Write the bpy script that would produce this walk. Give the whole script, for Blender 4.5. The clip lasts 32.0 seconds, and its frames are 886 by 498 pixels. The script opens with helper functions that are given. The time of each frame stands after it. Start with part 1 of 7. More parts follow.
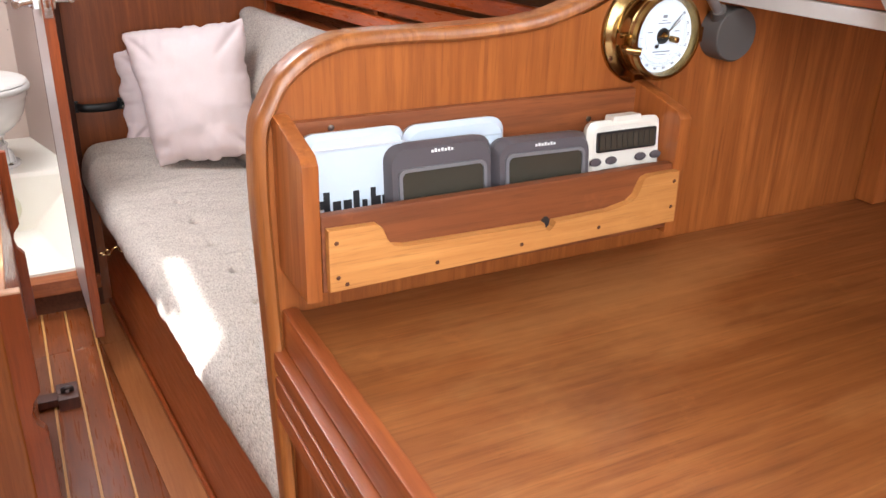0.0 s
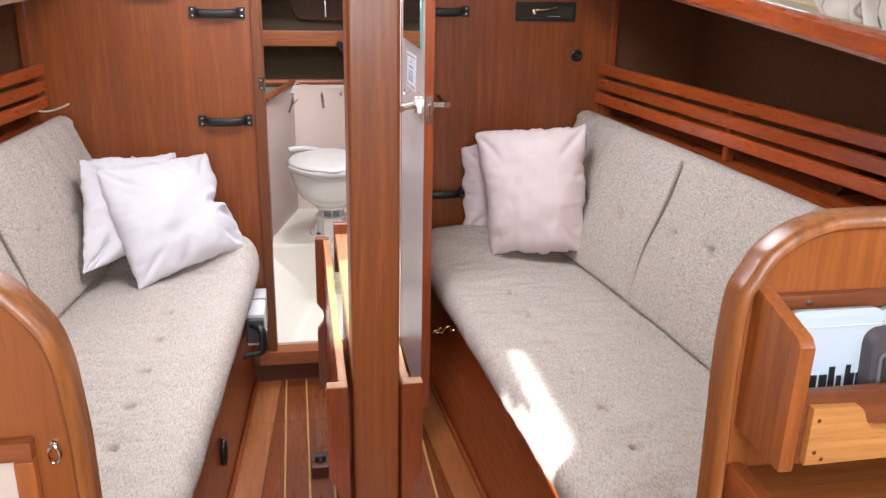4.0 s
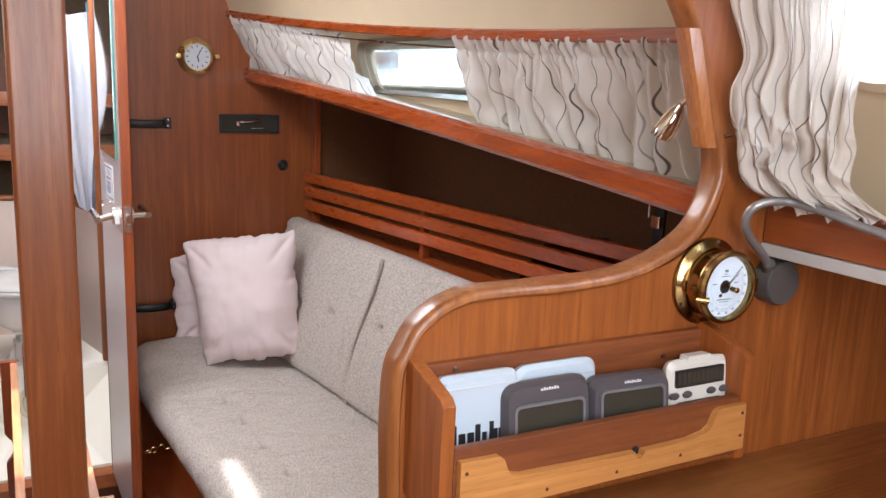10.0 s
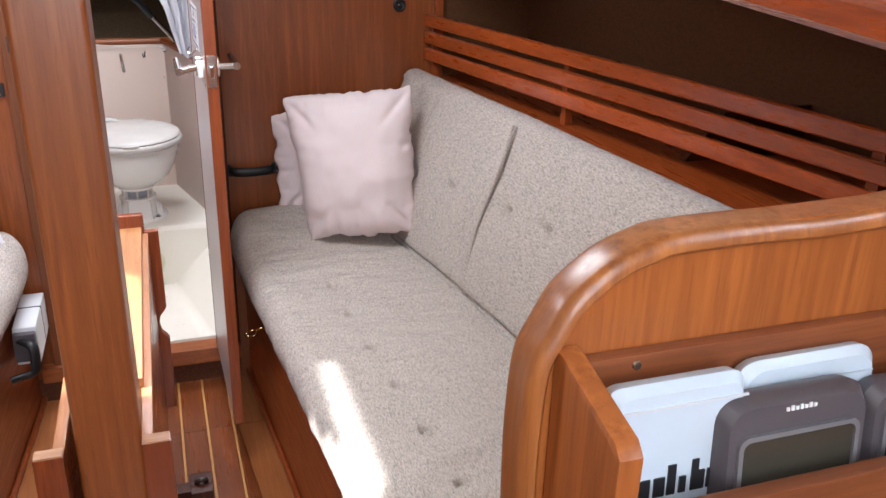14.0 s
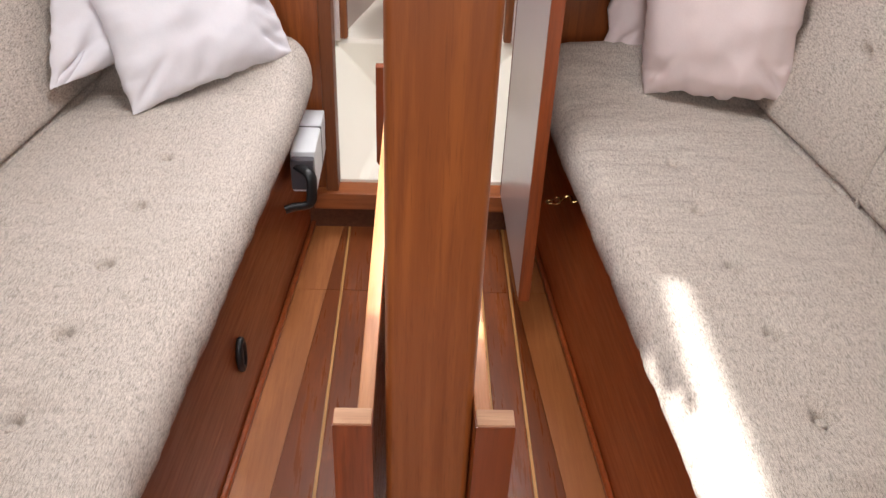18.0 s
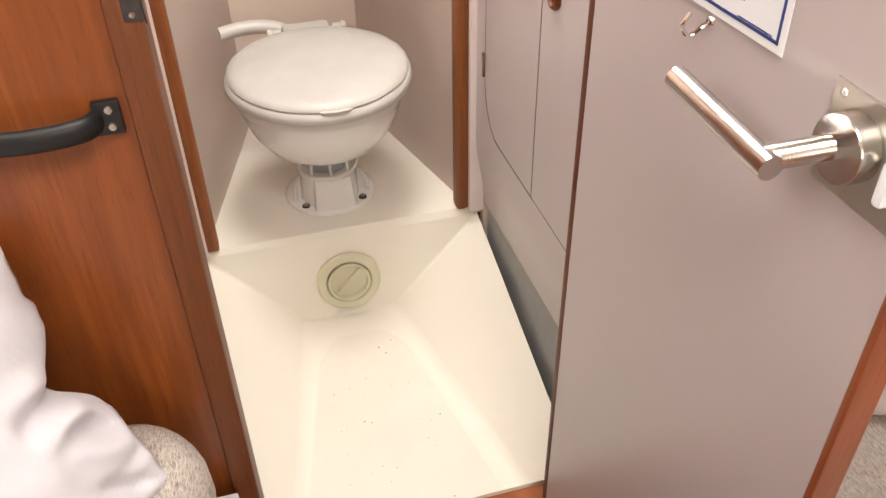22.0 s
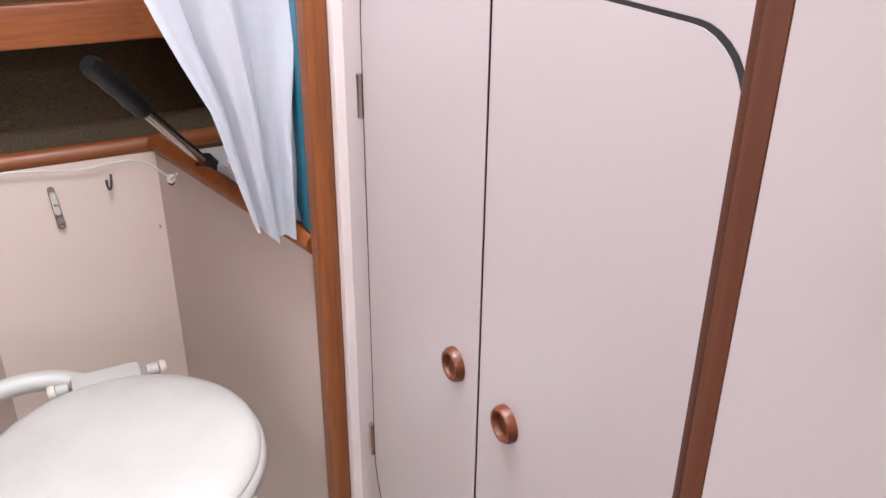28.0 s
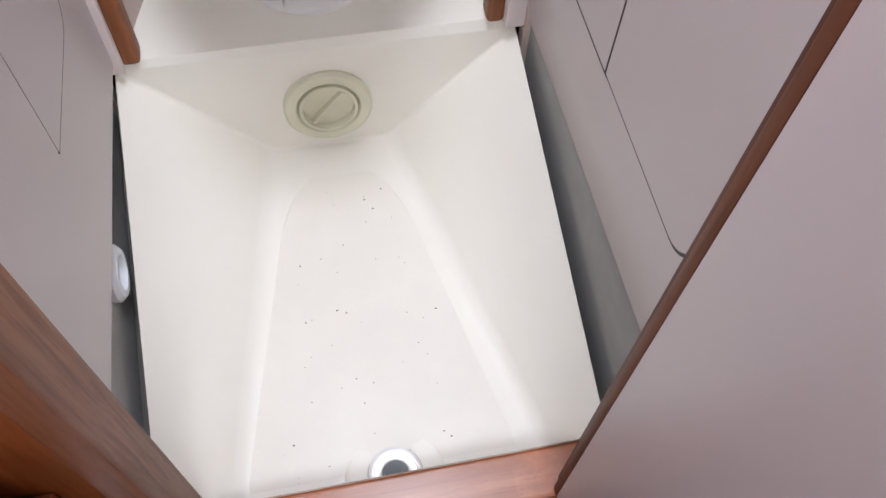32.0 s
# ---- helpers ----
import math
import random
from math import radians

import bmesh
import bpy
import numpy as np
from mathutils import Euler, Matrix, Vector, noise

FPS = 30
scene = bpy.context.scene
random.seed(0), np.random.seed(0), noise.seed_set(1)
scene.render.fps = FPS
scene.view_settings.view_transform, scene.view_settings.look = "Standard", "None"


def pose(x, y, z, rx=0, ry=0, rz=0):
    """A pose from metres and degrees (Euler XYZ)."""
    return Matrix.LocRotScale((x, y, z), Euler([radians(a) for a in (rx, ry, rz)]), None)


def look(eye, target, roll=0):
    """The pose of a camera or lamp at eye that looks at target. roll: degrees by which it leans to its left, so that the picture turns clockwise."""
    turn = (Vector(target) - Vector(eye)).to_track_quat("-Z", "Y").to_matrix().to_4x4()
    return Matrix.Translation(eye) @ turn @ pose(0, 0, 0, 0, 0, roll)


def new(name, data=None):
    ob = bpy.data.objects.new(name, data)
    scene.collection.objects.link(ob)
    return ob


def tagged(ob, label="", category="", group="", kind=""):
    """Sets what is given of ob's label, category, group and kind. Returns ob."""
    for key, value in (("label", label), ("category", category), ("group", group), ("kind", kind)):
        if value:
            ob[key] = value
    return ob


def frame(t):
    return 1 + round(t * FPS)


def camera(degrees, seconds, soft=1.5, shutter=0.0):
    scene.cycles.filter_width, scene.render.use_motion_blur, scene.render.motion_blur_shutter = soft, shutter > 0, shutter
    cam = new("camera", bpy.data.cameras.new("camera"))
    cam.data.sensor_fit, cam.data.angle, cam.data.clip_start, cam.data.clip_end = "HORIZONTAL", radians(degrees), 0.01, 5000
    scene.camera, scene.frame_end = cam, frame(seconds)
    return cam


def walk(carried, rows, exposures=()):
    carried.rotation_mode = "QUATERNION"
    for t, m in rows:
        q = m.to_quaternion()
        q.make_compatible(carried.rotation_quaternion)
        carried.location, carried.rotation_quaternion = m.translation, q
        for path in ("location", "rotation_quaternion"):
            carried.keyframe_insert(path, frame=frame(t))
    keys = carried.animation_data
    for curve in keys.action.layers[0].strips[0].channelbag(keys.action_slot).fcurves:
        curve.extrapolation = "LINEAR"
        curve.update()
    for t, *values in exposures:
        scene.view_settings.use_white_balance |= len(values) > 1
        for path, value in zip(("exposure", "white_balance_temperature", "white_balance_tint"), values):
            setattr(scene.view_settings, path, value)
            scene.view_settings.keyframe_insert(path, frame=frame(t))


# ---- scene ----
cam = camera(55.7, 32.0)
METRES, EYE, TILT, LEAN, TURN = 3.0, 1.4, 0.0, 0.0, -27.6
PATH = [
    (0, (0.053, 0.049, 1.285), (0.9, 1.67, 0.477), 1.5),
    (0.5, (-0.01, 0.049, 1.306), (0.775, 1.713, 0.523), 2.2),
    (1, (-0.057, 0.059, 1.316), (0.656, 1.775, 0.577), 2.3),
    (1.5, (-0.089, 0.059, 1.325), (0.548, 1.82, 0.623), 1.7),
    (2, (-0.124, 0.059, 1.335), (0.435, 1.861, 0.671), 1.3),
    (2.5, (-0.15, 0.072, 1.35), (0.322, 1.908, 0.713), 1.3),
    (3, (-0.17, 0.084, 1.354), (0.222, 1.94, 0.72), 1.1),
    (3.5, (-0.178, 0.089, 1.367), (0.167, 1.948, 0.715), 1.0),
    (5.5, (-0.191, 0.113, 1.447), (0.124, 1.958, 0.743), 1.4),
    (6, (-0.189, 0.12, 1.439), (0.137, 1.967, 0.745), 1.4),
    (6.5, (-0.19, 0.12, 1.428), (0.175, 1.953, 0.716), 1.5),
    (7, (-0.181, 0.116, 1.419), (0.218, 1.94, 0.702), 1.4),
    (7.5, (-0.172, 0.103, 1.406), (0.289, 1.921, 0.71), 1.4),
    (8, (-0.155, 0.083, 1.395), (0.414, 1.892, 0.759), 1.8),
    (8.5, (-0.144, 0.06, 1.389), (0.551, 1.856, 0.848), 2.4),
    (9, (-0.133, 0.042, 1.382), (0.658, 1.82, 0.921), 2.4),
    (9.5, (-0.128, 0.025, 1.38), (0.73, 1.783, 0.962), 2.4),
    (10, (-0.118, 0.014, 1.381), (0.799, 1.747, 0.983), 2.3),
    (10.5, (-0.11, 0.007, 1.381), (0.851, 1.718, 0.994), 2.0),
    (11, (-0.096, 0.024, 1.38), (0.876, 1.728, 0.991), 1.5),
    (11.5, (-0.044, 0.067, 1.382), (0.914, 1.776, 0.983), 1.1),
    (12, (0.03, 0.129, 1.385), (0.916, 1.871, 0.962), 1.6),
    (12.5, (0.098, 0.186, 1.379), (0.823, 1.984, 0.884), 2.6),
    (13, (0.112, 0.237, 1.362), (0.705, 2.048, 0.756), 2.7),
    (13.5, (0.074, 0.312, 1.355), (0.654, 2.1, 0.672), 2.1),
    (14, (0.038, 0.385, 1.338), (0.646, 2.134, 0.582), 1.6),
    (14.5, (0.0, 0.454, 1.327), (0.623, 2.166, 0.503), 1.7),
    (15, (0.005, 0.504, 1.312), (0.491, 2.231, 0.427), 2.4),
    (15.5, (0.008, 0.504, 1.301), (0.232, 2.258, 0.369), 2.2),
    (17.5, (-0.043, 0.708, 1.267), (-0.043, 2.363, 0.145), 0.4),
    (18, (-0.083, 0.839, 1.254), (-0.017, 2.463, 0.089), 2.5),
    (18.5, (-0.097, 1.029, 1.24), (-0.107, 2.638, 0.052), 4.4),
    (19, (-0.146, 1.212, 1.25), (-0.222, 2.795, 0.03), 0.8),
    (19.5, (-0.207, 1.342, 1.254), (-0.123, 2.929, 0.04), -1.5),
    (20, (-0.2, 1.468, 1.267), (-0.04, 3.079, 0.093), -1.6),
    (20.5, (-0.214, 1.575, 1.259), (-0.005, 3.197, 0.108), -2.2),
    (21, (-0.24, 1.718, 1.261), (0.094, 3.309, 0.096), -2.0),
    (21.5, (-0.244, 1.855, 1.259), (0.159, 3.401, 0.056), -0.7),
    (22, (-0.215, 1.939, 1.265), (0.192, 3.464, 0.036), -1.1),
    (22.5, (-0.155, 2.054, 1.257), (0.226, 3.567, 0.005), -1.7),
    (23, (-0.128, 2.127, 1.259), (0.224, 3.639, -0.002), 0.0),
    (23.5, (-0.144, 2.179, 1.261), (0.207, 3.688, -0.004), 1.7),
    (24, (-0.149, 2.23, 1.26), (0.223, 3.76, 0.025), 1.7),
    (24.5, (-0.15, 2.282, 1.266), (0.281, 3.828, 0.073), 0.9),
    (25, (-0.153, 2.307, 1.267), (0.339, 3.887, 0.144), 1.1),
    (25.5, (-0.15, 2.325, 1.271), (0.383, 3.937, 0.215), 0.9),
    (26, (-0.147, 2.333, 1.286), (0.449, 3.971, 0.304), 1.0),
    (26.5, (-0.149, 2.338, 1.308), (0.537, 3.989, 0.412), 1.4),
    (28.5, (-0.078, 2.483, 1.258), (0.751, 4.072, 0.371), 0.4),
    (29, (-0.088, 2.473, 1.246), (0.635, 4.011, 0.191), 1.2),
    (29.5, (-0.083, 2.455, 1.229), (0.514, 3.93, 0.018), 2.7),
    (30, (-0.088, 2.433, 1.206), (0.395, 3.835, -0.136), 3.5),
    (30.5, (-0.082, 2.443, 1.181), (0.302, 3.704, -0.323), 3.6),
    (31, (-0.083, 2.443, 1.162), (0.243, 3.59, -0.443), 3.4),
    (32, (-0.087, 2.441, 1.137), (0.17, 3.417, -0.59), 4.1),
]
EXPOSURES = [(0.0, 1.78, 6050, 10), (1.0, 1.66, 5950, 10), (3.0, 1.54, 5950, 10), (6.0, 1.5, 5950, 10), (10.0, 1.35, 5950, 10), (13.0, 1.25, 5900, 10), (15.0, 1.55, 5800, 10), (18.0, 1.34, 6300, 10), (19.0, 1.03, 5800, 10), (19.5, 0.85, 5830, 10), (20.0, 0.70, 5850, 10), (21.0, 1.04, 6350, 10), (22.0, 1.4, 7000, 10), (23.0, 0.95, 6300, 10), (24.0, 1.26, 6250, 10), (26.0, 1.47, 5850, 10), (29.0, 1.58, 5900, 10), (30.0, 1.36, 5650, 10), (31.0, 1.15, 5650, 10), (32.0, 1.20, 5650, 10)]
walk(cam, [(t, look(eye, target, roll)) for t, eye, target, roll in PATH], EXPOSURES)

# ---- world, sun, large lights ----
wd = bpy.data.worlds.new("sky")
scene.world = wd
wd.use_nodes = True
SUN_WAY = Vector((0.90, -0.25, -1.0)).normalized()
sky = wd.node_tree.nodes.new("ShaderNodeTexSky")
sky.sky_type, sky.sun_disc = "NISHITA", False
sky.sun_elevation = math.asin(-SUN_WAY.z)
sky.sun_rotation = math.atan2(-SUN_WAY.x, -SUN_WAY.y)
wd.node_tree.links.new(sky.outputs[0], wd.node_tree.nodes["Background"].inputs[0])
wd.node_tree.nodes["Background"].inputs[1].default_value = 0.05


def lamp(name, kind, energy, place, aim, size=(1, 1), colour=(1, 1, 1)):
    data = bpy.data.lights.new(name, kind)
    data.energy, data.color = energy, colour
    if kind == "AREA":
        data.shape, data.size, data.size_y = "RECTANGLE", size[0], size[1]
    ob = new(name, data)
    ob.matrix_world = look(place, aim)
    return ob


sun = lamp("sun", "SUN", 5.0, (-3, 3, 3), Vector((-3, 3, 3)) + SUN_WAY, colour=(1, 0.95, 0.87))
sun.data.angle = radians(1.0)
lamp("companionway_light", "AREA", 8.0, (-0.07, -0.86, 1.45), (-0.07, 1.5, 0.75), (0.62, 0.9), (1.0, 0.98, 0.95))
# added fill for the chart table, in an opening that is not seen
lamp("chart_fill_light", "AREA", 3.9, (-0.07, -0.25, 1.885), (-0.07, -0.10, 0), (0.56, 0.7), (1.0, 0.98, 0.95))
lamp("saloon_hatch_light", "AREA", 6.2, (-0.07, 1.84, 1.885), (-0.07, 1.80, 0), (0.46, 0.46), (1.0, 0.98, 0.96))
lamp("heads_hatch_light", "AREA", 6.9, (0.0, 3.06, 1.885), (-0.01, 3.14, 0), (0.40, 0.44), (1.0, 0.98, 0.97))
# added fill lamp for the heads, set before a made-up window
lamp("heads_fill_light", "AREA", 2.5, (-0.935, 2.96, 1.56), (-0.02, 3.30, 0.30), (0.36, 0.30), (1.0, 0.98, 0.95))
# added fill lamp in the made-up port opening
lamp("port_fill_light", "AREA", 2.2, (-0.82, 1.935, 1.63), (0.1, 1.9, 0.7), (0.40, 0.33), (0.97, 0.98, 1.0))
lamp("chart_window_light", "AREA", 1.5, (0.95, 0.55, 1.50), (0.3, 0.5, 1.0), (0.6, 0.2), (0.95, 0.98, 1.0))


# ---- materials ----
def nodes_of(name):
    m = bpy.data.materials.new(name)
    m.use_nodes = True
    t = m.node_tree
    return m, t.nodes, t.links, t.nodes["Principled BSDF"]


def mixed(n, l, fac, a, b, mode="MIX"):
    x = n.new("ShaderNodeMix")
    x.data_type, x.blend_type = "RGBA", mode
    for socket, value in ((0, fac), (6, a), (7, b)):
        if isinstance(value, bpy.types.NodeSocket):
            l.new(value, x.inputs[socket])
        elif socket == 0:
            x.inputs[0].default_value = value
        else:
            x.inputs[socket].default_value = (*value, 1)
    return x.outputs[2]


def noise_of(n, l, scale, detail=4.0, rough=0.55, stretch=(1, 1, 1), shift=None):
    tc = n.new("ShaderNodeTexCoord")
    mp = n.new("ShaderNodeMapping")
    mp.inputs["Scale"].default_value = stretch
    l.new(tc.outputs["Object"], mp.inputs["Vector"])
    if shift is not None:
        l.new(shift, mp.inputs["Location"])
    t = n.new("ShaderNodeTexNoise")
    t.inputs["Scale"].default_value, t.inputs["Detail"].default_value, t.inputs["Roughness"].default_value = scale, detail, rough
    l.new(mp.outputs[0], t.inputs["Vector"])
    return t.outputs["Fac"]


def ramped(n, l, fac, *stops):
    r = n.new("ShaderNodeValToRGB")
    while len(r.color_ramp.elements) < len(stops):
        r.color_ramp.elements.new(0.5)
    for e, (at, v) in zip(r.color_ramp.elements, stops):
        e.position, e.color = at, ((v, v, v, 1) if isinstance(v, (int, float)) else (*v, 1))
    l.new(fac, r.inputs[0])
    return r.outputs[0]


def bumped(n, l, b, height, strength=0.2, distance=0.002):
    k = n.new("ShaderNodeBump")
    k.inputs["Strength"].default_value, k.inputs["Distance"].default_value = strength, distance
    l.new(height, k.inputs["Height"])
    l.new(k.outputs[0], b.inputs["Normal"])


def wood(name, light, dark, axis="z", gloss=0.32, fine=1.0, coat=0.25, wear=0.0, streak=0.8, blotch=0.0):
    """Varnished timber with grain along one axis."""
    light, dark = ((c[0] * 1.15, c[1] * 0.96, c[2] * 0.78) for c in (light, dark))
    m, n, l, b = nodes_of(name)
    long = {"x": (0.055, 1, 1), "y": (1, 0.055, 1), "z": (1, 1, 0.055)}[axis]
    info = n.new("ShaderNodeObjectInfo")
    by = n.new("ShaderNodeMath")
    by.operation = "MULTIPLY"
    by.inputs[1].default_value = 7.0
    l.new(info.outputs["Random"], by.inputs[0])
    figure_long = tuple(v if v == 1 else 0.10 for v in long)
    wander = noise_of(n, l, 5.5 * fine, 2, 0.45, figure_long, by.outputs[0])
    rings_ = n.new("ShaderNodeMath")
    rings_.operation = "MULTIPLY"
    rings_.inputs[1].default_value = 9.0
    l.new(wander, rings_.inputs[0])
    ring = n.new("ShaderNodeMath")
    ring.operation = "FRACT"
    l.new(rings_.outputs[0], ring.inputs[0])
    grain = noise_of(n, l, 110 * fine, 5, 0.62, long, by.outputs[0])
    pores = noise_of(n, l, 520 * fine, 2, 0.6, tuple(v if v == 1 else 0.045 for v in long), by.outputs[0])
    patch = noise_of(n, l, 2.6, 3, 0.55, (1, 1, 1), by.outputs[0])
    mid = tuple((p + q) / 2 for p, q in zip(light, dark))
    c = mixed(n, l, ramped(n, l, ring.outputs[0], (0.0, 0.05), (0.82, 0.75), (0.97, 0.1)), light, mid)
    c = mixed(n, l, ramped(n, l, grain, (0.42, 0.0), (0.66, streak)), c, dark)
    bands = noise_of(n, l, 38 * fine, 3, 0.6, tuple(v if v == 1 else 0.03 for v in long), by.outputs[0])
    c = mixed(n, l, ramped(n, l, bands, (0.45, 0.0), (0.59, 0.68)), c, tuple(0.6 * p + 0.4 * q for p, q in zip(mid, dark)))
    c = mixed(n, l, ramped(n, l, pores, (0.56, 0.0), (0.74, 0.40)), c, tuple(v * 0.5 for v in dark))
    c = mixed(n, l, ramped(n, l, patch, (0.33, 0.0), (0.72, 0.5)), c, tuple(v * 0.78 for v in mid))
    vary = ramped(n, l, info.outputs["Random"], (0.0, 0.86), (1.0, 1.12))
    c = mixed(n, l, 1.0, c, vary, "MULTIPLY")
    if wear:
        worn = noise_of(n, l, 9, 6, 0.7)
        c = mixed(n, l, ramped(n, l, worn, (0.58, 0.0), (0.72, wear)), c, tuple(min(1, v * 1.7) for v in light))
    if blotch:
        stain = noise_of(n, l, 5.5, 5, 0.62, (0.55, 1, 1))
        rubbed = noise_of(n, l, 3.4, 6, 0.66, (0.5, 1.2, 1))
        scuff = noise_of(n, l, 90, 3, 0.6, (0.05, 1, 1))
        c = mixed(n, l, ramped(n, l, stain, (0.52, 0.0), (0.74, blotch * 0.6)), c, tuple(v * 0.45 for v in dark))
        c = mixed(n, l, ramped(n, l, rubbed, (0.50, 0.0), (0.66, blotch * 0.7)), c, (light[0] * 1.12, light[1] * 1.45, light[2] * 1.9))
        c = mixed(n, l, ramped(n, l, scuff, (0.60, 0.0), (0.74, blotch * 0.35)), c, (light[0] * 1.3, light[1] * 1.6, light[2] * 1.9))
    l.new(c, b.inputs["Base Color"])
    l.new(ramped(n, l, grain, (0.3, gloss), (0.8, gloss + 0.16)), b.inputs["Roughness"])
    b.inputs["Coat Weight"].default_value, b.inputs["Coat Roughness"].default_value = coat, 0.18
    bumped(n, l, b, grain, 0.12, 0.0012)
    return m


def plain(name, colour, rough=0.5, metal=0.0, vary=0.08, scale=14, bump=0.04, fine=260, coat=0.0, stretch=(1, 1, 1), stain=None, even=False):
    """Paint, plastic, laminate or metal with a little unevenness at two scales."""
    m, n, l, b = nodes_of(name)
    big = noise_of(n, l, scale, 4, 0.6, stretch)
    small = noise_of(n, l, fine, 3, 0.6, stretch)
    c = mixed(n, l, ramped(n, l, big, (0.3, 0.0), (0.75, 1.0)), colour, tuple(max(0, v * (1 - vary * 2)) for v in colour))
    c = mixed(n, l, ramped(n, l, small, (0.4, 0.0), (0.7, vary)), c, tuple(v * 0.7 for v in colour))
    if stain:
        spots = noise_of(n, l, 5, 7, 0.72)
        c = mixed(n, l, ramped(n, l, spots, (0.56, 0.0), (0.74, 0.55)), c, stain)
    l.new(c, b.inputs["Base Color"])
    spread = 0.012 if even else 0.06
    l.new(ramped(n, l, big, (0.3, max(0.02, rough - spread)), (0.75, rough + spread)), b.inputs["Roughness"])
    b.inputs["Metallic"].default_value = metal
    b.inputs["Coat Weight"].default_value = coat
    if bump:
        bumped(n, l, b, small, bump, 0.001)
    return m


def cloth(name, light, dark, fine=520, fleck=0.6, bump=0.5, sheen=0.15, rough=0.95, crease=0.0):
    m, n, l, b = nodes_of(name)
    weave = noise_of(n, l, fine, 3, 0.7, (1, 0.22, 0.5))
    weft = noise_of(n, l, fine, 3, 0.7, (0.22, 1, 1))
    broad = noise_of(n, l, 7, 4, 0.6)
    c = mixed(n, l, ramped(n, l, weave, (0.42, 0.0), (0.66, fleck)), light, dark)
    c = mixed(n, l, ramped(n, l, weft, (0.45, 0.0), (0.68, fleck * 0.7)), c, dark)
    if fleck > 0.5:
        slub = noise_of(n, l, fine * 0.85, 2, 0.55, (1.0, 0.13, 0.5))
        c = mixed(n, l, ramped(n, l, slub, (0.52, 0.0), (0.68, 0.66)), c, tuple(v * 0.6 for v in dark))
        pale = noise_of(n, l, fine * 0.7, 2, 0.55, (1.0, 0.16, 0.52))
        c = mixed(n, l, ramped(n, l, pale, (0.53, 0.0), (0.68, 0.45)), c, tuple(min(1.0, v * 1.25) for v in light))
        heather = noise_of(n, l, fine * 0.42, 3, 0.7, (1.0, 0.20, 0.6))
        c = mixed(n, l, ramped(n, l, heather, (0.50, 0.0), (0.70, 0.48)), c, tuple(v * 0.7 for v in dark))
    c = mixed(n, l, ramped(n, l, broad, (0.4, 0.0), (0.75, 0.25)), c, tuple(v * 0.82 for v in light))
    l.new(c, b.inputs["Base Color"])
    b.inputs["Roughness"].default_value = rough
    b.inputs["Sheen Weight"].default_value = sheen
    bumped(n, l, b, weave, bump, 0.0015)
    if crease:
        soft = noise_of(n, l, 9, 4, 0.5, (1, 2.2, 1))
        k = n.new("ShaderNodeBump")
        k.inputs["Strength"].default_value, k.inputs["Distance"].default_value = crease, 0.02
        l.new(soft, k.inputs["Height"])
        l.new(k.outputs[0], n["Bump"].inputs["Normal"])
    return m


TEAK_V = wood("teak_upright", (0.45, 0.172, 0.048), (0.19, 0.056, 0.013), "z")
TEAK_Y = wood("teak_lengthwise", (0.34, 0.108, 0.031), (0.165, 0.043, 0.012), "y")
TEAK_X = wood("teak_across", (0.35, 0.125, 0.04), (0.18, 0.054, 0.016), "x", wear=0.25)
RED_Y = wood("mahogany_rail", (0.40, 0.094, 0.020), (0.14, 0.027, 0.006), "y", gloss=0.22, coat=0.6, streak=0.9)
# starboard front only: the light falling on it is put into this orange
LITFRONT = wood("lit_settee_timber", (0.52, 0.155, 0.038), (0.30, 0.078, 0.018), "y", gloss=0.36, coat=0.2, streak=0.5)
SLATWOOD = wood("brown_slat_timber", (0.44, 0.105, 0.022), (0.18, 0.037, 0.009), "y", gloss=0.24, coat=0.5)
RED_V = wood("mahogany_upright", (0.33, 0.088, 0.023), (0.15, 0.036, 0.010), "z", gloss=0.28, coat=0.35)
GOLD = wood("golden_trim", (0.38, 0.165, 0.052), (0.15, 0.052, 0.014), "z", gloss=0.30, coat=0.28, streak=0.9)
GOLD_V = wood("golden_trim_upright", (0.45, 0.20, 0.07), (0.27, 0.10, 0.03), "z", gloss=0.22, coat=0.6)
POST = wood("post_timber", (0.37, 0.135, 0.038), (0.18, 0.053, 0.013), "z", gloss=0.35)
TEAK_MAIN = wood("teak_bulkhead", (0.30, 0.098, 0.025), (0.125, 0.033, 0.008), "z", streak=0.5)
PORTJAMB = wood("port_jamb_timber", (0.215, 0.080, 0.026), (0.070, 0.022, 0.008), "z", gloss=0.46, coat=0.06)
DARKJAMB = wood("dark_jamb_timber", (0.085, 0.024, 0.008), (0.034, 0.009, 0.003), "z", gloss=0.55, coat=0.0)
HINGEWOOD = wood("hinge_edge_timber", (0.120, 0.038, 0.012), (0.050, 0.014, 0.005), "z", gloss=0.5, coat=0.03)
FOOTWOOD = wood("dark_foot_timber", (0.105, 0.030, 0.013), (0.045, 0.012, 0.006), "z", gloss=0.5, coat=0.0)
RAIL_Y = wood("rail_timber", (0.26, 0.088, 0.022), (0.13, 0.038, 0.009), "y", gloss=0.42, coat=0.1, streak=0.5)
RAIL_X = wood("rail_timber_across", (0.26, 0.088, 0.022), (0.13, 0.038, 0.009), "x", gloss=0.42, coat=0.1, streak=0.5)
JAMB = wood("jamb_timber", (0.27, 0.100, 0.027), (0.12, 0.038, 0.010), "z", gloss=0.45, coat=0.08)
# board colour raised to hold the brightness of the sun on it
SUNLIT_Y = wood("sunlit_tabletop", (0.70, 0.41, 0.20), (0.36, 0.155, 0.055), "y", gloss=0.34, fine=1.3, streak=0.9)
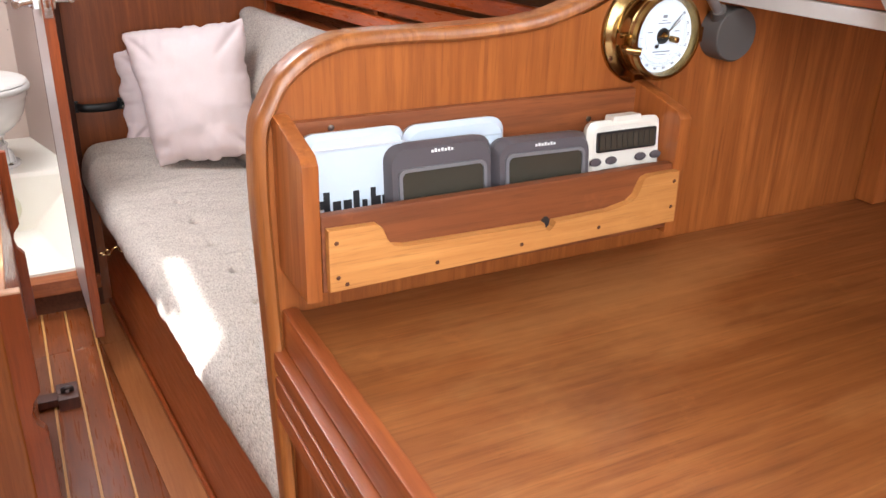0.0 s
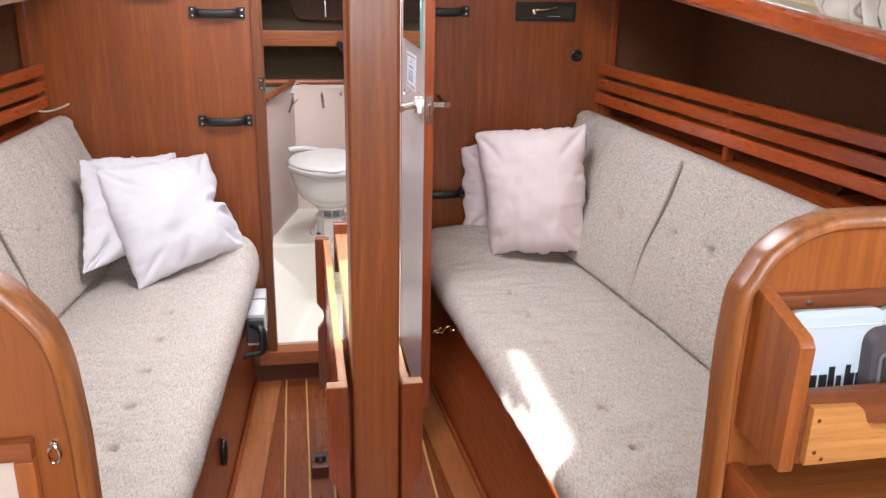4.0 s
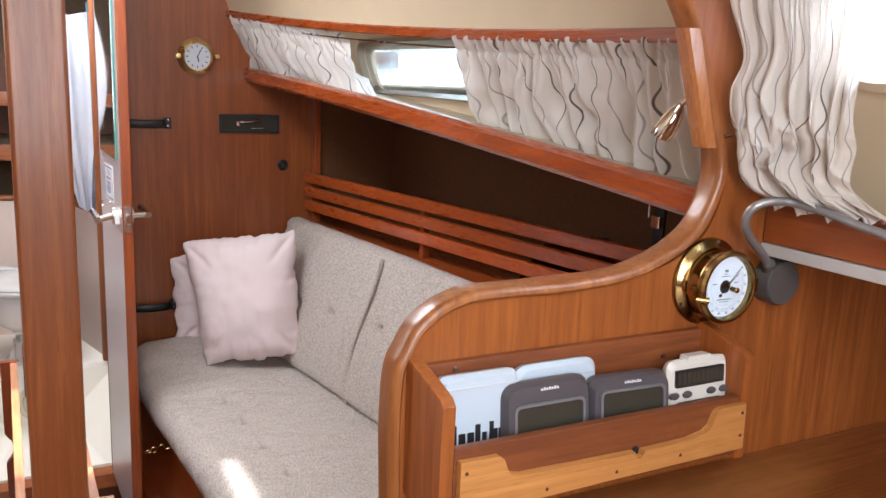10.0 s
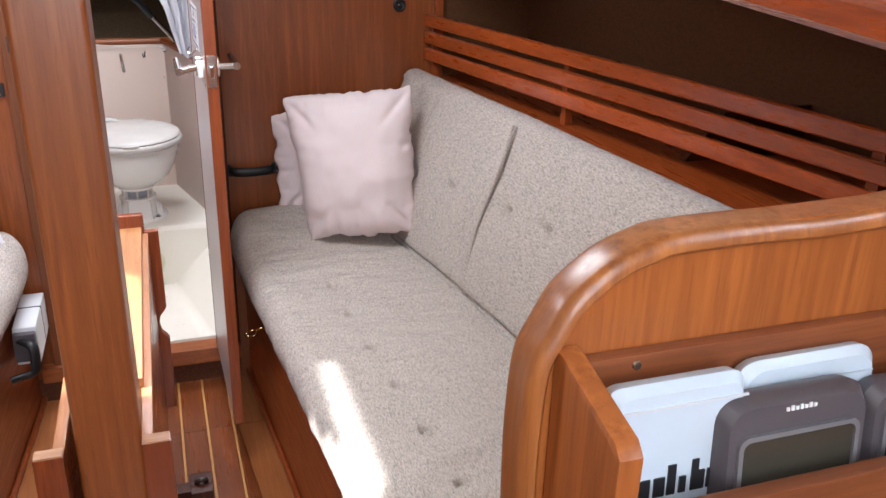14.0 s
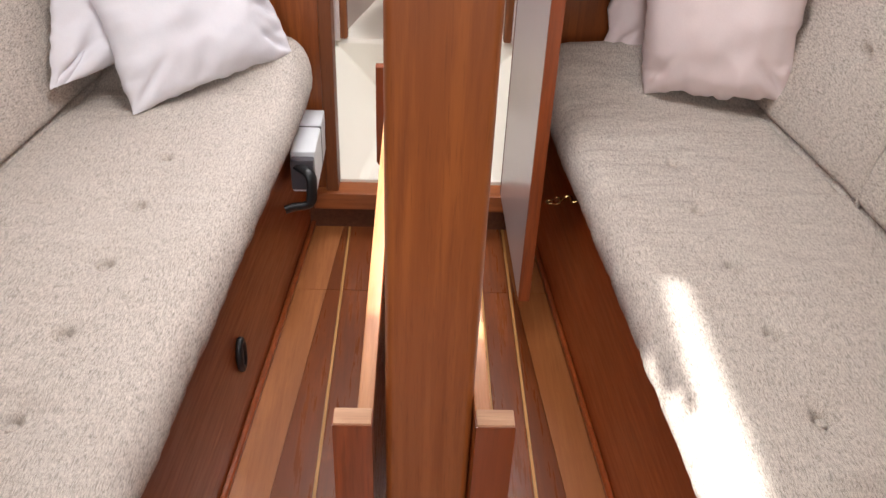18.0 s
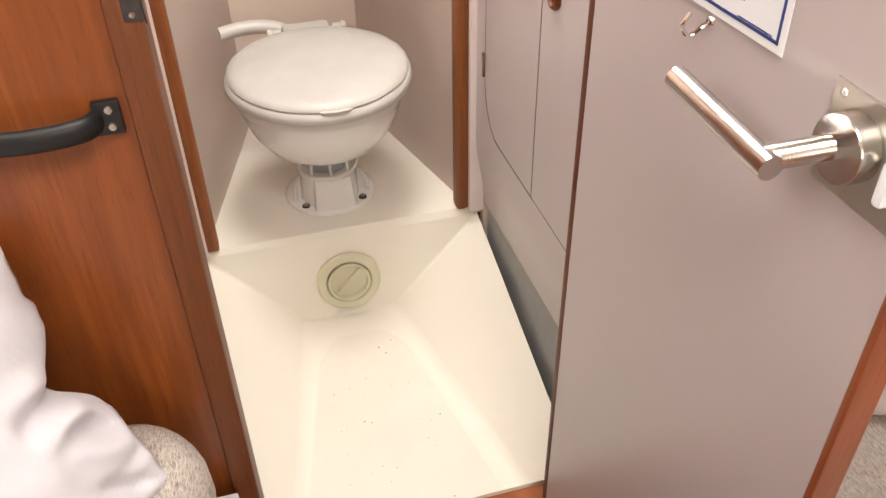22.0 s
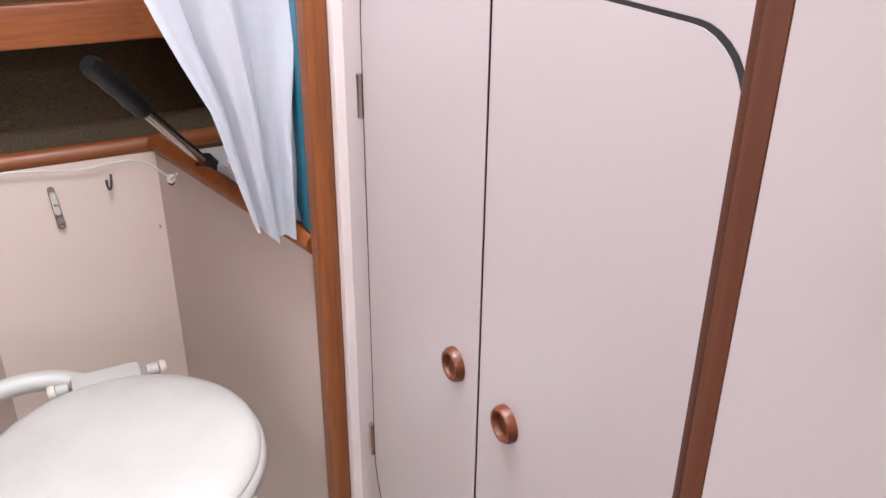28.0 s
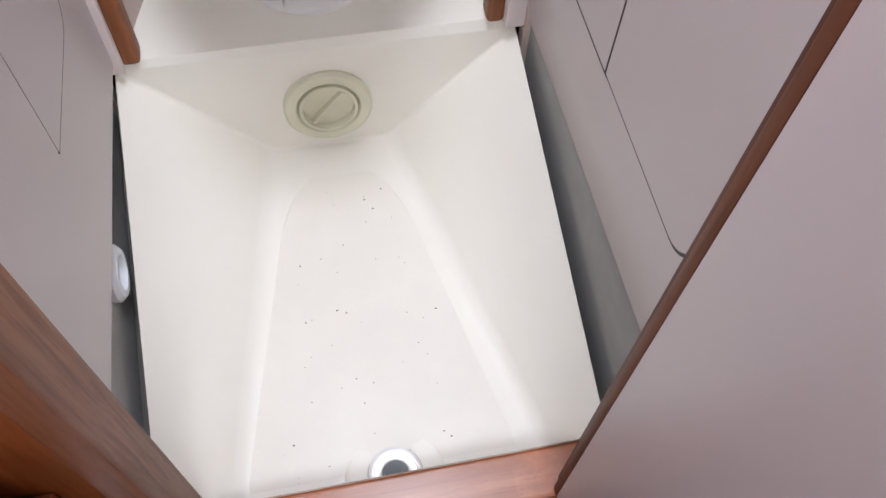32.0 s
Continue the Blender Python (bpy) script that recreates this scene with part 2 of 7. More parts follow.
# leaf edge kept pale in place of the sun that whitens it
LEAFEDGE = wood("sunlit_leaf_timber", (0.58, 0.31, 0.15), (0.32, 0.13, 0.05), "y", gloss=0.4)
PALETOP = wood("pale_end_timber", (0.62, 0.44, 0.32), (0.36, 0.20, 0.12), "x", gloss=0.5, coat=0.0, wear=0.3)
DESK = wood("desk_top", (0.36, 0.150, 0.048), (0.15, 0.050, 0.014), "x", gloss=0.32, coat=0.4, wear=0.25, streak=0.75, blotch=0.85)
SOLE = wood("cabin_sole", (0.22, 0.070, 0.020), (0.10, 0.028, 0.009), "y", gloss=0.24, coat=0.5, wear=0.2)
MARGIN = wood("sole_margin", (0.33, 0.145, 0.055), (0.2, 0.075, 0.025), "y", gloss=0.35)
HOLLY = wood("holly_strip", (0.52, 0.33, 0.13), (0.36, 0.2, 0.07), "y", gloss=0.35)
PLY = wood("pale_plywood", (0.54, 0.30, 0.105), (0.36, 0.17, 0.05), "x", gloss=0.5, coat=0.0, wear=0.1)
DARKWOOD = wood("dark_locker_wood", (0.12, 0.045, 0.018), (0.06, 0.02, 0.008), "y", gloss=0.5, coat=0.0)
LINING = cloth("brown_hull_lining", (0.15, 0.060, 0.022), (0.075, 0.028, 0.010), 300, 0.5, 0.3, sheen=0.0)
CARPET = cloth("dark_brown_carpet", (0.125, 0.082, 0.045), (0.045, 0.029, 0.016), 620, 0.75, 0.6, sheen=0.0)
CARPET_GREY = cloth("olive_grey_carpet", (0.26, 0.235, 0.195), (0.10, 0.09, 0.075), 620, 0.8, 0.6)
FABRIC = cloth("grey_tweed", (0.655, 0.588, 0.528), (0.235, 0.198, 0.170), 900, 0.6, 0.8, sheen=0.05, crease=0.8)
PILLOW = cloth("white_cotton", (0.72, 0.705, 0.75), (0.66, 0.645, 0.70), 700, 0.3, 0.1, crease=0.2)
PILLOW_PINK = cloth("pale_pink_cotton", (0.82, 0.71, 0.715), (0.75, 0.64, 0.645), 700, 0.35, 0.15, crease=0.2)
TOWEL = cloth("white_towel", (0.76, 0.77, 0.82), (0.70, 0.71, 0.77), 500, 0.3, 0.2)
TEAL = plain("teal_board", (0.02, 0.16, 0.24), 0.5)
HEADLINER = plain("cream_headliner", (0.60, 0.49, 0.335), 0.45, vary=0.05, scale=5, bump=0.1, fine=500)
LAMINATE = plain("pinkish_laminate", (0.485, 0.424, 0.424), 0.30, vary=0.02, scale=3, bump=0.02, fine=600, even=True)
# alcove laminates, with warm bounced light put into the beige and the cream
LAMINATE_WARMLIT = plain("warm_lit_laminate", (0.54, 0.44, 0.395), 0.38, vary=0.02, scale=3, bump=0.02, fine=600, even=True)
FASCIA = plain("pale_pink_paint", (0.74, 0.655, 0.63), 0.42, vary=0.02, scale=3, bump=0.02, fine=600, even=True)
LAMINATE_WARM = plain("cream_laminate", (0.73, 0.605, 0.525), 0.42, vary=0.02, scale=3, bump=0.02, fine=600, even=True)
GEL = plain("white_gelcoat", (0.865, 0.825, 0.73), 0.47, vary=0.02, scale=4, even=True, bump=0.01, coat=0.04)
SILLPAINT = plain("tan_sill_paint", (0.42, 0.34, 0.235), 0.45)
STEELWORN = plain("worn_steel", (0.34, 0.29, 0.25), 0.4, 0.8, 0.15, scale=80, bump=0.08)
DULLIRON = plain("dull_iron", (0.10, 0.08, 0.075), 0.5, 0.4)
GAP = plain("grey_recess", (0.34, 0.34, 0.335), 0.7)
IVORY = plain("ivory_plastic", (0.78, 0.72, 0.58), 0.3)
COLLAR = plain("bluish_plastic", (0.38, 0.42, 0.47), 0.4)
BRUSHED = plain("dull_steel", (0.50, 0.48, 0.44), 0.42, 0.7, 0.06, bump=0.02)
PORCELAIN = plain("white_porcelain", (0.79, 0.77, 0.74), 0.14, vary=0.01, bump=0.0, coat=0.6)
SEATPLASTIC = plain("worn_white_plastic", (0.56, 0.54, 0.505), 0.38, vary=0.07, scale=9, bump=0.02, stain=(0.46, 0.40, 0.34))
COVER = plain("pale_blue_plastic", (0.53, 0.61, 0.70), 0.35, vary=0.03, bump=0.02)
WHITEPLASTIC = plain("white_plastic", (0.77, 0.79, 0.82), 0.35, vary=0.02, bump=0.02)
CREAMPLASTIC = plain("aged_cream_plastic", (0.70, 0.67, 0.50), 0.4, vary=0.05, bump=0.02, stain=(0.60, 0.56, 0.38))
GREYPLASTIC = plain("grey_plastic", (0.088, 0.078, 0.088), 0.42, vary=0.05, bump=0.05)
DARKGREY = plain("dark_grey_plastic", (0.085, 0.082, 0.085), 0.5, vary=0.05, bump=0.08)
BLACK = plain("black_plastic", (0.012, 0.012, 0.013), 0.42, vary=0.1, bump=0.05)
SCREEN = plain("dark_display", (0.05, 0.045, 0.035), 0.12, vary=0.05, bump=0.0)
CHROME = plain("chrome", (0.82, 0.80, 0.78), 0.08, 1.0, 0.03, bump=0.0)
STEEL = plain("brushed_steel", (0.64, 0.61, 0.58), 0.23, 1.0, 0.05, bump=0.03, fine=700)
BRASS = plain("aged_brass", (0.42, 0.28, 0.115), 0.2, 1.0, 0.15, scale=30, bump=0.02, stain=(0.28, 0.18, 0.075))
GILT = plain("bright_gilt", (0.78, 0.58, 0.27), 0.30, 1.0, 0.06, bump=0.0)
DIAL = plain("white_dial", (0.58, 0.63, 0.70), 0.4, vary=0.01, bump=0.0)
INK = plain("black_ink", (0.015, 0.015, 0.018), 0.5)
BLUE = plain("blue_ink", (0.02, 0.04, 0.20), 0.5)
PAPER = plain("white_sign", (0.80, 0.81, 0.83), 0.45, vary=0.02)
RED = plain("red_plastic", (0.42, 0.012, 0.02), 0.3)
ROPE = cloth("white_cord", (0.75, 0.73, 0.68), (0.6, 0.58, 0.52), 900, 0.5, 0.6)
BRONZE = plain("bronze_window_frame", (0.36, 0.31, 0.25), 0.32, 0.85, 0.08, bump=0.02)
CREAMFRAME = plain("cream_window_frame", (0.74, 0.62, 0.46), 0.35, vary=0.04, bump=0.02)
ALU = plain("window_aluminium", (0.50, 0.47, 0.42), 0.35, 0.9, 0.06, bump=0.02)
COUNTER = plain("marbled_counter", (0.68, 0.64, 0.58), 0.3, vary=0.2, scale=11, bump=0.0)
KNOBWOOD = wood("ring_pull_wood", (0.17, 0.050, 0.014), (0.08, 0.02, 0.006), "y", gloss=0.38, coat=0.05)


def glass_of(name, tint, rough=0.0):
    m, n, l, b = nodes_of(name)
    b.inputs["Base Color"].default_value = (*tint, 1)
    b.inputs["Transmission Weight"].default_value = 1.0
    b.inputs["Roughness"].default_value = rough
    b.inputs["IOR"].default_value = 1.1
    return m


def glow_of(name, colour, strength):
    m, n, l, b = nodes_of(name)
    b.inputs["Base Color"].default_value = (*colour, 1)
    b.inputs["Emission Color"].default_value = (*colour, 1)
    b.inputs["Emission Strength"].default_value = strength
    return m


DAYLIGHT = glow_of("bright_daylight", (0.66, 0.86, 1.0), 1.35)
GLASS = glass_of("window_glass", (0.96, 0.98, 1.0))
MIRROR = plain("mirror_silver", (0.86, 0.88, 0.87), 0.01, 1.0, 0.0, bump=0.0)
EDGEGLASS = plain("green_glass_edge", (0.12, 0.33, 0.28), 0.15, vary=0.1)


def striped_curtain():
    """White cloth with wavy dark threads running down it, laid out by UV in metres."""
    m, n, l, b = nodes_of("striped_curtain")
    uv = n.new("ShaderNodeUVMap")
    sep = n.new("ShaderNodeSeparateXYZ")
    l.new(uv.outputs[0], sep.inputs[0])

    def maths(op, a, c=None):
        k = n.new("ShaderNodeMath")
        k.operation = op
        for i, v in enumerate((a, c)):
            if v is None:
                continue
            if isinstance(v, bpy.types.NodeSocket):
                l.new(v, k.inputs[i])
            else:
                k.inputs[i].default_value = v
        return k.outputs[0]

    wave = maths("MULTIPLY", maths("SINE", maths("MULTIPLY", sep.outputs[1], 88.0)), 0.0085)
    along = maths("ADD", sep.outputs[0], wave)
    line = maths("ABSOLUTE", maths("SUBTRACT", maths("FRACT", maths("MULTIPLY", along, 8.5)), 0.5))
    thread = ramped(n, l, line, (0.010, 0.75), (0.024, 0.0))
    line2 = maths("ABSOLUTE", maths("SUBTRACT", maths("FRACT", maths("ADD", maths("MULTIPLY", along, 8.5), 0.45)), 0.5))
    thread2 = ramped(n, l, line2, (0.010, 0.95), (0.021, 0.0))
    weave = noise_of(n, l, 600, 3, 0.6)
    c = mixed(n, l, ramped(n, l, weave, (0.4, 0.0), (0.7, 0.35)), (0.86, 0.82, 0.78), (0.79, 0.74, 0.70))
    c = mixed(n, l, thread, c, (0.33, 0.29, 0.29))
    c = mixed(n, l, thread2, c, (0.115, 0.09, 0.08))
    l.new(c, b.inputs["Base Color"])
    b.inputs["Roughness"].default_value = 0.9
    trans = n.new("ShaderNodeBsdfTranslucent")
    l.new(c, trans.inputs[0])
    mix = n.new("ShaderNodeMixShader")
    mix.inputs[0].default_value = 0.4
    l.new(b.outputs[0], mix.inputs[1])
    l.new(trans.outputs[0], mix.inputs[2])
    l.new(mix.outputs[0], n["Material Output"].inputs[0])
    return m


CURTAIN = striped_curtain()


# ---- shape helpers ----
PLACE = {}


def thing(name, at, label, category, group="", kind=""):
    ob = new(name)
    ob.location = at
    ob.empty_display_size = 0.05
    PLACE[ob.name] = Vector(at)
    return tagged(ob, label, category, group, kind)


def part(name, bm, material, parent=None, label="", smooth=40):
    """Links a bmesh drawn in world metres as one mesh object, under a thing or a part."""
    me = bpy.data.meshes.new(name)
    bmesh.ops.recalc_face_normals(bm, faces=bm.faces)
    for f in bm.faces:
        f.smooth = True
    bm.to_mesh(me)
    bm.free()
    me.set_sharp_from_angle(angle=radians(smooth))
    me.materials.append(material)
    ob = new(name, me)
    base = PLACE[parent.name] if parent else Vector((0, 0, 0))
    if parent:
        ob.parent = parent
    else:
        lo = Vector([min(v.co[i] for v in me.vertices) for i in range(3)])
        hi = Vector([max(v.co[i] for v in me.vertices) for i in range(3)])
        base = Vector(((lo.x + hi.x) / 2, (lo.y + hi.y) / 2, lo.z))
        ob.location = base
    me.transform(Matrix.Translation(-base))
    PLACE[ob.name] = base
    if label:
        ob["label"] = label
    if 20 < len(me.vertices) < 260:
        # broad faces keep their own normal beside rounded edges
        keep = ob.modifiers.new("flat_faces", "WEIGHTED_NORMAL")
        keep.keep_sharp = True
    return ob


def solo(name, bm, material, label, category, group="", kind="", smooth=40):
    return tagged(part(name, bm, material, None, "", smooth), label, category, group, kind)


def box(x0, x1, y0, y1, z0, z1, bev=0.003, seg=2):
    bm = bmesh.new()
    bmesh.ops.create_cube(bm, size=1, matrix=Matrix.LocRotScale(((x0 + x1) / 2, (y0 + y1) / 2, (z0 + z1) / 2), None, (abs(x1 - x0), abs(y1 - y0), abs(z1 - z0))))
    if bev:
        bmesh.ops.bevel(bm, geom=bm.edges[:], offset=bev, segments=seg, affect="EDGES", profile=0.6)
    return bm


def slab(poly, axis, a0, a1, bev=0.0, seg=2):
    """A flat outline pushed out along an axis. Outline in the two other axes, in the order x, y, z."""
    put = {"x": lambda p, a: (a, p[0], p[1]), "y": lambda p, a: (p[0], a, p[1]), "z": lambda p, a: (p[0], p[1], a)}[axis]
    bm = bmesh.new()
    lo = [bm.verts.new(put(p, a0)) for p in poly]
    hi = [bm.verts.new(put(p, a1)) for p in poly]
    n = len(poly)
    caps = [bm.faces.new(lo), bm.faces.new(hi[::-1])]
    for i in range(n):
        bm.faces.new((lo[i], hi[i], hi[(i + 1) % n], lo[(i + 1) % n]))
    if bev:
        es = [e for f in caps for e in f.edges]
        bmesh.ops.bevel(bm, geom=es, offset=bev, segments=seg, affect="EDGES", profile=0.6)
    bmesh.ops.triangulate(bm, faces=[f for f in bm.faces if len(f.verts) > 4])
    return bm


def loft(rings, closed=True, caps=True, uv=False):
    bm = bmesh.new()
    vs = [[bm.verts.new(p) for p in r] for r in rings]
    n = len(rings[0])
    for a, b in zip(vs, vs[1:]):
        for i in range(n if closed else n - 1):
            j = (i + 1) % n
            bm.faces.new((a[i], a[j], b[j], b[i]))
    if caps and closed:
        bm.faces.new(vs[0][::-1])
        bm.faces.new(vs[-1])
    return bm


def smooth_path(pts, steps=8):
    """A soft curve through the given points."""
    pts = [Vector(p) for p in pts]
    out = []
    for i in range(len(pts) - 1):
        a, b, c, d = pts[max(i - 1, 0)], pts[i], pts[i + 1], pts[min(i + 2, len(pts) - 1)]
        for k in range(steps):
            t = k / steps
            out.append(0.5 * ((2 * b) + (c - a) * t + (2 * a - 5 * b + 4 * c - d) * t * t + (3 * b - a - 3 * c + d) * t ** 3))
    return out + [pts[-1]]


def tube(pts, r, sides=10, flat=None, taper=None):
    """A round (or, with flat, an oblong) rod along a path."""
    pts = [Vector(p) for p in pts]
    up = Vector((0, 0, 1))
    rings = []
    side = None
    for i, p in enumerate(pts):
        d = (pts[min(i + 1, len(pts) - 1)] - pts[max(i - 1, 0)]).normalized()
        if side is None:
            side = d.cross(up) if abs(d.z) < 0.95 else d.cross(Vector((0, 1, 0)))
        side = (side - d * side.dot(d)).normalized()
        top = side.cross(d)
        k = taper[i] if taper else 1
        w, h = flat or (r, r)
        rings.append([p + side * math.cos(a) * w * k + top * math.sin(a) * h * k for a in (2 * math.pi * j / sides for j in range(sides))])
    return loft(rings)


def rod(a, b, r, sides=14):
    return tube([a, b], r, sides)


def lathe(profile, at, axis=(0, 0, 1), sides=36, scale=(1, 1)):
    """Turns (radius, height) pairs about an axis through a point."""
    q = Vector(axis).to_track_quat("Z", "Y")
    rings = [[Vector(at) + q @ Vector((r * scale[0] * math.cos(a), r * scale[1] * math.sin(a), h)) for a in (2 * math.pi * j / sides for j in range(sides))] for r, h in profile]
    return loft(rings)


def rounded(w, h, r, seg=6):
    """A round-cornered outline about the origin."""
    out = []
    for cx, cy, a0 in ((w / 2 - r, h / 2 - r, 0), (-w / 2 + r, h / 2 - r, 90), (-w / 2 + r, -h / 2 + r, 180), (w / 2 - r, -h / 2 + r, 270)):
        out += [(cx + r * math.cos(radians(a0 + 90 * k / seg)), cy + r * math.sin(radians(a0 + 90 * k / seg))) for k in range(seg + 1)]
    return out


def frame_slab(outer, inner, axis, a0, a1):
    """A ring between two outlines with the same number of points."""
    put = {"x": lambda p, a: (a, p[0], p[1]), "y": lambda p, a: (p[0], a, p[1]), "z": lambda p, a: (p[0], p[1], a)}[axis]
    bm = bmesh.new()
    o0, o1, i0, i1 = ([bm.verts.new(put(p, a)) for p in poly] for poly, a in ((outer, a0), (outer, a1), (inner, a0), (inner, a1)))
    n = len(outer)
    for i in range(n):
        j = (i + 1) % n
        for q in ((o0[i], o0[j], o1[j], o1[i]), (i0[i], i1[i], i1[j], i0[j]), (o0[i], i0[i], i0[j], o0[j]), (o1[i], o1[j], i1[j], i1[i])):
            bm.faces.new(q)
    return bm


def merged(*bms):
    out = bmesh.new()
    for b in bms:
        me = bpy.data.meshes.new("tmp")
        b.to_mesh(me)
        b.free()
        out.from_mesh(me)
        bpy.data.meshes.remove(me)
    return out


def turned(bm, m):
    bmesh.ops.transform(bm, matrix=m, verts=bm.verts)
    return bm


CX = -0.067


def mx(x):
    return 2 * CX - x


# ---- large structure: the boat's shell ----
def wall(name, bm, material, label, category="wall"):
    return solo(name, bm, material, label, category, kind="structure")


BULK = 2.685     # aft face of the main bulkhead
ARCH = 0.81      # aft face of the half bulkhead by the chart table
ZC = 1.90        # deckhead

wall("floor", box(-1.6, 1.6, -1.0, 4.6, -0.10, -0.012, 0), SOLE, "dark varnished wooden cabin sole", "floor")
hatch_holes = ((CX - 0.30, CX + 0.30, -0.65, 0.15), (CX - 0.25, CX + 0.25, 1.55, 2.05), (CX - 0.14, CX + 0.28, 2.83, 3.29))
h = ZC
ceiling_pieces = []
edges_y = [-1.0, -0.65, 0.15, 1.55, 2.05, 2.70, 2.83, 3.29, 4.6]
for a, b in zip(edges_y, edges_y[1:]):
    x0, x1 = (CX - 0.84, CX + 0.84) if b < 2.71 else (-1.6, 1.6)
    hole = [q for q in hatch_holes if abs(q[2] - a) < 1e-6]
    if hole:
        ceiling_pieces += [box(x0, hole[0][0], a, b, h, h + 0.05, 0), box(hole[0][1], x1, a, b, h, h + 0.05, 0)]
    else:
        ceiling_pieces.append(box(x0, x1, a, b, h, h + 0.05, 0))
# opaque covers added out of view so that no sun falls through
SUNCOVER = plain("opaque_cover_acrylic", (0.6, 0.6, 0.58), 0.3)
for k, (xa, xb, ya, yb) in enumerate(hatch_holes):
    wall("deck_hatch", box(xa - 0.04, xb + 0.04, ya - 0.04, yb + 0.04, h + 0.051, h + 0.07, 0.006), SUNCOVER, "opaque cover added over an unseen hatch to stop the sun" if k else "opaque cover added over the aft lamp opening to stop the sun", "hatch")
wall("ceiling", merged(*ceiling_pieces), HEADLINER, "cream padded deckhead lining", "ceiling")
wall("side_deck_starboard", box(0.86, 1.65, -1.0, BULK, 1.366, 1.372, 0), GEL, "white side deck outside the coachroof", "deck")
wall("side_deck_port", box(-1.65, mx(0.86), -1.0, BULK, 1.27, 1.30, 0), GEL, "white side deck outside the coachroof", "deck")
wall("wall_forward", box(-1.6, 1.6, 4.6, 4.65, -0.1, h, 0), LINING, "dark forward wall of the boat")
wall("wall_aft", merged(box(-1.6, CX - 0.36, -1.05, -1.0, -0.1, h, 0), box(CX + 0.36, 1.6, -1.05, -1.0, -0.1, h, 0), box(CX - 0.36, CX + 0.36, -1.05, -1.0, -0.1, 0.9, 0)), TEAK_V, "teak aft wall with the open companionway")
wall("hull_starboard", merged(box(1.6, 1.65, -1.0, 2.7, -0.1, 1.366, 0), box(1.6, 1.65, 2.7, 4.6, -0.1, h, 0)), HEADLINER, "lined starboard side of the hull")
wall("hull_port", merged(box(-1.65, -1.6, -1.0, 2.7, -0.1, 1.28, 0), box(-1.65, -1.6, 2.7, 4.6, -0.1, h, 0)), HEADLINER, "lined port side of the hull")


def bulk_piece(x_in, x_out):
    return box(x_in, x_out, BULK, BULK + 0.025, 0.0, ZC, 0.0)


wall("bulkhead_starboard", bulk_piece(0.192, 1.6), TEAK_MAIN, "honey-coloured teak bulkhead with upright grain")
wall("bulkhead_port", bulk_piece(-1.6, -0.30), TEAK_MAIN, "honey-coloured teak bulkhead with upright grain")
wall("bulkhead_over_door", box(-0.30, 0.192, BULK, BULK + 0.025, 1.74, ZC, 0), TEAK_V, "teak panel over the doorway")
wall("door_jamb", box(-0.312, -0.281, BULK - 0.018, BULK + 0.045, 0.075, 1.74, 0.006), PORTJAMB, "thick varnished wooden door jamb", "jamb")
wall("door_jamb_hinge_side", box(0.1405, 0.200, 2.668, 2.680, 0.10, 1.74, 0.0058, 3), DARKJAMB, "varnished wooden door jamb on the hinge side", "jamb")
wall("door_sill", merged(box(-0.345, 0.198, BULK - 0.031, BULK + 0.032, 0.07, 0.118, 0.006)), TEAK_X, "worn wooden door sill", "sill")
wall("sill_riser", box(-0.40, 0.198, BULK - 0.004, BULK + 0.04, -0.01, 0.07, 0), DARKWOOD, "dark board under the door sill", "sill")


# lines of the settees, starboard; the port side mirrors them
def base_x(y):
    return 0.253 + (2.29 - y) * 0.072


def joint_x(y):
    return 0.672 - (0.15 if y > 2.03 else 0.10) * (y - 2.03)


def top_x(y):
    return 0.792 - (0.12 if y > 2.08 else 0.09) * (y - 2.08)


def fence_x(y):
    return 0.874 - 0.175 * (y - 2.05)


def eave_x(y):
    return 0.563 + (2.69 - y) * 0.078


def eave_z(y):
    return 1.392 - (2.69 - y) * 0.058 - 0.011 * (2.69 - y) ** 2


def batten_x(y):
    return 0.706 - 0.035 * (y - 0.915) - 0.043 * (y - 0.915) ** 2


def batten_z(y):
    return 1.442 + 0.012 * (y - 0.915) + 0.0246 * (y - 0.915) ** 2


def side_x(y, z):
    return 0.77 - 0.35 * (z - 1.34) - 0.05 * (y - 1.53)


def both(fn):
    """Builds a fitting on the starboard side and its mirror on the port side."""
    for s in (1, -1):
        fn(s, (lambda x: x) if s > 0 else mx)


def strip(fx, y0, y1, z0, z1, w, n=10, off=0.0, zf=None):
    """A board bent along the ship's side."""
    rings = []
    for k in range(n + 1):
        y = y0 + (y1 - y0) * k / n
        x = fx(y) + off
        dz = zf(y) if zf else 0.0
        e = 0.003
        rings.append([(x + e, y, z0 + dz), (x + w - e, y, z0 + dz), (x + w, y, z0 + dz + e), (x + w, y, z1 + dz - e), (x + w - e, y, z1 + dz), (x + e, y, z1 + dz), (x, y, z1 + dz - e), (x, y, z0 + dz + e)])
    return loft(rings)


def mirrored(bm, s):
    if s < 0:
        for v in bm.verts:
            v.co.x = mx(v.co.x)
    return bm


FWD, AFT = BULK - 0.002, ARCH + 0.03


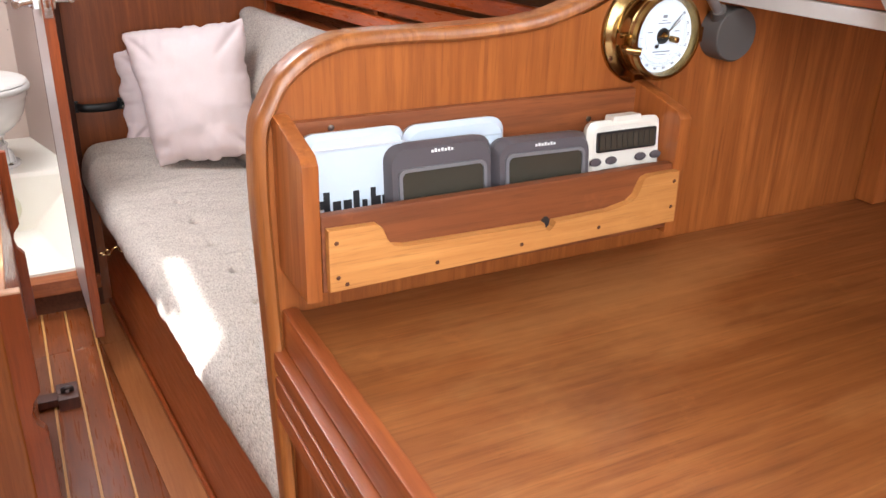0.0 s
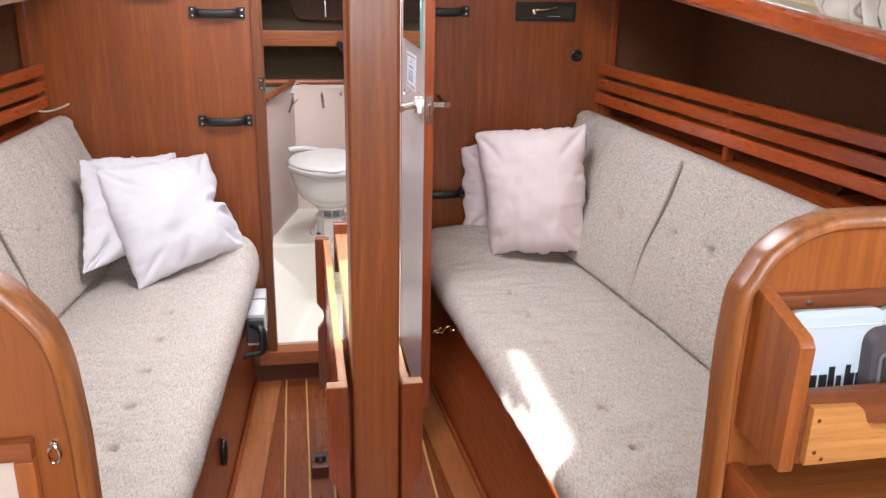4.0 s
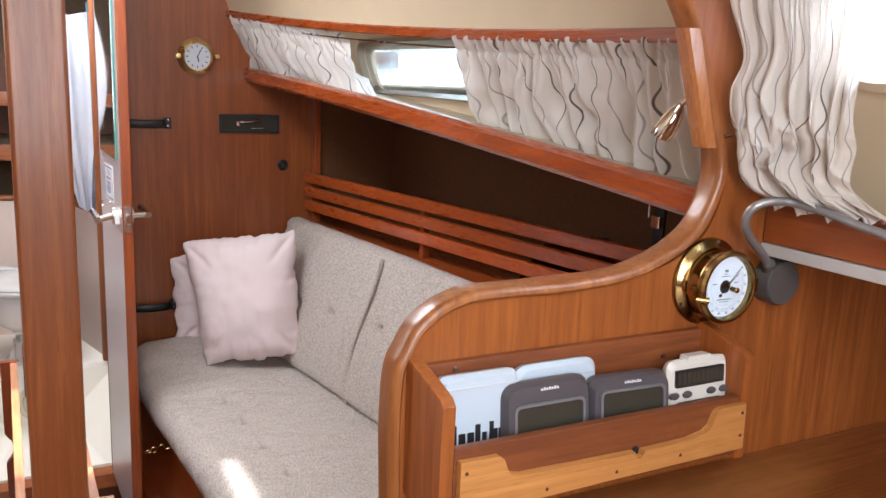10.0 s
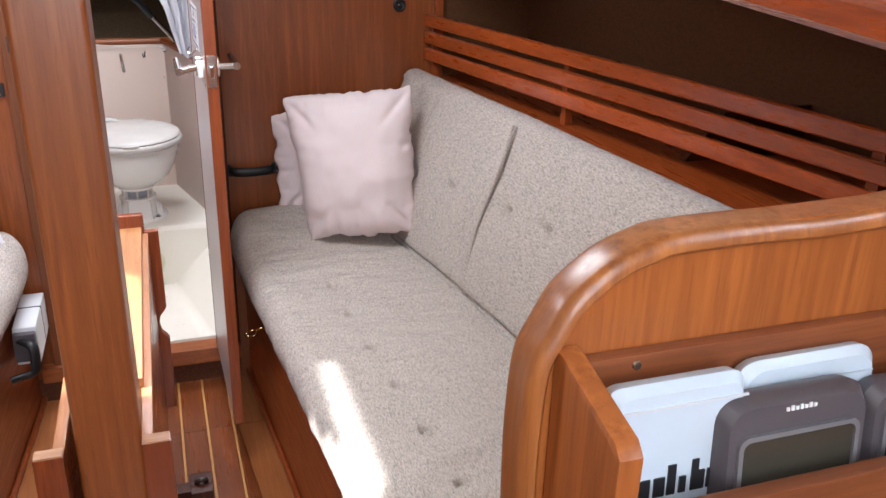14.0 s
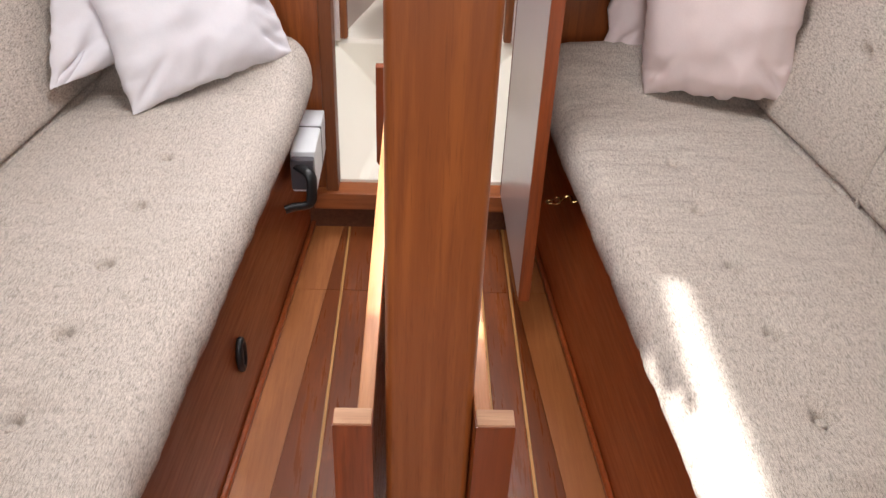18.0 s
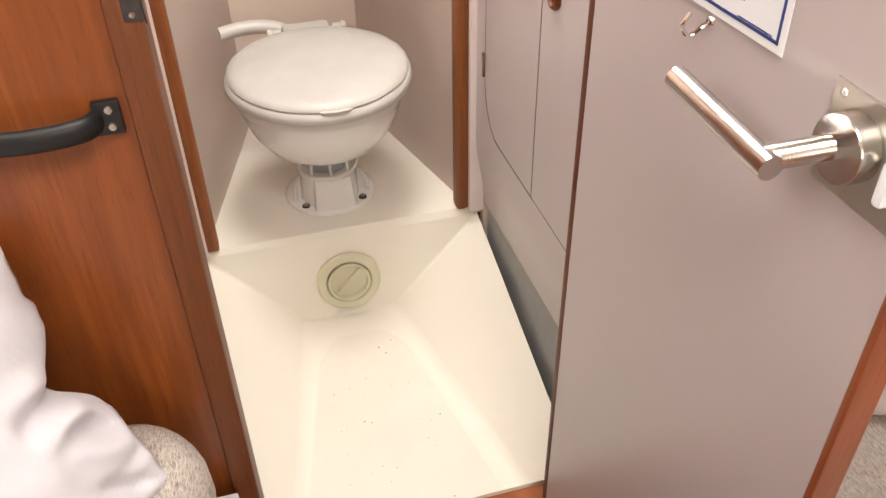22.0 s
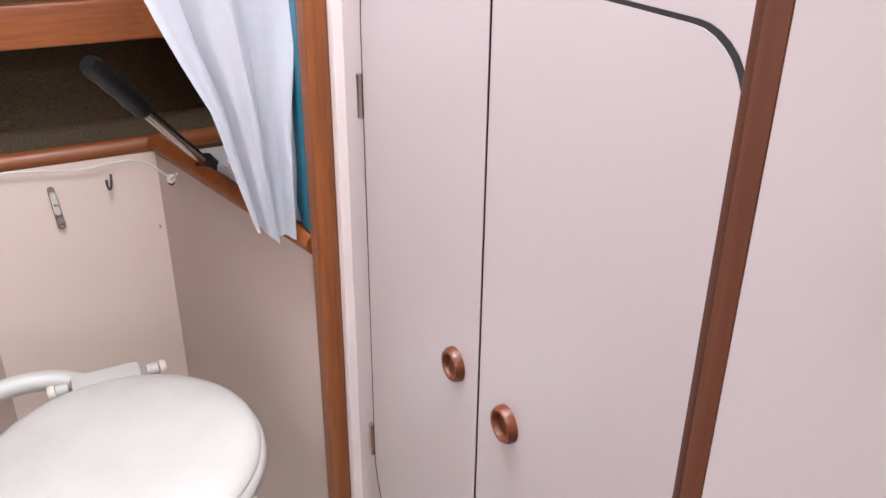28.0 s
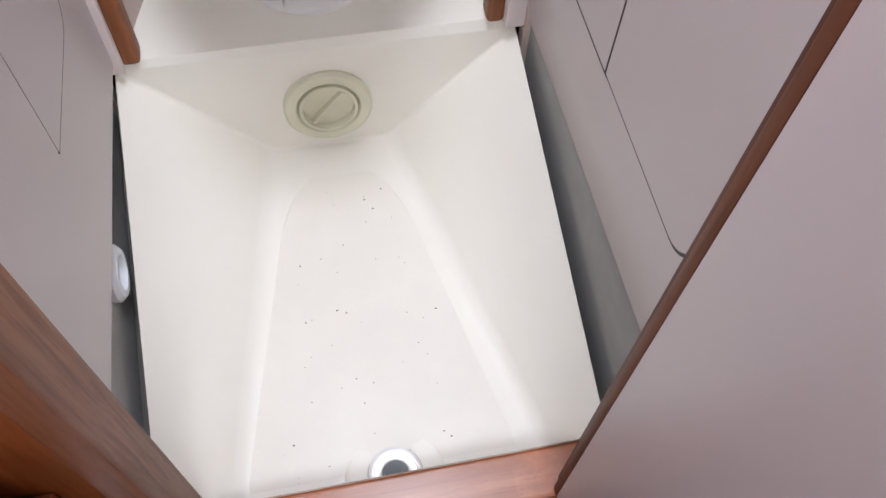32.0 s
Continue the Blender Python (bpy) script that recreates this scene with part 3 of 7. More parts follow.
def settee(s, f):
    side = "starboard" if s > 0 else "port"
    # plywood base under the seat
    t = thing("settee_locker", (f(0.5), 1.7, 0), "varnished mahogany settee base along the cabin side", "settee base", "settees")
    part("front_panel", mirrored(strip(base_x, AFT, FWD, 0.0, 0.385, 0.018), s), LITFRONT if s > 0 else TEAK_Y, t)
    part("seat_board", mirrored(loft([[(base_x(y) + 0.02, y, 0.372), (1.1, y, 0.372), (1.1, y, 0.388), (base_x(y) + 0.02, y, 0.388)] for y in (AFT, 1.4, 2.0, FWD)]), s), DARKWOOD, t)
    part("toe_strip", mirrored(strip(base_x, AFT, FWD, 0.0, 0.016, 0.012, off=-0.013), s), RED_V, t)
    # locker behind the backrest
    wall("locker_ledge_" + side, mirrored(loft([[(top_x(y) + 0.025, y, 0.872), (1.34, y, 0.872), (1.34, y, 0.892), (top_x(y) + 0.025, y, 0.892)] for y in (AFT, 1.4, 2.05, FWD)]), s), SLATWOOD, "red-brown varnished ledge behind the backrest", "ledge")
    wall("locker_back_" + side, mirrored(strip(lambda y: 1.30 - 0.2 * (y - 1.6), AFT, FWD, 0.3, 1.365, 0.03), s), LINING, "dark brown lined back of the open locker")
    wall("backrest_board_" + side, mirrored(loft([[(joint_x(y) + 0.09, y, 0.4), (top_x(y) + 0.05, y, 0.87), (top_x(y) + 0.07, y, 0.87), (joint_x(y) + 0.11, y, 0.4)] for y in (AFT, 1.4, 2.05, FWD)]), s), DARKWOOD, "dark board behind the backrest cushions")
    # slatted fiddle
    rail = thing("slatted_rail", (f(0.87), 1.7, 0.892), "red-brown slatted wooden fiddle rail above the backrest", "fiddle rail", "fiddle rails")
    for k in range(3):
        z = 0.935 + k * 0.046
        part("slat", mirrored(strip(fence_x, AFT, FWD, z, z + 0.033, 0.016), s), SLATWOOD, rail)
    for y in (1.30, 2.05, 2.672):
        x = fence_x(y) + 0.017
        part("post", mirrored(box(x, x + 0.018, y - 0.012, y + 0.012, 0.892, 1.052, 0.002), s), RED_V, rail)
    wall("locker_stile_" + side, mirrored(box(0.79, 0.812, BULK - 0.022, BULK - 0.001, 0.892, 1.30, 0.002), s), RED_V, "upright wooden stile at the end of the locker", "trim")
    wall("locker_end_" + side, mirrored(box(0.812, 1.28, BULK - 0.006, BULK - 0.001, 0.893, 1.345, 0), s), LINING, "dark brown lined end of the open locker")
    for y in (1.12, 1.72):
        wall("locker_divider_" + side, mirrored(slab([(fence_x(y) + 0.06, 0.892), (1.27, 0.892), (1.27, 0.99 if y > 1.5 else 1.3), (fence_x(y) + 0.14, 0.985 if y > 1.5 else 1.3)], "y", y, y + 0.014), s), DARKWOOD, "dark wooden divider inside the locker", "divider")
    # shelf over the locker, with its front rail
    wall("side_shelf_" + side, mirrored(loft([[(eave_x(y) + 0.02, y, eave_z(y) - 0.042), (1.32, y, eave_z(y) - 0.042), (1.32, y, eave_z(y) - 0.028), (eave_x(y) + 0.02, y, eave_z(y) - 0.028)] for y in (AFT, 1.4, 2.0, FWD)]), s), TEAK_Y, "wooden shelf under the cabin windows", "shelf")
    wall("shelf_lining_" + side, mirrored(loft([[(eave_x(y) + 0.0265, y, eave_z(y) - 0.0279), (1.0, y, eave_z(y) - 0.0279), (1.0, y, eave_z(y) - 0.010), (eave_x(y) + 0.0265, y, eave_z(y) - 0.010)] for y in (AFT, 1.4, 2.0, FWD)]), s), SILLPAINT, "tan painted sill under the cabin windows", "shelf")
    rings = []
    for k in range(13):
        y = AFT + (FWD - AFT) * k / 12
        x, z = eave_x(y), eave_z(y)
        rings.append([(x + 0.010, y, z - 0.043), (x + 0.026, y, z - 0.043), (x + 0.026, y, z - 0.004), (x + 0.020, y, z), (x + 0.010, y, z), (x, y, z - 0.008), (x, y, z - 0.034)])
    wall("shelf_rail_" + side, mirrored(loft(rings), s), RED_Y, "polished red-brown rail along the window shelf", "rail")
    # cabin side with its window opening
    return side


both(settee)


def cabin_side(s, f, w, ya, yb, name):
    """The coachroof side: a leaning panel with one oblong round-cornered window."""
    side = "starboard" if s > 0 else "port"
    y0, y1, z0, z1 = w
    cy, cz = (y0 + y1) / 2, (z0 + z1) / 2

    def at(p, d):
        y, z = p
        if z < z0 and yb > 1:
            z = z0 - (z0 - z) / (z0 - 1.16) * (z0 - eave_z(y) + 0.045)
        return Vector((side_x(y, z) + d, y, z))

    win = [(cy + a, cz + b) for a, b in rounded(y1 - y0, z1 - z0, 0.035, 5)]
    n = len(win)
    bm = bmesh.new()
    za, zb = 1.16, 1.62

    def sheet(p0, p1, q0, q1, steps):
        for k in range(steps):
            a, b = p0 + (p1 - p0) * k / steps, p0 + (p1 - p0) * (k + 1) / steps
            bm.faces.new([bm.verts.new(at(p, 0.0)) for p in ((a, q0), (b, q0), (b, q1), (a, q1))])

    sheet(ya, yb, za, z0, 12)
    sheet(ya, yb, z1, zb, 12)
    sheet(ya, y0, z0, z1, 6)
    sheet(y1, yb, z0, z1, 6)
    inner_v = [bm.verts.new(at(p, 0.0)) for p in win]
    inner_b = [bm.verts.new(at(p, 0.03)) for p in win]
    for i in range(n):
        j = (i + 1) % n
        bm.faces.new((inner_v[i], inner_b[i], inner_b[j], inner_v[j]))
    for c, arc in (((y1, z1), win[:6]), ((y0, z1), win[6:12]), ((y0, z0), win[12:18]), ((y1, z0), win[18:24])):
        for p, q in zip(arc, arc[1:]):
            bm.faces.new([bm.verts.new(at(r, 0.0)) for r in (c, p, q)])
    bmesh.ops.remove_doubles(bm, verts=bm.verts, dist=0.0005)
    wall("cabin_side_" + side + ("" if yb > 1 else "_aft"), mirrored(bm, s), HEADLINER, "cream lined side of the coachroof with its window")
    t = thing(name, (f(side_x(cy, z0)), cy, z0), "oblong round-cornered cabin window in an aluminium frame", "window", kind="structure")
    ring = [(cy + a, cz + b) for a, b in rounded(y1 - y0 + 0.044, z1 - z0 + 0.040, 0.055, 5)]
    hole = [(cy + a, cz + b) for a, b in rounded(y1 - y0 - 0.012, z1 - z0 - 0.012, 0.03, 5)]
    fr = bmesh.new()
    va = [fr.verts.new(at(p, -0.008)) for p in ring]
    vb = [fr.verts.new(at(p, -0.016)) for p in [(cy + a, cz + b) for a, b in rounded(y1 - y0 + 0.020, z1 - z0 + 0.020, 0.046, 5)]]
    vc = [fr.verts.new(at(p, 0.012)) for p in hole]
    vd = [fr.verts.new(at(p, 0.002)) for p in ring]
    for p, q in ((va, vb), (vb, vc), (vd, va)):
        for i in range(n):
            j = (i + 1) % n
            fr.faces.new((p[i], p[j], q[j], q[i]))
    part("window_frame", mirrored(fr, s), BRONZE if yb > 1 else CREAMFRAME, t)
    pane = bmesh.new()
    pane.faces.new([pane.verts.new(at(p, 0.012)) for p in hole])
    bmesh.ops.solidify(pane, geom=pane.faces[:], thickness=0.004)
    g = part("pane", mirrored(pane, s), GLASS, t)
    g.visible_shadow = False


def cove(s, f):
    side = "starboard" if s > 0 else "port"
    # wooden batten and padded edge over the curtains
    wall("batten_" + side, mirrored(strip(batten_x, 0.83, FWD, 0.0, 0.021, 0.02, n=16, zf=batten_z), s), RED_Y, "dark red wooden batten above the curtains", "trim")
    rings = []
    for k in range(9):
        y = 0.83 + (FWD - 0.83) * k / 8
        zt = batten_z(y) + 0.02
        rings.append([(batten_x(y) + 0.01 - 0.40 * u ** 1.5, y, zt + (ZC - zt) * math.sin(u * math.pi / 2)) for u in (i / 8 for i in range(9))])
    wall("roof_cove_" + side, mirrored(loft(rings, closed=False), s), HEADLINER, "cream padded lining curving up to the deckhead")


for s_, f_, w_, ya_, yb_, n_ in ((1, (lambda x: x), (1.53, 2.055, 1.342, 1.450), 0.83, FWD, "window_1"), (1, (lambda x: x), (0.12, 0.70, 1.405, 1.56), -1.0, 0.81, "window_2")):
    cabin_side(s_, f_, w_, ya_, yb_, n_)
cove(1, lambda x: x)
wall("backdrop", box(1.05, 1.07, -0.9, BULK - 0.1, 1.373, 2.2, 0), DAYLIGHT, "bright daylight outside the starboard windows", "backdrop")

# port side of the coachroof, with an unseen opening added to shape the sun
PX, PY, PZ = -0.87, (1.70, 2.15), (1.455, 1.824)
wall("cabin_side_port", merged(box(PX, PX + 0.025, ARCH + 0.02, PY[0], 1.25, ZC, 0), box(PX, PX + 0.025, PY[1], FWD, 1.25, ZC, 0), box(PX, PX + 0.025, PY[0], PY[1], 1.25, PZ[0], 0), box(PX, PX + 0.025, PY[0], PY[1], PZ[1], ZC, 0)), HEADLINER, "cream lined side of the coachroof with its window")
wall("cabin_side_port_aft", box(PX, PX + 0.025, -1.0, ARCH + 0.02, 1.15, ZC, 0), HEADLINER, "cream lined side of the coachroof by the galley")
w3 = thing("sun_opening", (PX, sum(PY) / 2, PZ[0]), "unseen framed opening added to shape the sun patches", "window", kind="structure")
mid_y, mid_z = sum(PY) / 2, sum(PZ) / 2


def opening_outline(w, h, r_aft, r_fwd, seg=6):
    """Outline of the added opening; its upper corners differ to shape the sun patch."""
    out = []
    for cy, cz, r, a0 in ((1, 1, r_fwd, 0), (-1, 1, r_aft, 90), (-1, -1, 0.04, 180), (1, -1, 0.04, 270)):
        out += [(mid_y + cy * (w / 2 - r) + r * math.cos(radians(a0 + 90 * k / seg)), mid_z + cz * (h / 2 - r) + r * math.sin(radians(a0 + 90 * k / seg))) for k in range(seg + 1)]
    return out


part("window_frame", frame_slab(opening_outline(0.50, 0.42, 0.12, 0.04), opening_outline(0.444, 0.364, 0.09, 0.012), "x", PX - 0.004, PX + 0.032), ALU, w3)
wall("chart_cove", loft([[(0.68 - 0.20 * u ** 1.5, y, 1.62 + (ZC - 1.62) * math.sin(u * math.pi / 2)) for u in (i / 6 for i in range(7))] for y in (-0.98, 0.80)], closed=False), HEADLINER, "cream padded lining over the chart table window")

# half bulkhead beside the chart table, with a swept edge; mirrored to port
EDGE = smooth_path([(0.246, 0.0, 0.0), (0.243, 0, 0.45), (0.232, 0, 0.87), (0.229, 0, 0.966), (0.229, 0, 1.02), (0.233, 0, 1.069), (0.246, 0, 1.098), (0.261, 0, 1.122), (0.291, 0, 1.146), (0.32, 0, 1.158), (0.346, 0, 1.163), (0.42, 0, 1.164), (0.50, 0, 1.161), (0.562, 0, 1.163), (0.612, 0, 1.175), (0.663, 0, 1.204), (0.685, 0, 1.237), (0.695, 0, 1.271), (0.692, 0, 1.30), (0.681, 0, 1.325), (0.652, 0, 1.40), (0.632, 0, 1.45), (0.60, 0, 1.50), (0.54, 0, 1.60), (0.47, 0, 1.72), (0.41, 0, 1.90)], 6)


def half_bulkhead(s, f):
    side = "starboard" if s > 0 else "port"
    edge = EDGE if s > 0 else smooth_path([(0.246, 0.0, 0.0), (0.243, 0, 0.45), (0.240, 0, 0.87), (0.242, 0, 0.98), (0.251, 0, 1.055), (0.275, 0, 1.10), (0.31, 0, 1.132), (0.36, 0, 1.148), (0.45, 0, 1.152), (0.70, 0, 1.155), (1.0, 0, 1.155), (1.3, 0, 1.155)], 6)
    far = 1.6 if s > 0 else 1.35
    zs, rows = -1.0, []
    for p in edge:
        zs = max(zs + 0.0003, p.z)
        rows.append((p.x + 0.020, min(zs, ZC + 0.01)))
    bm = loft([[(x, ARCH, z - 0.015), (far, ARCH, z - 0.015), (far, ARCH + 0.026, z - 0.015), (x, ARCH + 0.026, z - 0.015)] for x, z in rows])
    wall("half_bulkhead_" + side, mirrored(bm, s), TEAK_V, "teak half bulkhead with a swept rounded top edge")
    rings = []
    for i, p in enumerate(edge):
        d = (edge[min(i + 1, len(edge) - 1)] - edge[max(i - 1, 0)]).normalized()
        nrm = Vector((d.z, 0, -d.x))
        inset = 0.003 + 0.011 * max(0.0, min(1.0, (0.60 - p.x) / 0.15))
        w = 0.0145
        sec = [(w, -0.003)]
        for k in range(6):
            g = radians(90 * k / 5)
            sec.append((0.011 - 0.011 * math.sin(g), 0.002 - 0.009 * math.cos(g)))
        for k in range(6):
            g = radians(90 * k / 5)
            sec.append((0.010 - 0.010 * math.cos(g), 0.024 + 0.010 * math.sin(g)))
        sec += [(w, 0.034)]
        rings.append([Vector((p.x + nrm.x * (a + inset), ARCH + b, p.z + nrm.z * (a + inset))) for a, b in sec])
    wall("edge_trim_" + side, mirrored(loft(rings), s), GOLD, "glossy golden rounded wooden edge of the half bulkhead", "trim")


both(half_bulkhead)
rings = [[(x0, ARCH - 0.010, z), (x0 + 0.004, ARCH - 0.014, z), (x1, ARCH - 0.014, z), (x1 + 0.004, ARCH - 0.010, z), (x1 + 0.004, ARCH + 0.006, z), (x0, ARCH + 0.006, z)] for x0, x1, z in ((0.660, 0.680, 1.309), (0.645, 0.665, 1.352), (0.629, 0.651, 1.40), (0.612, 0.634, 1.452))]
wall("arch_upper_trim", loft(rings), GOLD_V, "golden wooden facing on the edge of the arch", "trim")


# ---- cushions ----
def shaped(name, rings, material, parent, label="", dents=(), n_dir=Vector((0, 0, 1)), puff=None):
    bm = loft(rings)
    for v in bm.verts:
        for d in dents:
            r = (v.co - Vector(d)).length
            if r < 0.10:
                v.co -= n_dir * (0.017 * math.exp(-(r / 0.0125) ** 4) + 0.007 * math.exp(-(r / 0.036) ** 2))
                gap = v.co - Vector(d)
                across = abs(gap.x * n_dir.z - gap.z * n_dir.x)
                v.co -= n_dir * 0.0035 * math.exp(-((across - 0.12 * gap.y) / 0.007) ** 2) * math.exp(-(gap.y / 0.05) ** 2)
        q = noise.noise(v.co * 5.0) * 0.005 + noise.noise(v.co * 14.0) * 0.0022 + noise.noise(Vector((v.co.x * 9, v.co.y * 38, v.co.z * 9))) * 0.0022 + noise.noise(Vector((v.co.x * 7 + v.co.y * 5, v.co.y * 20 - v.co.x * 8, v.co.z * 6))) * 0.0032
        v.co += n_dir * q
    return part(name, bm, material, parent, label, smooth=70)


def cushions(s, f):
    y0, y1, n = AFT + 0.005, 2.652, 420
    rings = []
    for k in range(n + 1):
        u = k / n
        y = y0 + (y1 - y0) * u
        b, j = base_x(y), joint_x(y)
        end = min(1.0, (y1 - y) / 0.085)
        rise = max(0.0, min(1.0, (y - 2.40) / 0.21))
        rise = 0.058 * rise * rise * (3 - 2 * rise)
        e = math.sqrt(max(0.0, 1 - (1 - end) ** 2)) if end < 1 else 1.0
        aft = min(1.0, (y - y0) / 0.03)
        e2 = math.sqrt(max(0.0, 1 - (1 - aft) ** 2)) if aft < 1 else 1.0
        front = b - 0.048 + (1 - e) * 0.085
        zt = 0.388 + (0.502 + rise - 0.388) * max(0.12, min(e ** 0.28, e2 ** 0.5))
        prof = [(j + 0.1, 0.389), (b + 0.05, 0.389), (b - 0.0 + (1 - e) * 0.085, 0.372)]
        for q in range(12):
            a = radians(-80 + 170 * q / 11)
            prof.append((front + 0.052 - 0.052 * math.cos(a), 0.389 + (zt - 0.389) * (0.5 + 0.5 * math.sin(a))))
        for q in range(1, 101):
            w = q / 100
            x_ = front + 0.052 + (j + 0.1 - front - 0.052) * w
            prof.append((x_, zt + 0.006 * math.sin(math.pi * w) - 0.012 * max(0.0, 1 - abs(x_ - j) / 0.012) ** 1.5))
        rings.append([(f(x), y, z) for x, z in prof])
    dents = []
    for k in range(9):
        yy = (0.925 if s > 0 else 0.90) + 0.1565 * k
        off = 0.390 + 0.055 * (2.18 - yy) if s > 0 else 0.392 + 0.036 * (2.31 - yy)
        dents.append((f(off), yy, 0.505))
    for k, ring_ in enumerate(rings):
        y = ring_[0][1]
        tuck = noise.noise(Vector((y * 22, s * 3, 0))) * 0.6 + noise.noise(Vector((y * 55, s * 5, 1))) * 0.4
        rings[k] = [(x - s * 0.006 * tuck * math.exp(-(((z - 0.44) / 0.045) ** 2)) * (1 if abs(x - f(base_x(y))) < 0.07 else 0), y, z) for x, y, z in ring_]
    t = thing("settee_seat_cushion", (f(0.45), 1.7, 0.388), "long grey tweed seat cushion with a row of buttons", "seat cushion", "settee cushions")
    shaped("cover", rings, FABRIC, t, dents=dents)
    for d in dents:
        part("button", lathe([(0.0005, -0.003), (0.007, -0.003), (0.0085, 0.0), (0.0065, 0.003), (0.0005, 0.0042)], (d[0], d[1], d[2] - 0.0185), sides=14), FABRIC, t)
    # two backrest cushions
    for a, b in ((0.85, 1.3735), (1.3705, 2.0335), (2.0305, 2.66)):
        m = 120
        rings = []
        for k in range(m + 1):
            u = k / m
            y = a + (b - a) * u
            dist = min(y - a, b - y)
            e = math.sqrt(max(0.0, 1 - (1 - min(1, dist / 0.016)) ** 2)) if dist < 0.016 else 1.0
            jx, tx = joint_x(y), top_x(y) - 0.028
            prof = []
            # face from the seat up to the rounded top, then down the back
            for q in range(70):
                w = q / 69
                bulge = 0.020 * math.sin(math.pi * min(1, w * 0.9 + 0.1)) * e
                prof.append((jx + (tx - jx) * w - bulge + 0.006 * (1 - e) + 0.005 * max(0.0, 1 - w / 0.04) ** 2, 0.511 + 0.374 * w))
            for q in range(1, 9):
                g = math.pi * q / 8
                prof.append((tx + 0.035 - 0.035 * math.cos(g), 0.885 + 0.03 * math.sin(g)))
            prof.append((jx + 0.09, 0.50))
            near = 0.013 * math.exp(-((y - 2.032) / 0.12) ** 2)
            rings.append([(f(x), y + near * math.sin(2 * math.pi * (z - 0.497) / 0.39), z) for x, z in prof])
        t = thing("backrest_cushion", (f(joint_x((a + b) / 2)), (a + b) / 2, 0.497), "grey tweed backrest cushion with buttons leaning on the cabin side", "backrest cushion", "settee cushions")
        dents = []
        for yy in (0.98, 1.14, 1.29, 1.463, 1.623, 1.785, 1.945, 2.20, 2.40, 2.56):
            if a < yy < b:
                zz = 0.695 + 0.082 * (2.40 - yy)
                w = (zz - 0.511) / 0.374
                dents.append((f(joint_x(yy) + (top_x(yy) - 0.028 - joint_x(yy)) * w - 0.020 * math.sin(math.pi * (w * 0.9 + 0.1))), yy, zz))
        shaped("cover", rings, FABRIC, t, dents=dents, n_dir=Vector((-s, 0, 0.3)).normalized())
        for d in dents:
            part("button", lathe([(0.0005, -0.003), (0.007, -0.003), (0.0085, 0.0), (0.0065, 0.003), (0.0005, 0.0042)], (d[0] + s * 0.0185, d[1], d[2] - 0.005), (-s, 0, 0.33), sides=10), FABRIC, t)
    cord = [(f(joint_x(2.032) - 0.004 + (top_x(2.032) - 0.028 - joint_x(2.032)) * w - 0.016 * math.sin(math.pi * w)), 2.032 + 0.013 * math.sin(2 * math.pi * w), 0.503 + 0.397 * w) for w in (k / 10 for k in range(11))]
    solo("piping", tube(cord, 0.0045, 8), FABRIC, "grey corded piping between two backrest cushions", "piping", "settee cushions")


both(cushions)


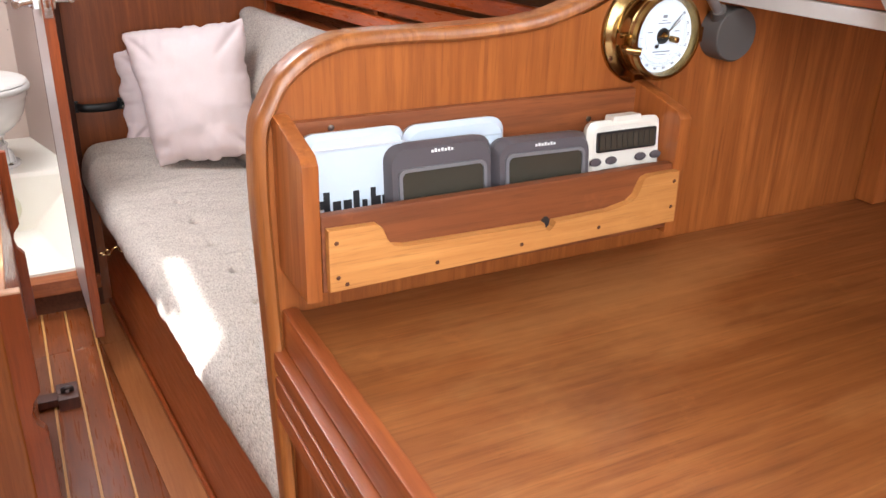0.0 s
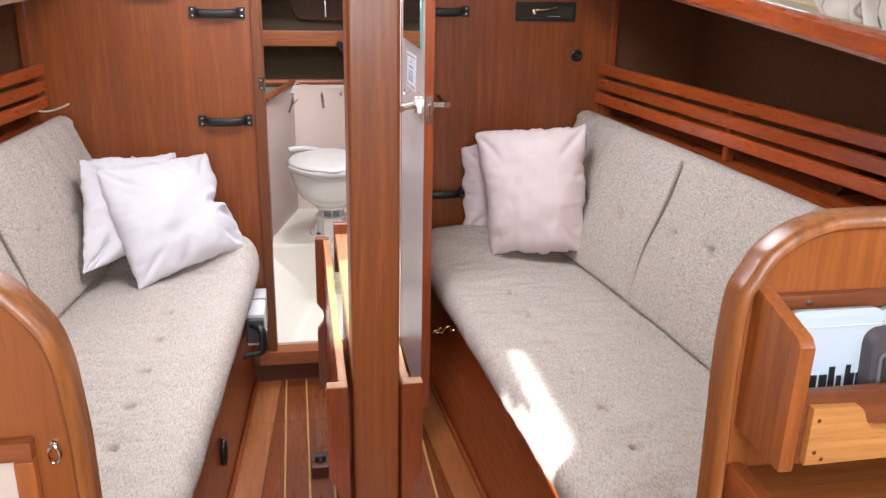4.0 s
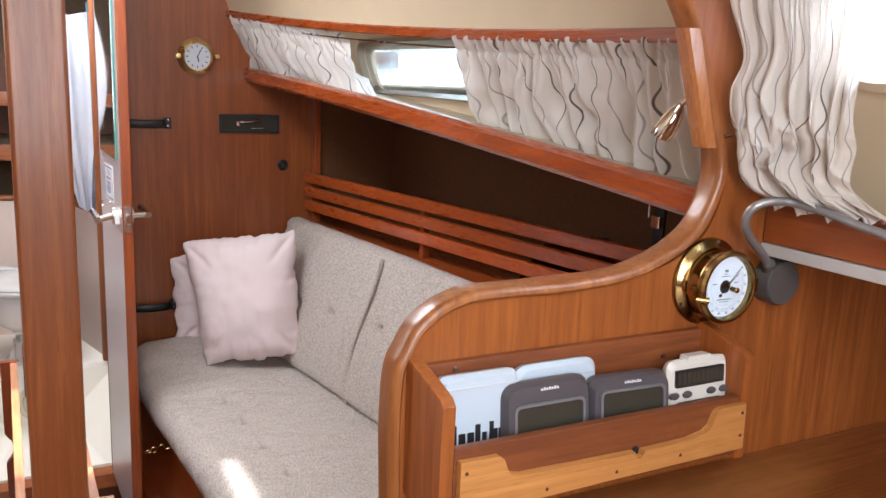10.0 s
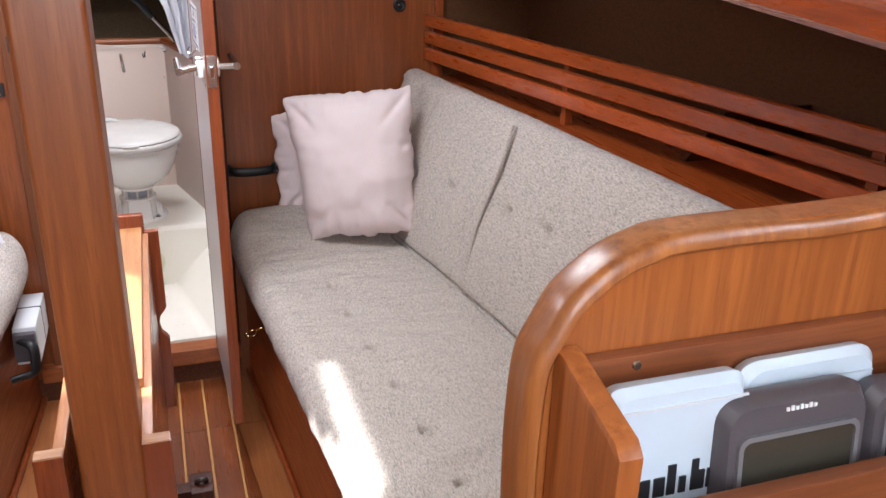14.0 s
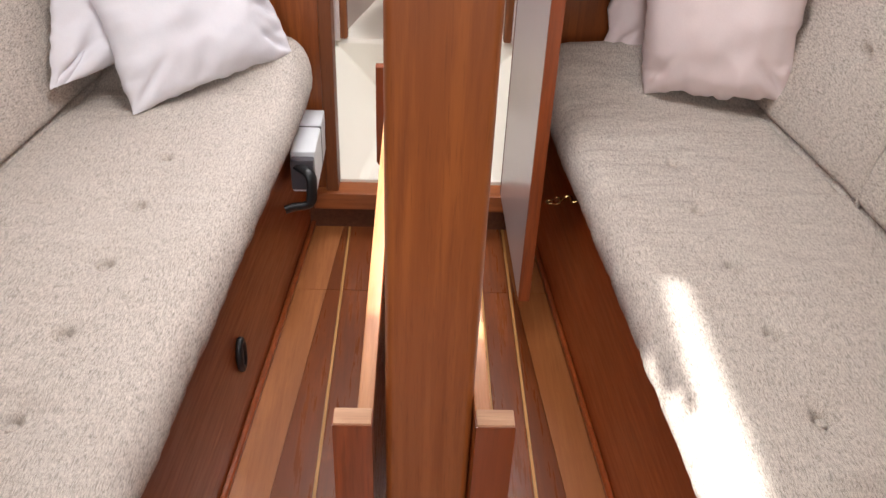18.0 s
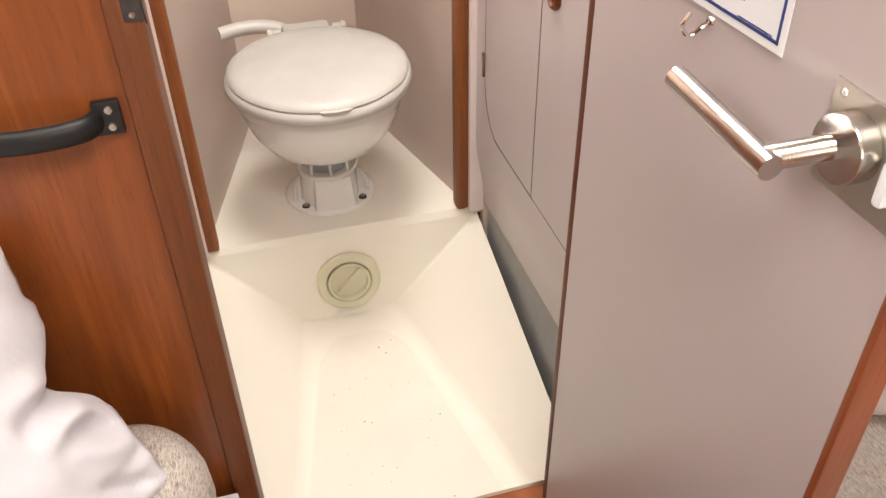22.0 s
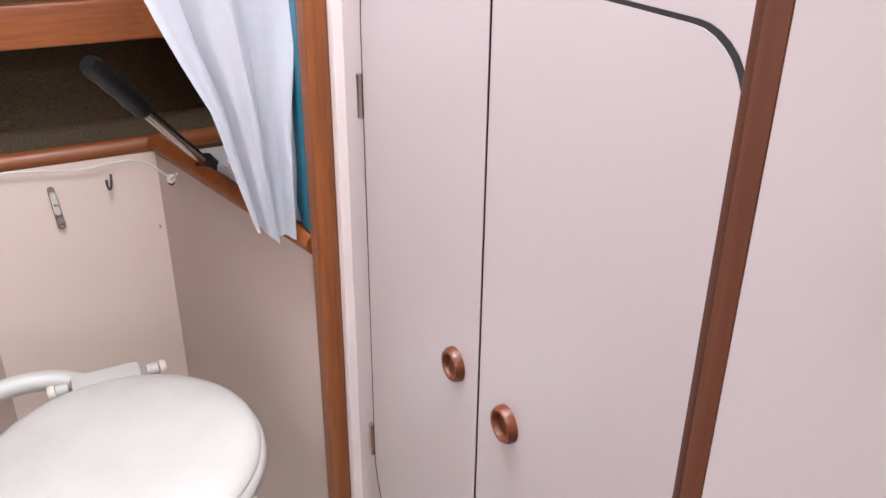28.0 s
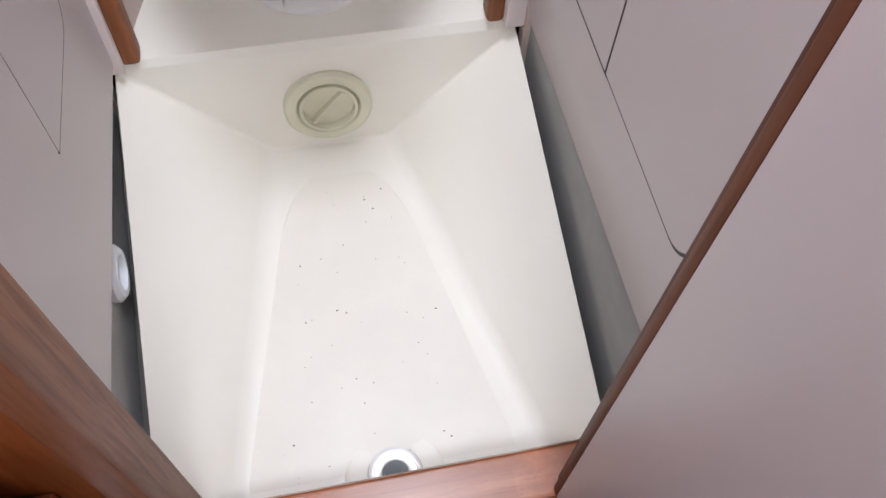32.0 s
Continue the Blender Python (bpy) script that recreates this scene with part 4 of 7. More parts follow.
def scatter(corners, d, material, label, seed, creases=(), bow=0.0, pinch=0.04, wave=0.006, nick=0.0):
    """A soft cushion with pinched corners, spread between four corner places (top left, top right, bottom right, bottom left)."""
    rnd = random.Random(seed)
    off = Vector((rnd.random() * 9, rnd.random() * 9, rnd.random() * 9))
    tl, tr, br, bl = (Vector(c) for c in corners)
    nrm = (tr - bl).cross(tl - br).normalized()
    if nrm.y > 0:
        nrm = -nrm
    mid = (tl + tr + br + bl) / 4
    n = 64
    bm = bmesh.new()
    grids = []
    for sgn in (1, -1):
        g = []
        for i in range(n + 1):
            row = []
            for k in range(n + 1):
                u, v = 2 * i / n - 1, 2 * k / n - 1
                e = min(1 - abs(u), 1 - abs(v))
                prof = (max(0.0, 1 - abs(u) ** 2.3) * max(0.0, 1 - abs(v) ** 2.3)) ** 0.58
                uu = u * (1 - pinch * (1 - v * v) * abs(u) ** 2)
                vv = v * (1 - pinch * (1 - u * u) * abs(v) ** 2)
                a, b = (uu + 1) / 2, (vv + 1) / 2
                p = (bl.lerp(br, a)).lerp(tl.lerp(tr, a), b)
                q = Vector((u * 2.0, v * 2.0, sgn)) + off
                out = d / 2 * prof
                rim = min(1.0, e * 7)
                # soft hollows, and puckers that run in from the seams
                out += rim * (noise.noise(q * 0.9) * 0.012 + noise.noise(q * 2.3) * 0.004)
                ang = u if abs(v) > abs(u) else v
                pucker = math.exp(-e * 6.5) * min(1.0, e * 14)
                out += 0.010 * pucker * noise.noise(Vector((ang * 9, sgn * 3 + (2 if abs(v) > abs(u) else 0), 0)) + off)
                diag = abs(abs(u) - abs(v))
                out -= 0.012 * math.exp(-(diag / 0.07) ** 2) * math.exp(-((abs(u) + abs(v) - 1.5) / 0.35) ** 2) * rim
                for ax, ay, bx, by, deep, wide in creases:
                    ab = Vector((bx - ax, by - ay))
                    t = max(0.0, min(1.0, ((u - ax) * ab.x + (v - ay) * ab.y) / ab.length_squared))
                    bend = 0.05 * math.sin(t * 5 + seed)
                    dist = math.hypot(u - ax - ab.x * t + bend * ab.y, v - ay - ab.y * t - bend * ab.x)
                    fade = math.sin(math.pi * min(1.0, t + 0.25)) ** 0.7 if t < 0.999 else 0
                    out -= deep * math.exp(-(dist / wide) ** 2) * max(0.0, fade) * min(1, e * 10 + 0.3)
                    out += deep * 0.5 * math.exp(-((dist - 2.2 * wide) / wide) ** 2) * max(0.0, fade) * rim
                # rounded ears and a wandering seam
                ear = (abs(u) * abs(v)) ** 7
                p += (mid - p) * 0.012 * ear
                if u > 0:
                    p += (mid - p) * nick * u ** 3 * math.exp(-((v - 0.05) / 0.24) ** 2)
                seam = max(0.0, 1 - e * 5) ** 2
                side_q = Vector((ang * 3.2, 1.7 * (1 if u > 0 else 2) + (4 if abs(v) > abs(u) else 0) * (1 if v > 0 else 1.6), seed))
                p += (p - mid).normalized() * seam * wave * (noise.noise(side_q) * 1.6 + noise.noise(side_q * 2.7) * 0.7)
                if e <= 0:
                    out = 0.0
                    p += (p - mid).normalized() * noise.noise(q * 4) * 0.003
                p = p + nrm * (sgn * out - bow * (1 - u * u) * (1 - v * v))
                p.z = max(p.z, 0.508)
                row.append(p)
            g.append(row)
        grids.append(g)
    front = [[bm.verts.new(p) for p in row] for row in grids[0]]
    back = [[front[i][k] if i in (0, n) or k in (0, n) else bm.verts.new(grids[1][i][k]) for k in range(n + 1)] for i in range(n + 1)]
    for g in (front, back):
        for i in range(n):
            for k in range(n):
                bm.faces.new((g[i][k], g[i + 1][k], g[i + 1][k + 1], g[i][k + 1]))
    return solo("scatter_cushion", bm, material, label, "cushion", "scatter cushions", smooth=80)


scatter(((0.334, 2.523, 0.880), (0.651, 2.424, 0.917), (0.643, 2.345, 0.545), (0.384, 2.44, 0.515)), 0.17, PILLOW_PINK, "pale pink cotton cushion propped against the bulkhead on the settee", 3, ((-1.0, -0.72, -0.62, -0.60, 0.008, 0.05), (0.98, 0.25, 0.72, 0.15, 0.005, 0.05)), pinch=0.022, wave=0.0075)
scatter(((0.323, 2.66, 0.80), (0.62, 2.56, 0.885), (0.62, 2.60, 0.53), (0.325, 2.60, 0.53)), 0.07, PILLOW_PINK, "pale pink cotton cushion tucked behind another", 5)
scatter(((-0.735, 2.42, 0.815), (-0.466, 2.665, 0.797), (-0.352, 2.547, 0.538), (-0.628, 2.295, 0.505)), 0.13, PILLOW, "crumpled white cotton cushion leaning on another on the settee", 8, ((1.0, 0.05, 0.25, -0.1, 0.024, 0.07), (0.15, 0.95, 0.5, 0.35, 0.010, 0.07), (0.95, -0.4, 0.5, -0.15, 0.012, 0.06), (-0.2, -0.95, -0.05, -0.3, 0.006, 0.08)), nick=0.20)
scatter(((-0.772, 2.44, 0.838), (-0.55, 2.66, 0.80), (-0.47, 2.66, 0.56), (-0.752, 2.255, 0.575)), 0.08, PILLOW, "white cotton cushion lying behind another on the settee", 11, ((-0.9, -0.9, -0.3, -0.2, 0.01, 0.08),))


# ---- mast post and folded table ----
solo("mast_post", box(-0.108, -0.026, 1.386, 1.475, 0.0, ZC, 0.007, 3), POST, "square varnished teak post from sole to deckhead", "post")

table = thing("folded_table", (CX, 1.75, 0.0), "varnished drop-leaf saloon table with both leaves folded down", "table")
part("centre_board", box(-0.103, -0.022, 1.50, 2.128, 0.672, 0.705, 0.003), SUNLIT_Y, table, "centre board with sunlight put into its pale colour")
part("end_lip", box(-0.106, -0.017, 2.126, 2.146, 0.60, 0.731, 0.003), RED_V, table)
part("trestle", box(-0.088, -0.046, 1.52, 2.12, 0.02, 0.672, 0.004), RED_V, table)


def leaf(xa, xb, out):
    """A hanging leaf whose ends carry a small scallop."""
    y0, y1 = 1.372, 2.128
    la, lb = (xb - 0.015, xb) if out < 0 else (xa, xa + 0.015)
    part("leaf", box(la + 0.0005, lb - 0.0005, y0, y1, 0.262, 0.680, 0.002), RED_Y, table)
    part("leaf_edge", box(la, lb, y0, y1, 0.676, 0.690, 0.002), LEAFEDGE, table, "upper edge of the leaf, sunlight put into its pale colour")
    for ya, yb in ((1.351, 1.372), (2.128, 2.147)):
        prof = [(xa - 0.0, 0.692), (xb + 0.0, 0.692)]
        edge = [(0.0, 0.60), (0.0, 0.515), (0.006, 0.505), (0.016, 0.495), (0.020, 0.475), (0.016, 0.455), (0.006, 0.446), (0.0, 0.436), (0.0, 0.262)]
        right = [(xb - (a if out > 0 else 0), z) for a, z in edge]
        left = [(xa + (a if out < 0 else 0), z) for a, z in reversed(edge)]
        batten = part("end_batten", slab(prof + right + left, "y", ya, yb, 0.0015), RED_V, table)
        # only the aft battens carry a pale cap
        if ya < 1.5:
            part("worn_top", box(xa + 0.001, xb - 0.001, ya + 0.001, yb - 0.001, 0.6905, 0.6945, 0.0012), PALETOP, batten, "pale upper end")


leaf(-0.154, -0.118, -1)
leaf(-0.026, 0.010, 1)
part("foot_plate", slab([(1.50, 0.0), (2.14, 0.0), (2.14, 0.022), (1.50, 0.022)], "x", -0.10, -0.034, 0.003), RED_Y, table)
for sx in (-0.158, 0.046):
    b = part("foot", slab([(2.098, 0.0), (2.182, 0.0), (2.180, 0.022), (2.170, 0.040), (2.158, 0.046), (2.148, 0.038), (2.136, 0.032), (2.120, 0.036), (2.104, 0.030)], "x", sx - 0.026, sx + 0.026, 0.004), FOOTWOOD, table)
    part("foot_bracket", tube(smooth_path([(sx - 0.010, 2.140, 0.034), (sx - 0.010, 2.132, 0.046), (sx, 2.128, 0.050), (sx + 0.010, 2.132, 0.046), (sx + 0.010, 2.140, 0.034)], 4), 0.006, 8), DULLIRON, b, "curled dark metal lug on the foot")
    part("arm", box(min(sx, CX), max(sx, CX), 2.12, 2.16, 0.004, 0.026, 0.003), FOOTWOOD, table)


# ---- heads compartment ----
STEPY, STEPZ = 3.285, 0.279
tray = bmesh.new()
TP = {"sl": (-0.40, STEPY, STEPZ), "sr": (0.27, STEPY, STEPZ), "t1": (-0.156, STEPY - 0.012, 0.062), "t2": (0.031, STEPY - 0.012, 0.062),
      "l1": (-0.338, STEPY - 0.006, 0.268), "r1": (0.216, STEPY - 0.006, 0.262), "l0": (-0.335, 2.715, 0.126), "r0": (0.213, 2.715, 0.128), "f1": (-0.258, 2.715, 0.042), "f2": (0.162, 2.715, 0.042),
      "bl": (-0.62, STEPY, STEPZ), "br": (0.5, STEPY, STEPZ), "bl2": (-0.62, 4.1, STEPZ), "br2": (0.5, 4.1, STEPZ), "lo": (-0.36, 2.715, 0.05), "lo2": (-0.36, STEPY, 0.1), "ro": (0.235, 2.715, 0.05), "ro2": (0.235, STEPY, 0.1)}
TV = {k: tray.verts.new(p) for k, p in TP.items()}
for q in (("sl", "sr", "r1", "l1"), ("l1", "r1", "t2", "t1"), ("l1", "t1", "f1", "l0"), ("t1", "t2", "f2", "f1"), ("t2", "r1", "r0", "f2"), ("bl", "br", "br2", "bl2"), ("l1", "l0", "lo", "lo2"), ("r1", "ro2", "ro", "r0"), ("l0", "f1", "f2", "r0")):
    tray.faces.new([TV[k] for k in q])
tray.edges.ensure_lookup_table()
long_creases = [tray.edges.get((TV["t1"], TV["f1"])), tray.edges.get((TV["t2"], TV["f2"]))]
bmesh.ops.bevel(tray, geom=long_creases, offset=0.016, segments=5, affect="EDGES", profile=0.5)
bmesh.ops.bevel(tray, geom=[e for e in tray.edges if len(e.link_faces) == 2 and e.calc_face_angle(0.0) > 0.21], offset=0.005, segments=3, affect="EDGES", profile=0.5)


def tray_z(x, y):
    """Height of the panel in the tray's floor."""
    return 0.042 + 0.02 * (y - 2.735) / 0.538 + 0.0034


solo("shower_tray", tray, GEL, "white moulded shower tray floor with sloping sides", "shower tray", kind="structure", smooth=12)
PADGEL = plain("scuffed_gelcoat", (0.84, 0.792, 0.70), 0.50, vary=0.03, scale=9, bump=0.06, fine=340)
pad_rings = []
for k in range(17):
    y = 2.742 + 0.468 * k / 16
    tuck = (0.030, 0.012, 0.004)[16 - k] if k > 13 else 0.0
    x0, x1 = -0.136 - 0.224 * (3.205 - y) + tuck, 0.016 + 0.212 * (3.20 - y) - tuck
    z_ = 0.042 + 0.02 * (y - 2.735) / 0.538
    hh = 0.0004 if k in (0, 16) else 0.0030
    pad_rings.append([(x0 - 0.005, y, z_ - 0.001), (x0, y, z_ + hh), (x1, y, z_ + hh), (x1 + 0.005, y, z_ - 0.001)])
wall("tray_pad", loft(pad_rings), PADGEL, "faintly raised non-slip panel in the shower tray", "shower tray")
speck_rnd = random.Random(31)
specks = bmesh.new()
for k in range(46):
    y = 2.745 + 0.44 * speck_rnd.random() ** 1.2
    x = -0.06 + (speck_rnd.random() * 2 - 1) * (0.15 - 0.16 * (y - 2.745))
    r = 0.0005 + 0.0012 * speck_rnd.random() ** 3
    z = tray_z(x, y)
    ring = [specks.verts.new((x + r * math.cos(a) * (1 + speck_rnd.random()), y + r * math.sin(a), z)) for a in (j * 1.047 for j in range(6))]
    tip = specks.verts.new((x, y, z + 0.001))
    for a, b in zip(ring, ring[1:] + ring[:1]):
        specks.faces.new((a, b, tip))
solo("grit", specks, DARKGREY, "scattered dark specks of grit in the shower tray", "grit", kind="stuff")

cap = thing("inspection_cap", (-0.06, STEPY - 0.02, 0.17), "aged cream round inspection cap set in the step", "cap")
N = Vector((0, -1.0, 0.12)).normalized()
C = Vector((-0.062, STEPY - 0.012, 0.157))
part("flange", lathe([(0.066, -0.002), (0.066, 0.008), (0.062, 0.012), (0.049, 0.013), (0.0465, 0.011), (0.044, 0.002), (0.0005, 0.002)], C, N), CREAMPLASTIC, cap)
part("lid", lathe([(0.0435, 0.002), (0.0435, 0.014), (0.039, 0.015), (0.038, 0.0035), (0.0005, 0.0035)], C, N), CREAMPLASTIC, cap)
part("grip", turned(box(-0.003, 0.003, -0.036, 0.036, 0.002, 0.0125, 0.001), Matrix.Translation(C) @ N.to_track_quat("Z", "Y").to_matrix().to_4x4() @ pose(0, 0, 0, 0, 0, -42)), CREAMPLASTIC, cap)

drain = thing("floor_drain", (-0.055, 2.745, 0.05), "round steel shower drain in the tray", "drain")
DC = (-0.051, 2.737, 0.0035)
part("moulded_surround", lathe([(0.067, 0.0385), (0.064, 0.0420), (0.058, 0.0430), (0.044, 0.0428), (0.0365, 0.0415), (0.036, 0.038)], DC, (0, 0, 1), 40), GEL, drain)
part("rim", lathe([(0.037, 0.039), (0.0355, 0.0428), (0.031, 0.0438), (0.0285, 0.0432), (0.0285, 0.039)], DC), PORCELAIN, drain)
part("grate", lathe([(0.0285, 0.038), (0.0283, 0.0434), (0.0225, 0.0436), (0.0175, 0.0424), (0.0172, 0.039)], DC), BRUSHED, drain)
part("hole", lathe([(0.0174, 0.039), (0.0174, 0.0420), (0.0005, 0.0418)], DC), BLACK, drain)

# side cabinets of the heads: starboard
hls = thing("heads_locker", (0.216, 2.99, 0.29), "tall pinkish laminate locker with two narrow doors", "cabinet", "heads lockers")
rings = []
for z_, dx in ((1.9, 0.0), (0.47, 0.0), (0.455, 0.0), (0.44, 0.0006), (0.425, 0.002), (0.41, 0.004), (0.39, 0.0075), (0.36, 0.0125), (0.33, 0.0172), (0.30, 0.0215)):
    rings.append([(0.207 + dx, 2.71 , z_ + (0.012 if z_ < 0.31 else 0.0)), (0.207 + dx, 3.262, z_ - (0.005 if z_ < 0.31 else 0.0)), (0.232, 3.262, z_ - (0.005 if z_ < 0.31 else 0.0)), (0.232, 2.71, z_ + (0.012 if z_ < 0.31 else 0.0))])
part("front_panel", loft(rings), LAMINATE, hls)
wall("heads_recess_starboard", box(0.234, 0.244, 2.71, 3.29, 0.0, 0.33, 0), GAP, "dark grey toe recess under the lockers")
wall("heads_fascia_starboard", box(0.196, 0.225, 3.262, 3.30, STEPZ, 1.9, 0.003), FASCIA, "pale pink corner post of the toilet alcove")
wall("alcove_trim_starboard", box(0.172, 0.197, 3.272, 3.306, STEPZ + 0.002, 1.9, 0.009, 3), JAMB, "rounded upright wooden trim of the toilet alcove", "trim")
hlp = thing("basin_locker", (-0.341, 3.0, 0.30), "pinkish laminate basin locker with two small doors", "cabinet", "heads lockers")
part("front_panel", slab([(2.74, 0.31), (3.262, 0.30), (3.262, 0.915), (2.74, 0.915)], "x", -0.35, -0.332), LAMINATE, hlp)
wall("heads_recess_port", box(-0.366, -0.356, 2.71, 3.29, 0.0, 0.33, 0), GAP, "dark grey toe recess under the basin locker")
wall("heads_fascia_port", box(-0.352, -0.322, 3.262, 3.30, STEPZ, 1.9, 0.003), FASCIA, "pale pink corner post of the toilet alcove")
wall("alcove_trim_port", box(-0.326, -0.30, 3.272, 3.306, STEPZ + 0.002, 1.9, 0.009, 3), JAMB, "rounded upright wooden trim of the toilet alcove", "trim")


def locker_door(owner, outline, x, out, material, label, knob=None, hinges=(), tight=False, gap=0.003):
    """A flush locker door with a dark gap round it."""
    cy = (min(p[0] for p in outline) + max(p[0] for p in outline)) / 2
    cz = (min(p[1] for p in outline) + max(p[1] for p in outline)) / 2
    grow = [(p[0] + gap * (1 if p[0] > cy else -1), p[1] + gap * (1 if p[1] > cz else -1)) for p in outline]
    if tight is True:
        grow = outline
    elif tight:
        # this pair closes tight along its lower edges
        grow = [(q[0] if abs(p[0] - tight) < 0.004 and p[1] > cz else (p[0] if abs(p[0] - tight) < 0.004 else q[0]), q[1]) for p, q in zip(outline, grow)]
    t = part("door", slab(outline, "x", x - out * 0.0003, x - out * 0.0012), material, owner, label)
    part("shadow_gap", slab(grow, "x", x, x - out * 0.0007), INK, t)
    if knob:
        k = Vector((x - out * 0.003, *knob))
        part("ring_pull", lathe([(0.0095, -0.004), (0.0098, 0.003), (0.0115, 0.0060), (0.0138, 0.0062), (0.0158, 0.003), (0.0160, -0.002)], k, (-out, 0, 0), 28), KNOBWOOD, t, "turned red-brown wooden ring pull")
        part("pull_recess", lathe([(0.0125, -0.002), (0.0125, 0.0005), (0.0005, 0.0005)], k, (-out, 0, 0), 20), DARKWOOD, t)
    for y, z in hinges:
        part("hinge", rod((x - out * 0.003, y, z - 0.022), (x - out * 0.003, y, z + 0.022), 0.0035, 8), STEEL, t)
    return t


def arch_door(y0, y1, z0, z1, r, side):
    """An outline whose outer corners are rounded on one side."""
    out = []
    far, near = (y1, y0) if side > 0 else (y0, y1)
    sg = 1 if side > 0 else -1
    out += [(near, z0)]
    for k in range(9):
        a = radians(-90 + 90 * k / 8)
        out.append((far - sg * r * (1 - math.cos(a)), z0 + r * 1.35 * (1 + math.sin(a))))
    for k in range(9):
        a = radians(90 * k / 8)
        out.append((far - sg * r * (1 - math.cos(a)), z1 - r * (1 - math.sin(a))))
    out.append((near, z1))
    return out


locker_door(hls, arch_door(2.970, 3.209, 0.509, 1.193, 0.075, 1), 0.207, 1, LAMINATE, "pinkish laminate locker door with rounded outer corners", (3.008, 0.856), [(3.213, 0.625), (3.213, 1.045)], False, 0.0042)
locker_door(hls, arch_door(2.735, 2.9665, 0.509, 1.193, 0.04, -1), 0.207, 1, LAMINATE, "pinkish laminate locker door beside the entrance", (2.920, 0.852))
locker_door(hlp, arch_door(2.985, 3.187, 0.475, 0.862, 0.05, 1), -0.332, -1, LAMINATE, "pinkish laminate locker door under the basin", (3.035, 0.829), [(3.19, 0.587), (3.19, 0.80)], 2.985)
locker_door(hlp, arch_door(2.76, 2.9835, 0.478, 0.862, 0.04, -1), -0.332, -1, LAMINATE, "pinkish laminate locker door under the basin", (2.943, 0.822), (), True)

wall("basin_counter", merged(box(-0.95, -0.345, 2.72, 3.262, 0.915, 0.935, 0.004)), COUNTER, "marbled counter beside the basin", "counter")
wall("basin_counter_trim", box(-0.349, -0.322, 2.74, 3.262, 0.898, 0.948, 0.006), TEAK_Y, "rounded wooden edge of the basin counter", "trim")
# unseen window, made up as a place for the fill lamp
HW = (2.78, 3.14, 1.40, 1.72)
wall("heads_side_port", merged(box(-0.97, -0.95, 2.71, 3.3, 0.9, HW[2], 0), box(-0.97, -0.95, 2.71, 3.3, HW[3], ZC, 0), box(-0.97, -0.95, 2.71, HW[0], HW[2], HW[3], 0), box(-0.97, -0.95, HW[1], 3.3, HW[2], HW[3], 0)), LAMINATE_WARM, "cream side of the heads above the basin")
hw = thing("added_window_4", (-0.96, 2.96, HW[2]), "unseen heads window added to hold a fill lamp", "window", kind="structure")
part("window_frame", frame_slab([(2.96 + a, 1.56 + b) for a, b in rounded(0.40, 0.36, 0.05, 5)], [(2.96 + a, 1.56 + b) for a, b in rounded(0.355, 0.315, 0.04, 5)], "x", -0.975, -0.944), ALU, hw)
part("pane", slab([(2.96 + a, 1.56 + b) for a, b in rounded(0.36, 0.32, 0.04, 5)], "x", -0.966, -0.962), SUNCOVER, hw, "opaque pane that lets no daylight through")
tap = thing("basin_tap", (-0.62, 3.0, 0.935), "small chrome basin tap on the counter", "tap")
part("spout", tube(smooth_path([(-0.62, 3.0, 0.935), (-0.62, 3.0, 1.02), (-0.60, 3.0, 1.045), (-0.55, 3.0, 1.035), (-0.54, 3.0, 1.015)], 6), 0.010, 12), CHROME, tap)
part("knob", lathe([(0.018, 0), (0.020, 0.02), (0.012, 0.035), (0.0005, 0.037)], (-0.66, 3.0, 0.935)), CHROME, tap)
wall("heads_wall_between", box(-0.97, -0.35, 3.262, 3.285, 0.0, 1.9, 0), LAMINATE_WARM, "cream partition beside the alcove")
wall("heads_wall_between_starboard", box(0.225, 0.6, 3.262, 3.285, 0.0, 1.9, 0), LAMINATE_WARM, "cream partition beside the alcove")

# toilet alcove
AZ = 0.828
wall("alcove_side_starboard", slab([(0.197, 3.30), (0.074, 3.765), (0.090, 3.77), (0.213, 3.305)], "z", STEPZ, AZ), LAMINATE_WARMLIT, "pinkish laminate side of the toilet alcove")
wall("alcove_side_port", slab([(-0.322, 3.30), (-0.198, 3.765), (-0.214, 3.77), (-0.338, 3.305)], "z", STEPZ, AZ), LAMINATE_WARMLIT, "pinkish laminate side of the toilet alcove")
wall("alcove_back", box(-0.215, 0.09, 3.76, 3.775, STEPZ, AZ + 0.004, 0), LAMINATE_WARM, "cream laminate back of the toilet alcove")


def rail(a, b, w=0.013, hgt=0.013):
    return tube([a, b], 0.012, 12, flat=(w, hgt))


wall("alcove_rail_starboard", rail((0.182, 3.315, AZ + 0.016), (0.078, 3.765, AZ + 0.016)), RAIL_Y, "rounded wooden cap on the alcove side", "trim")
wall("alcove_rail_port", rail((-0.308, 3.315, AZ + 0.016), (-0.203, 3.765, AZ + 0.016)), RAIL_Y, "rounded wooden cap on the alcove side", "trim")
wall("alcove_rail_back", rail((-0.46, 3.772, AZ + 0.014), (0.33, 3.772, AZ + 0.014)), RAIL_X, "rounded wooden rail across the alcove back", "trim")
wall("side_ledge_port", slab([(-0.338, 3.31), (-0.214, 3.77), (-0.6, 3.77), (-0.6, 3.31)], "z", AZ - 0.02, AZ - 0.006), CARPET_GREY, "olive grey carpeted ledge beside the alcove", "ledge")
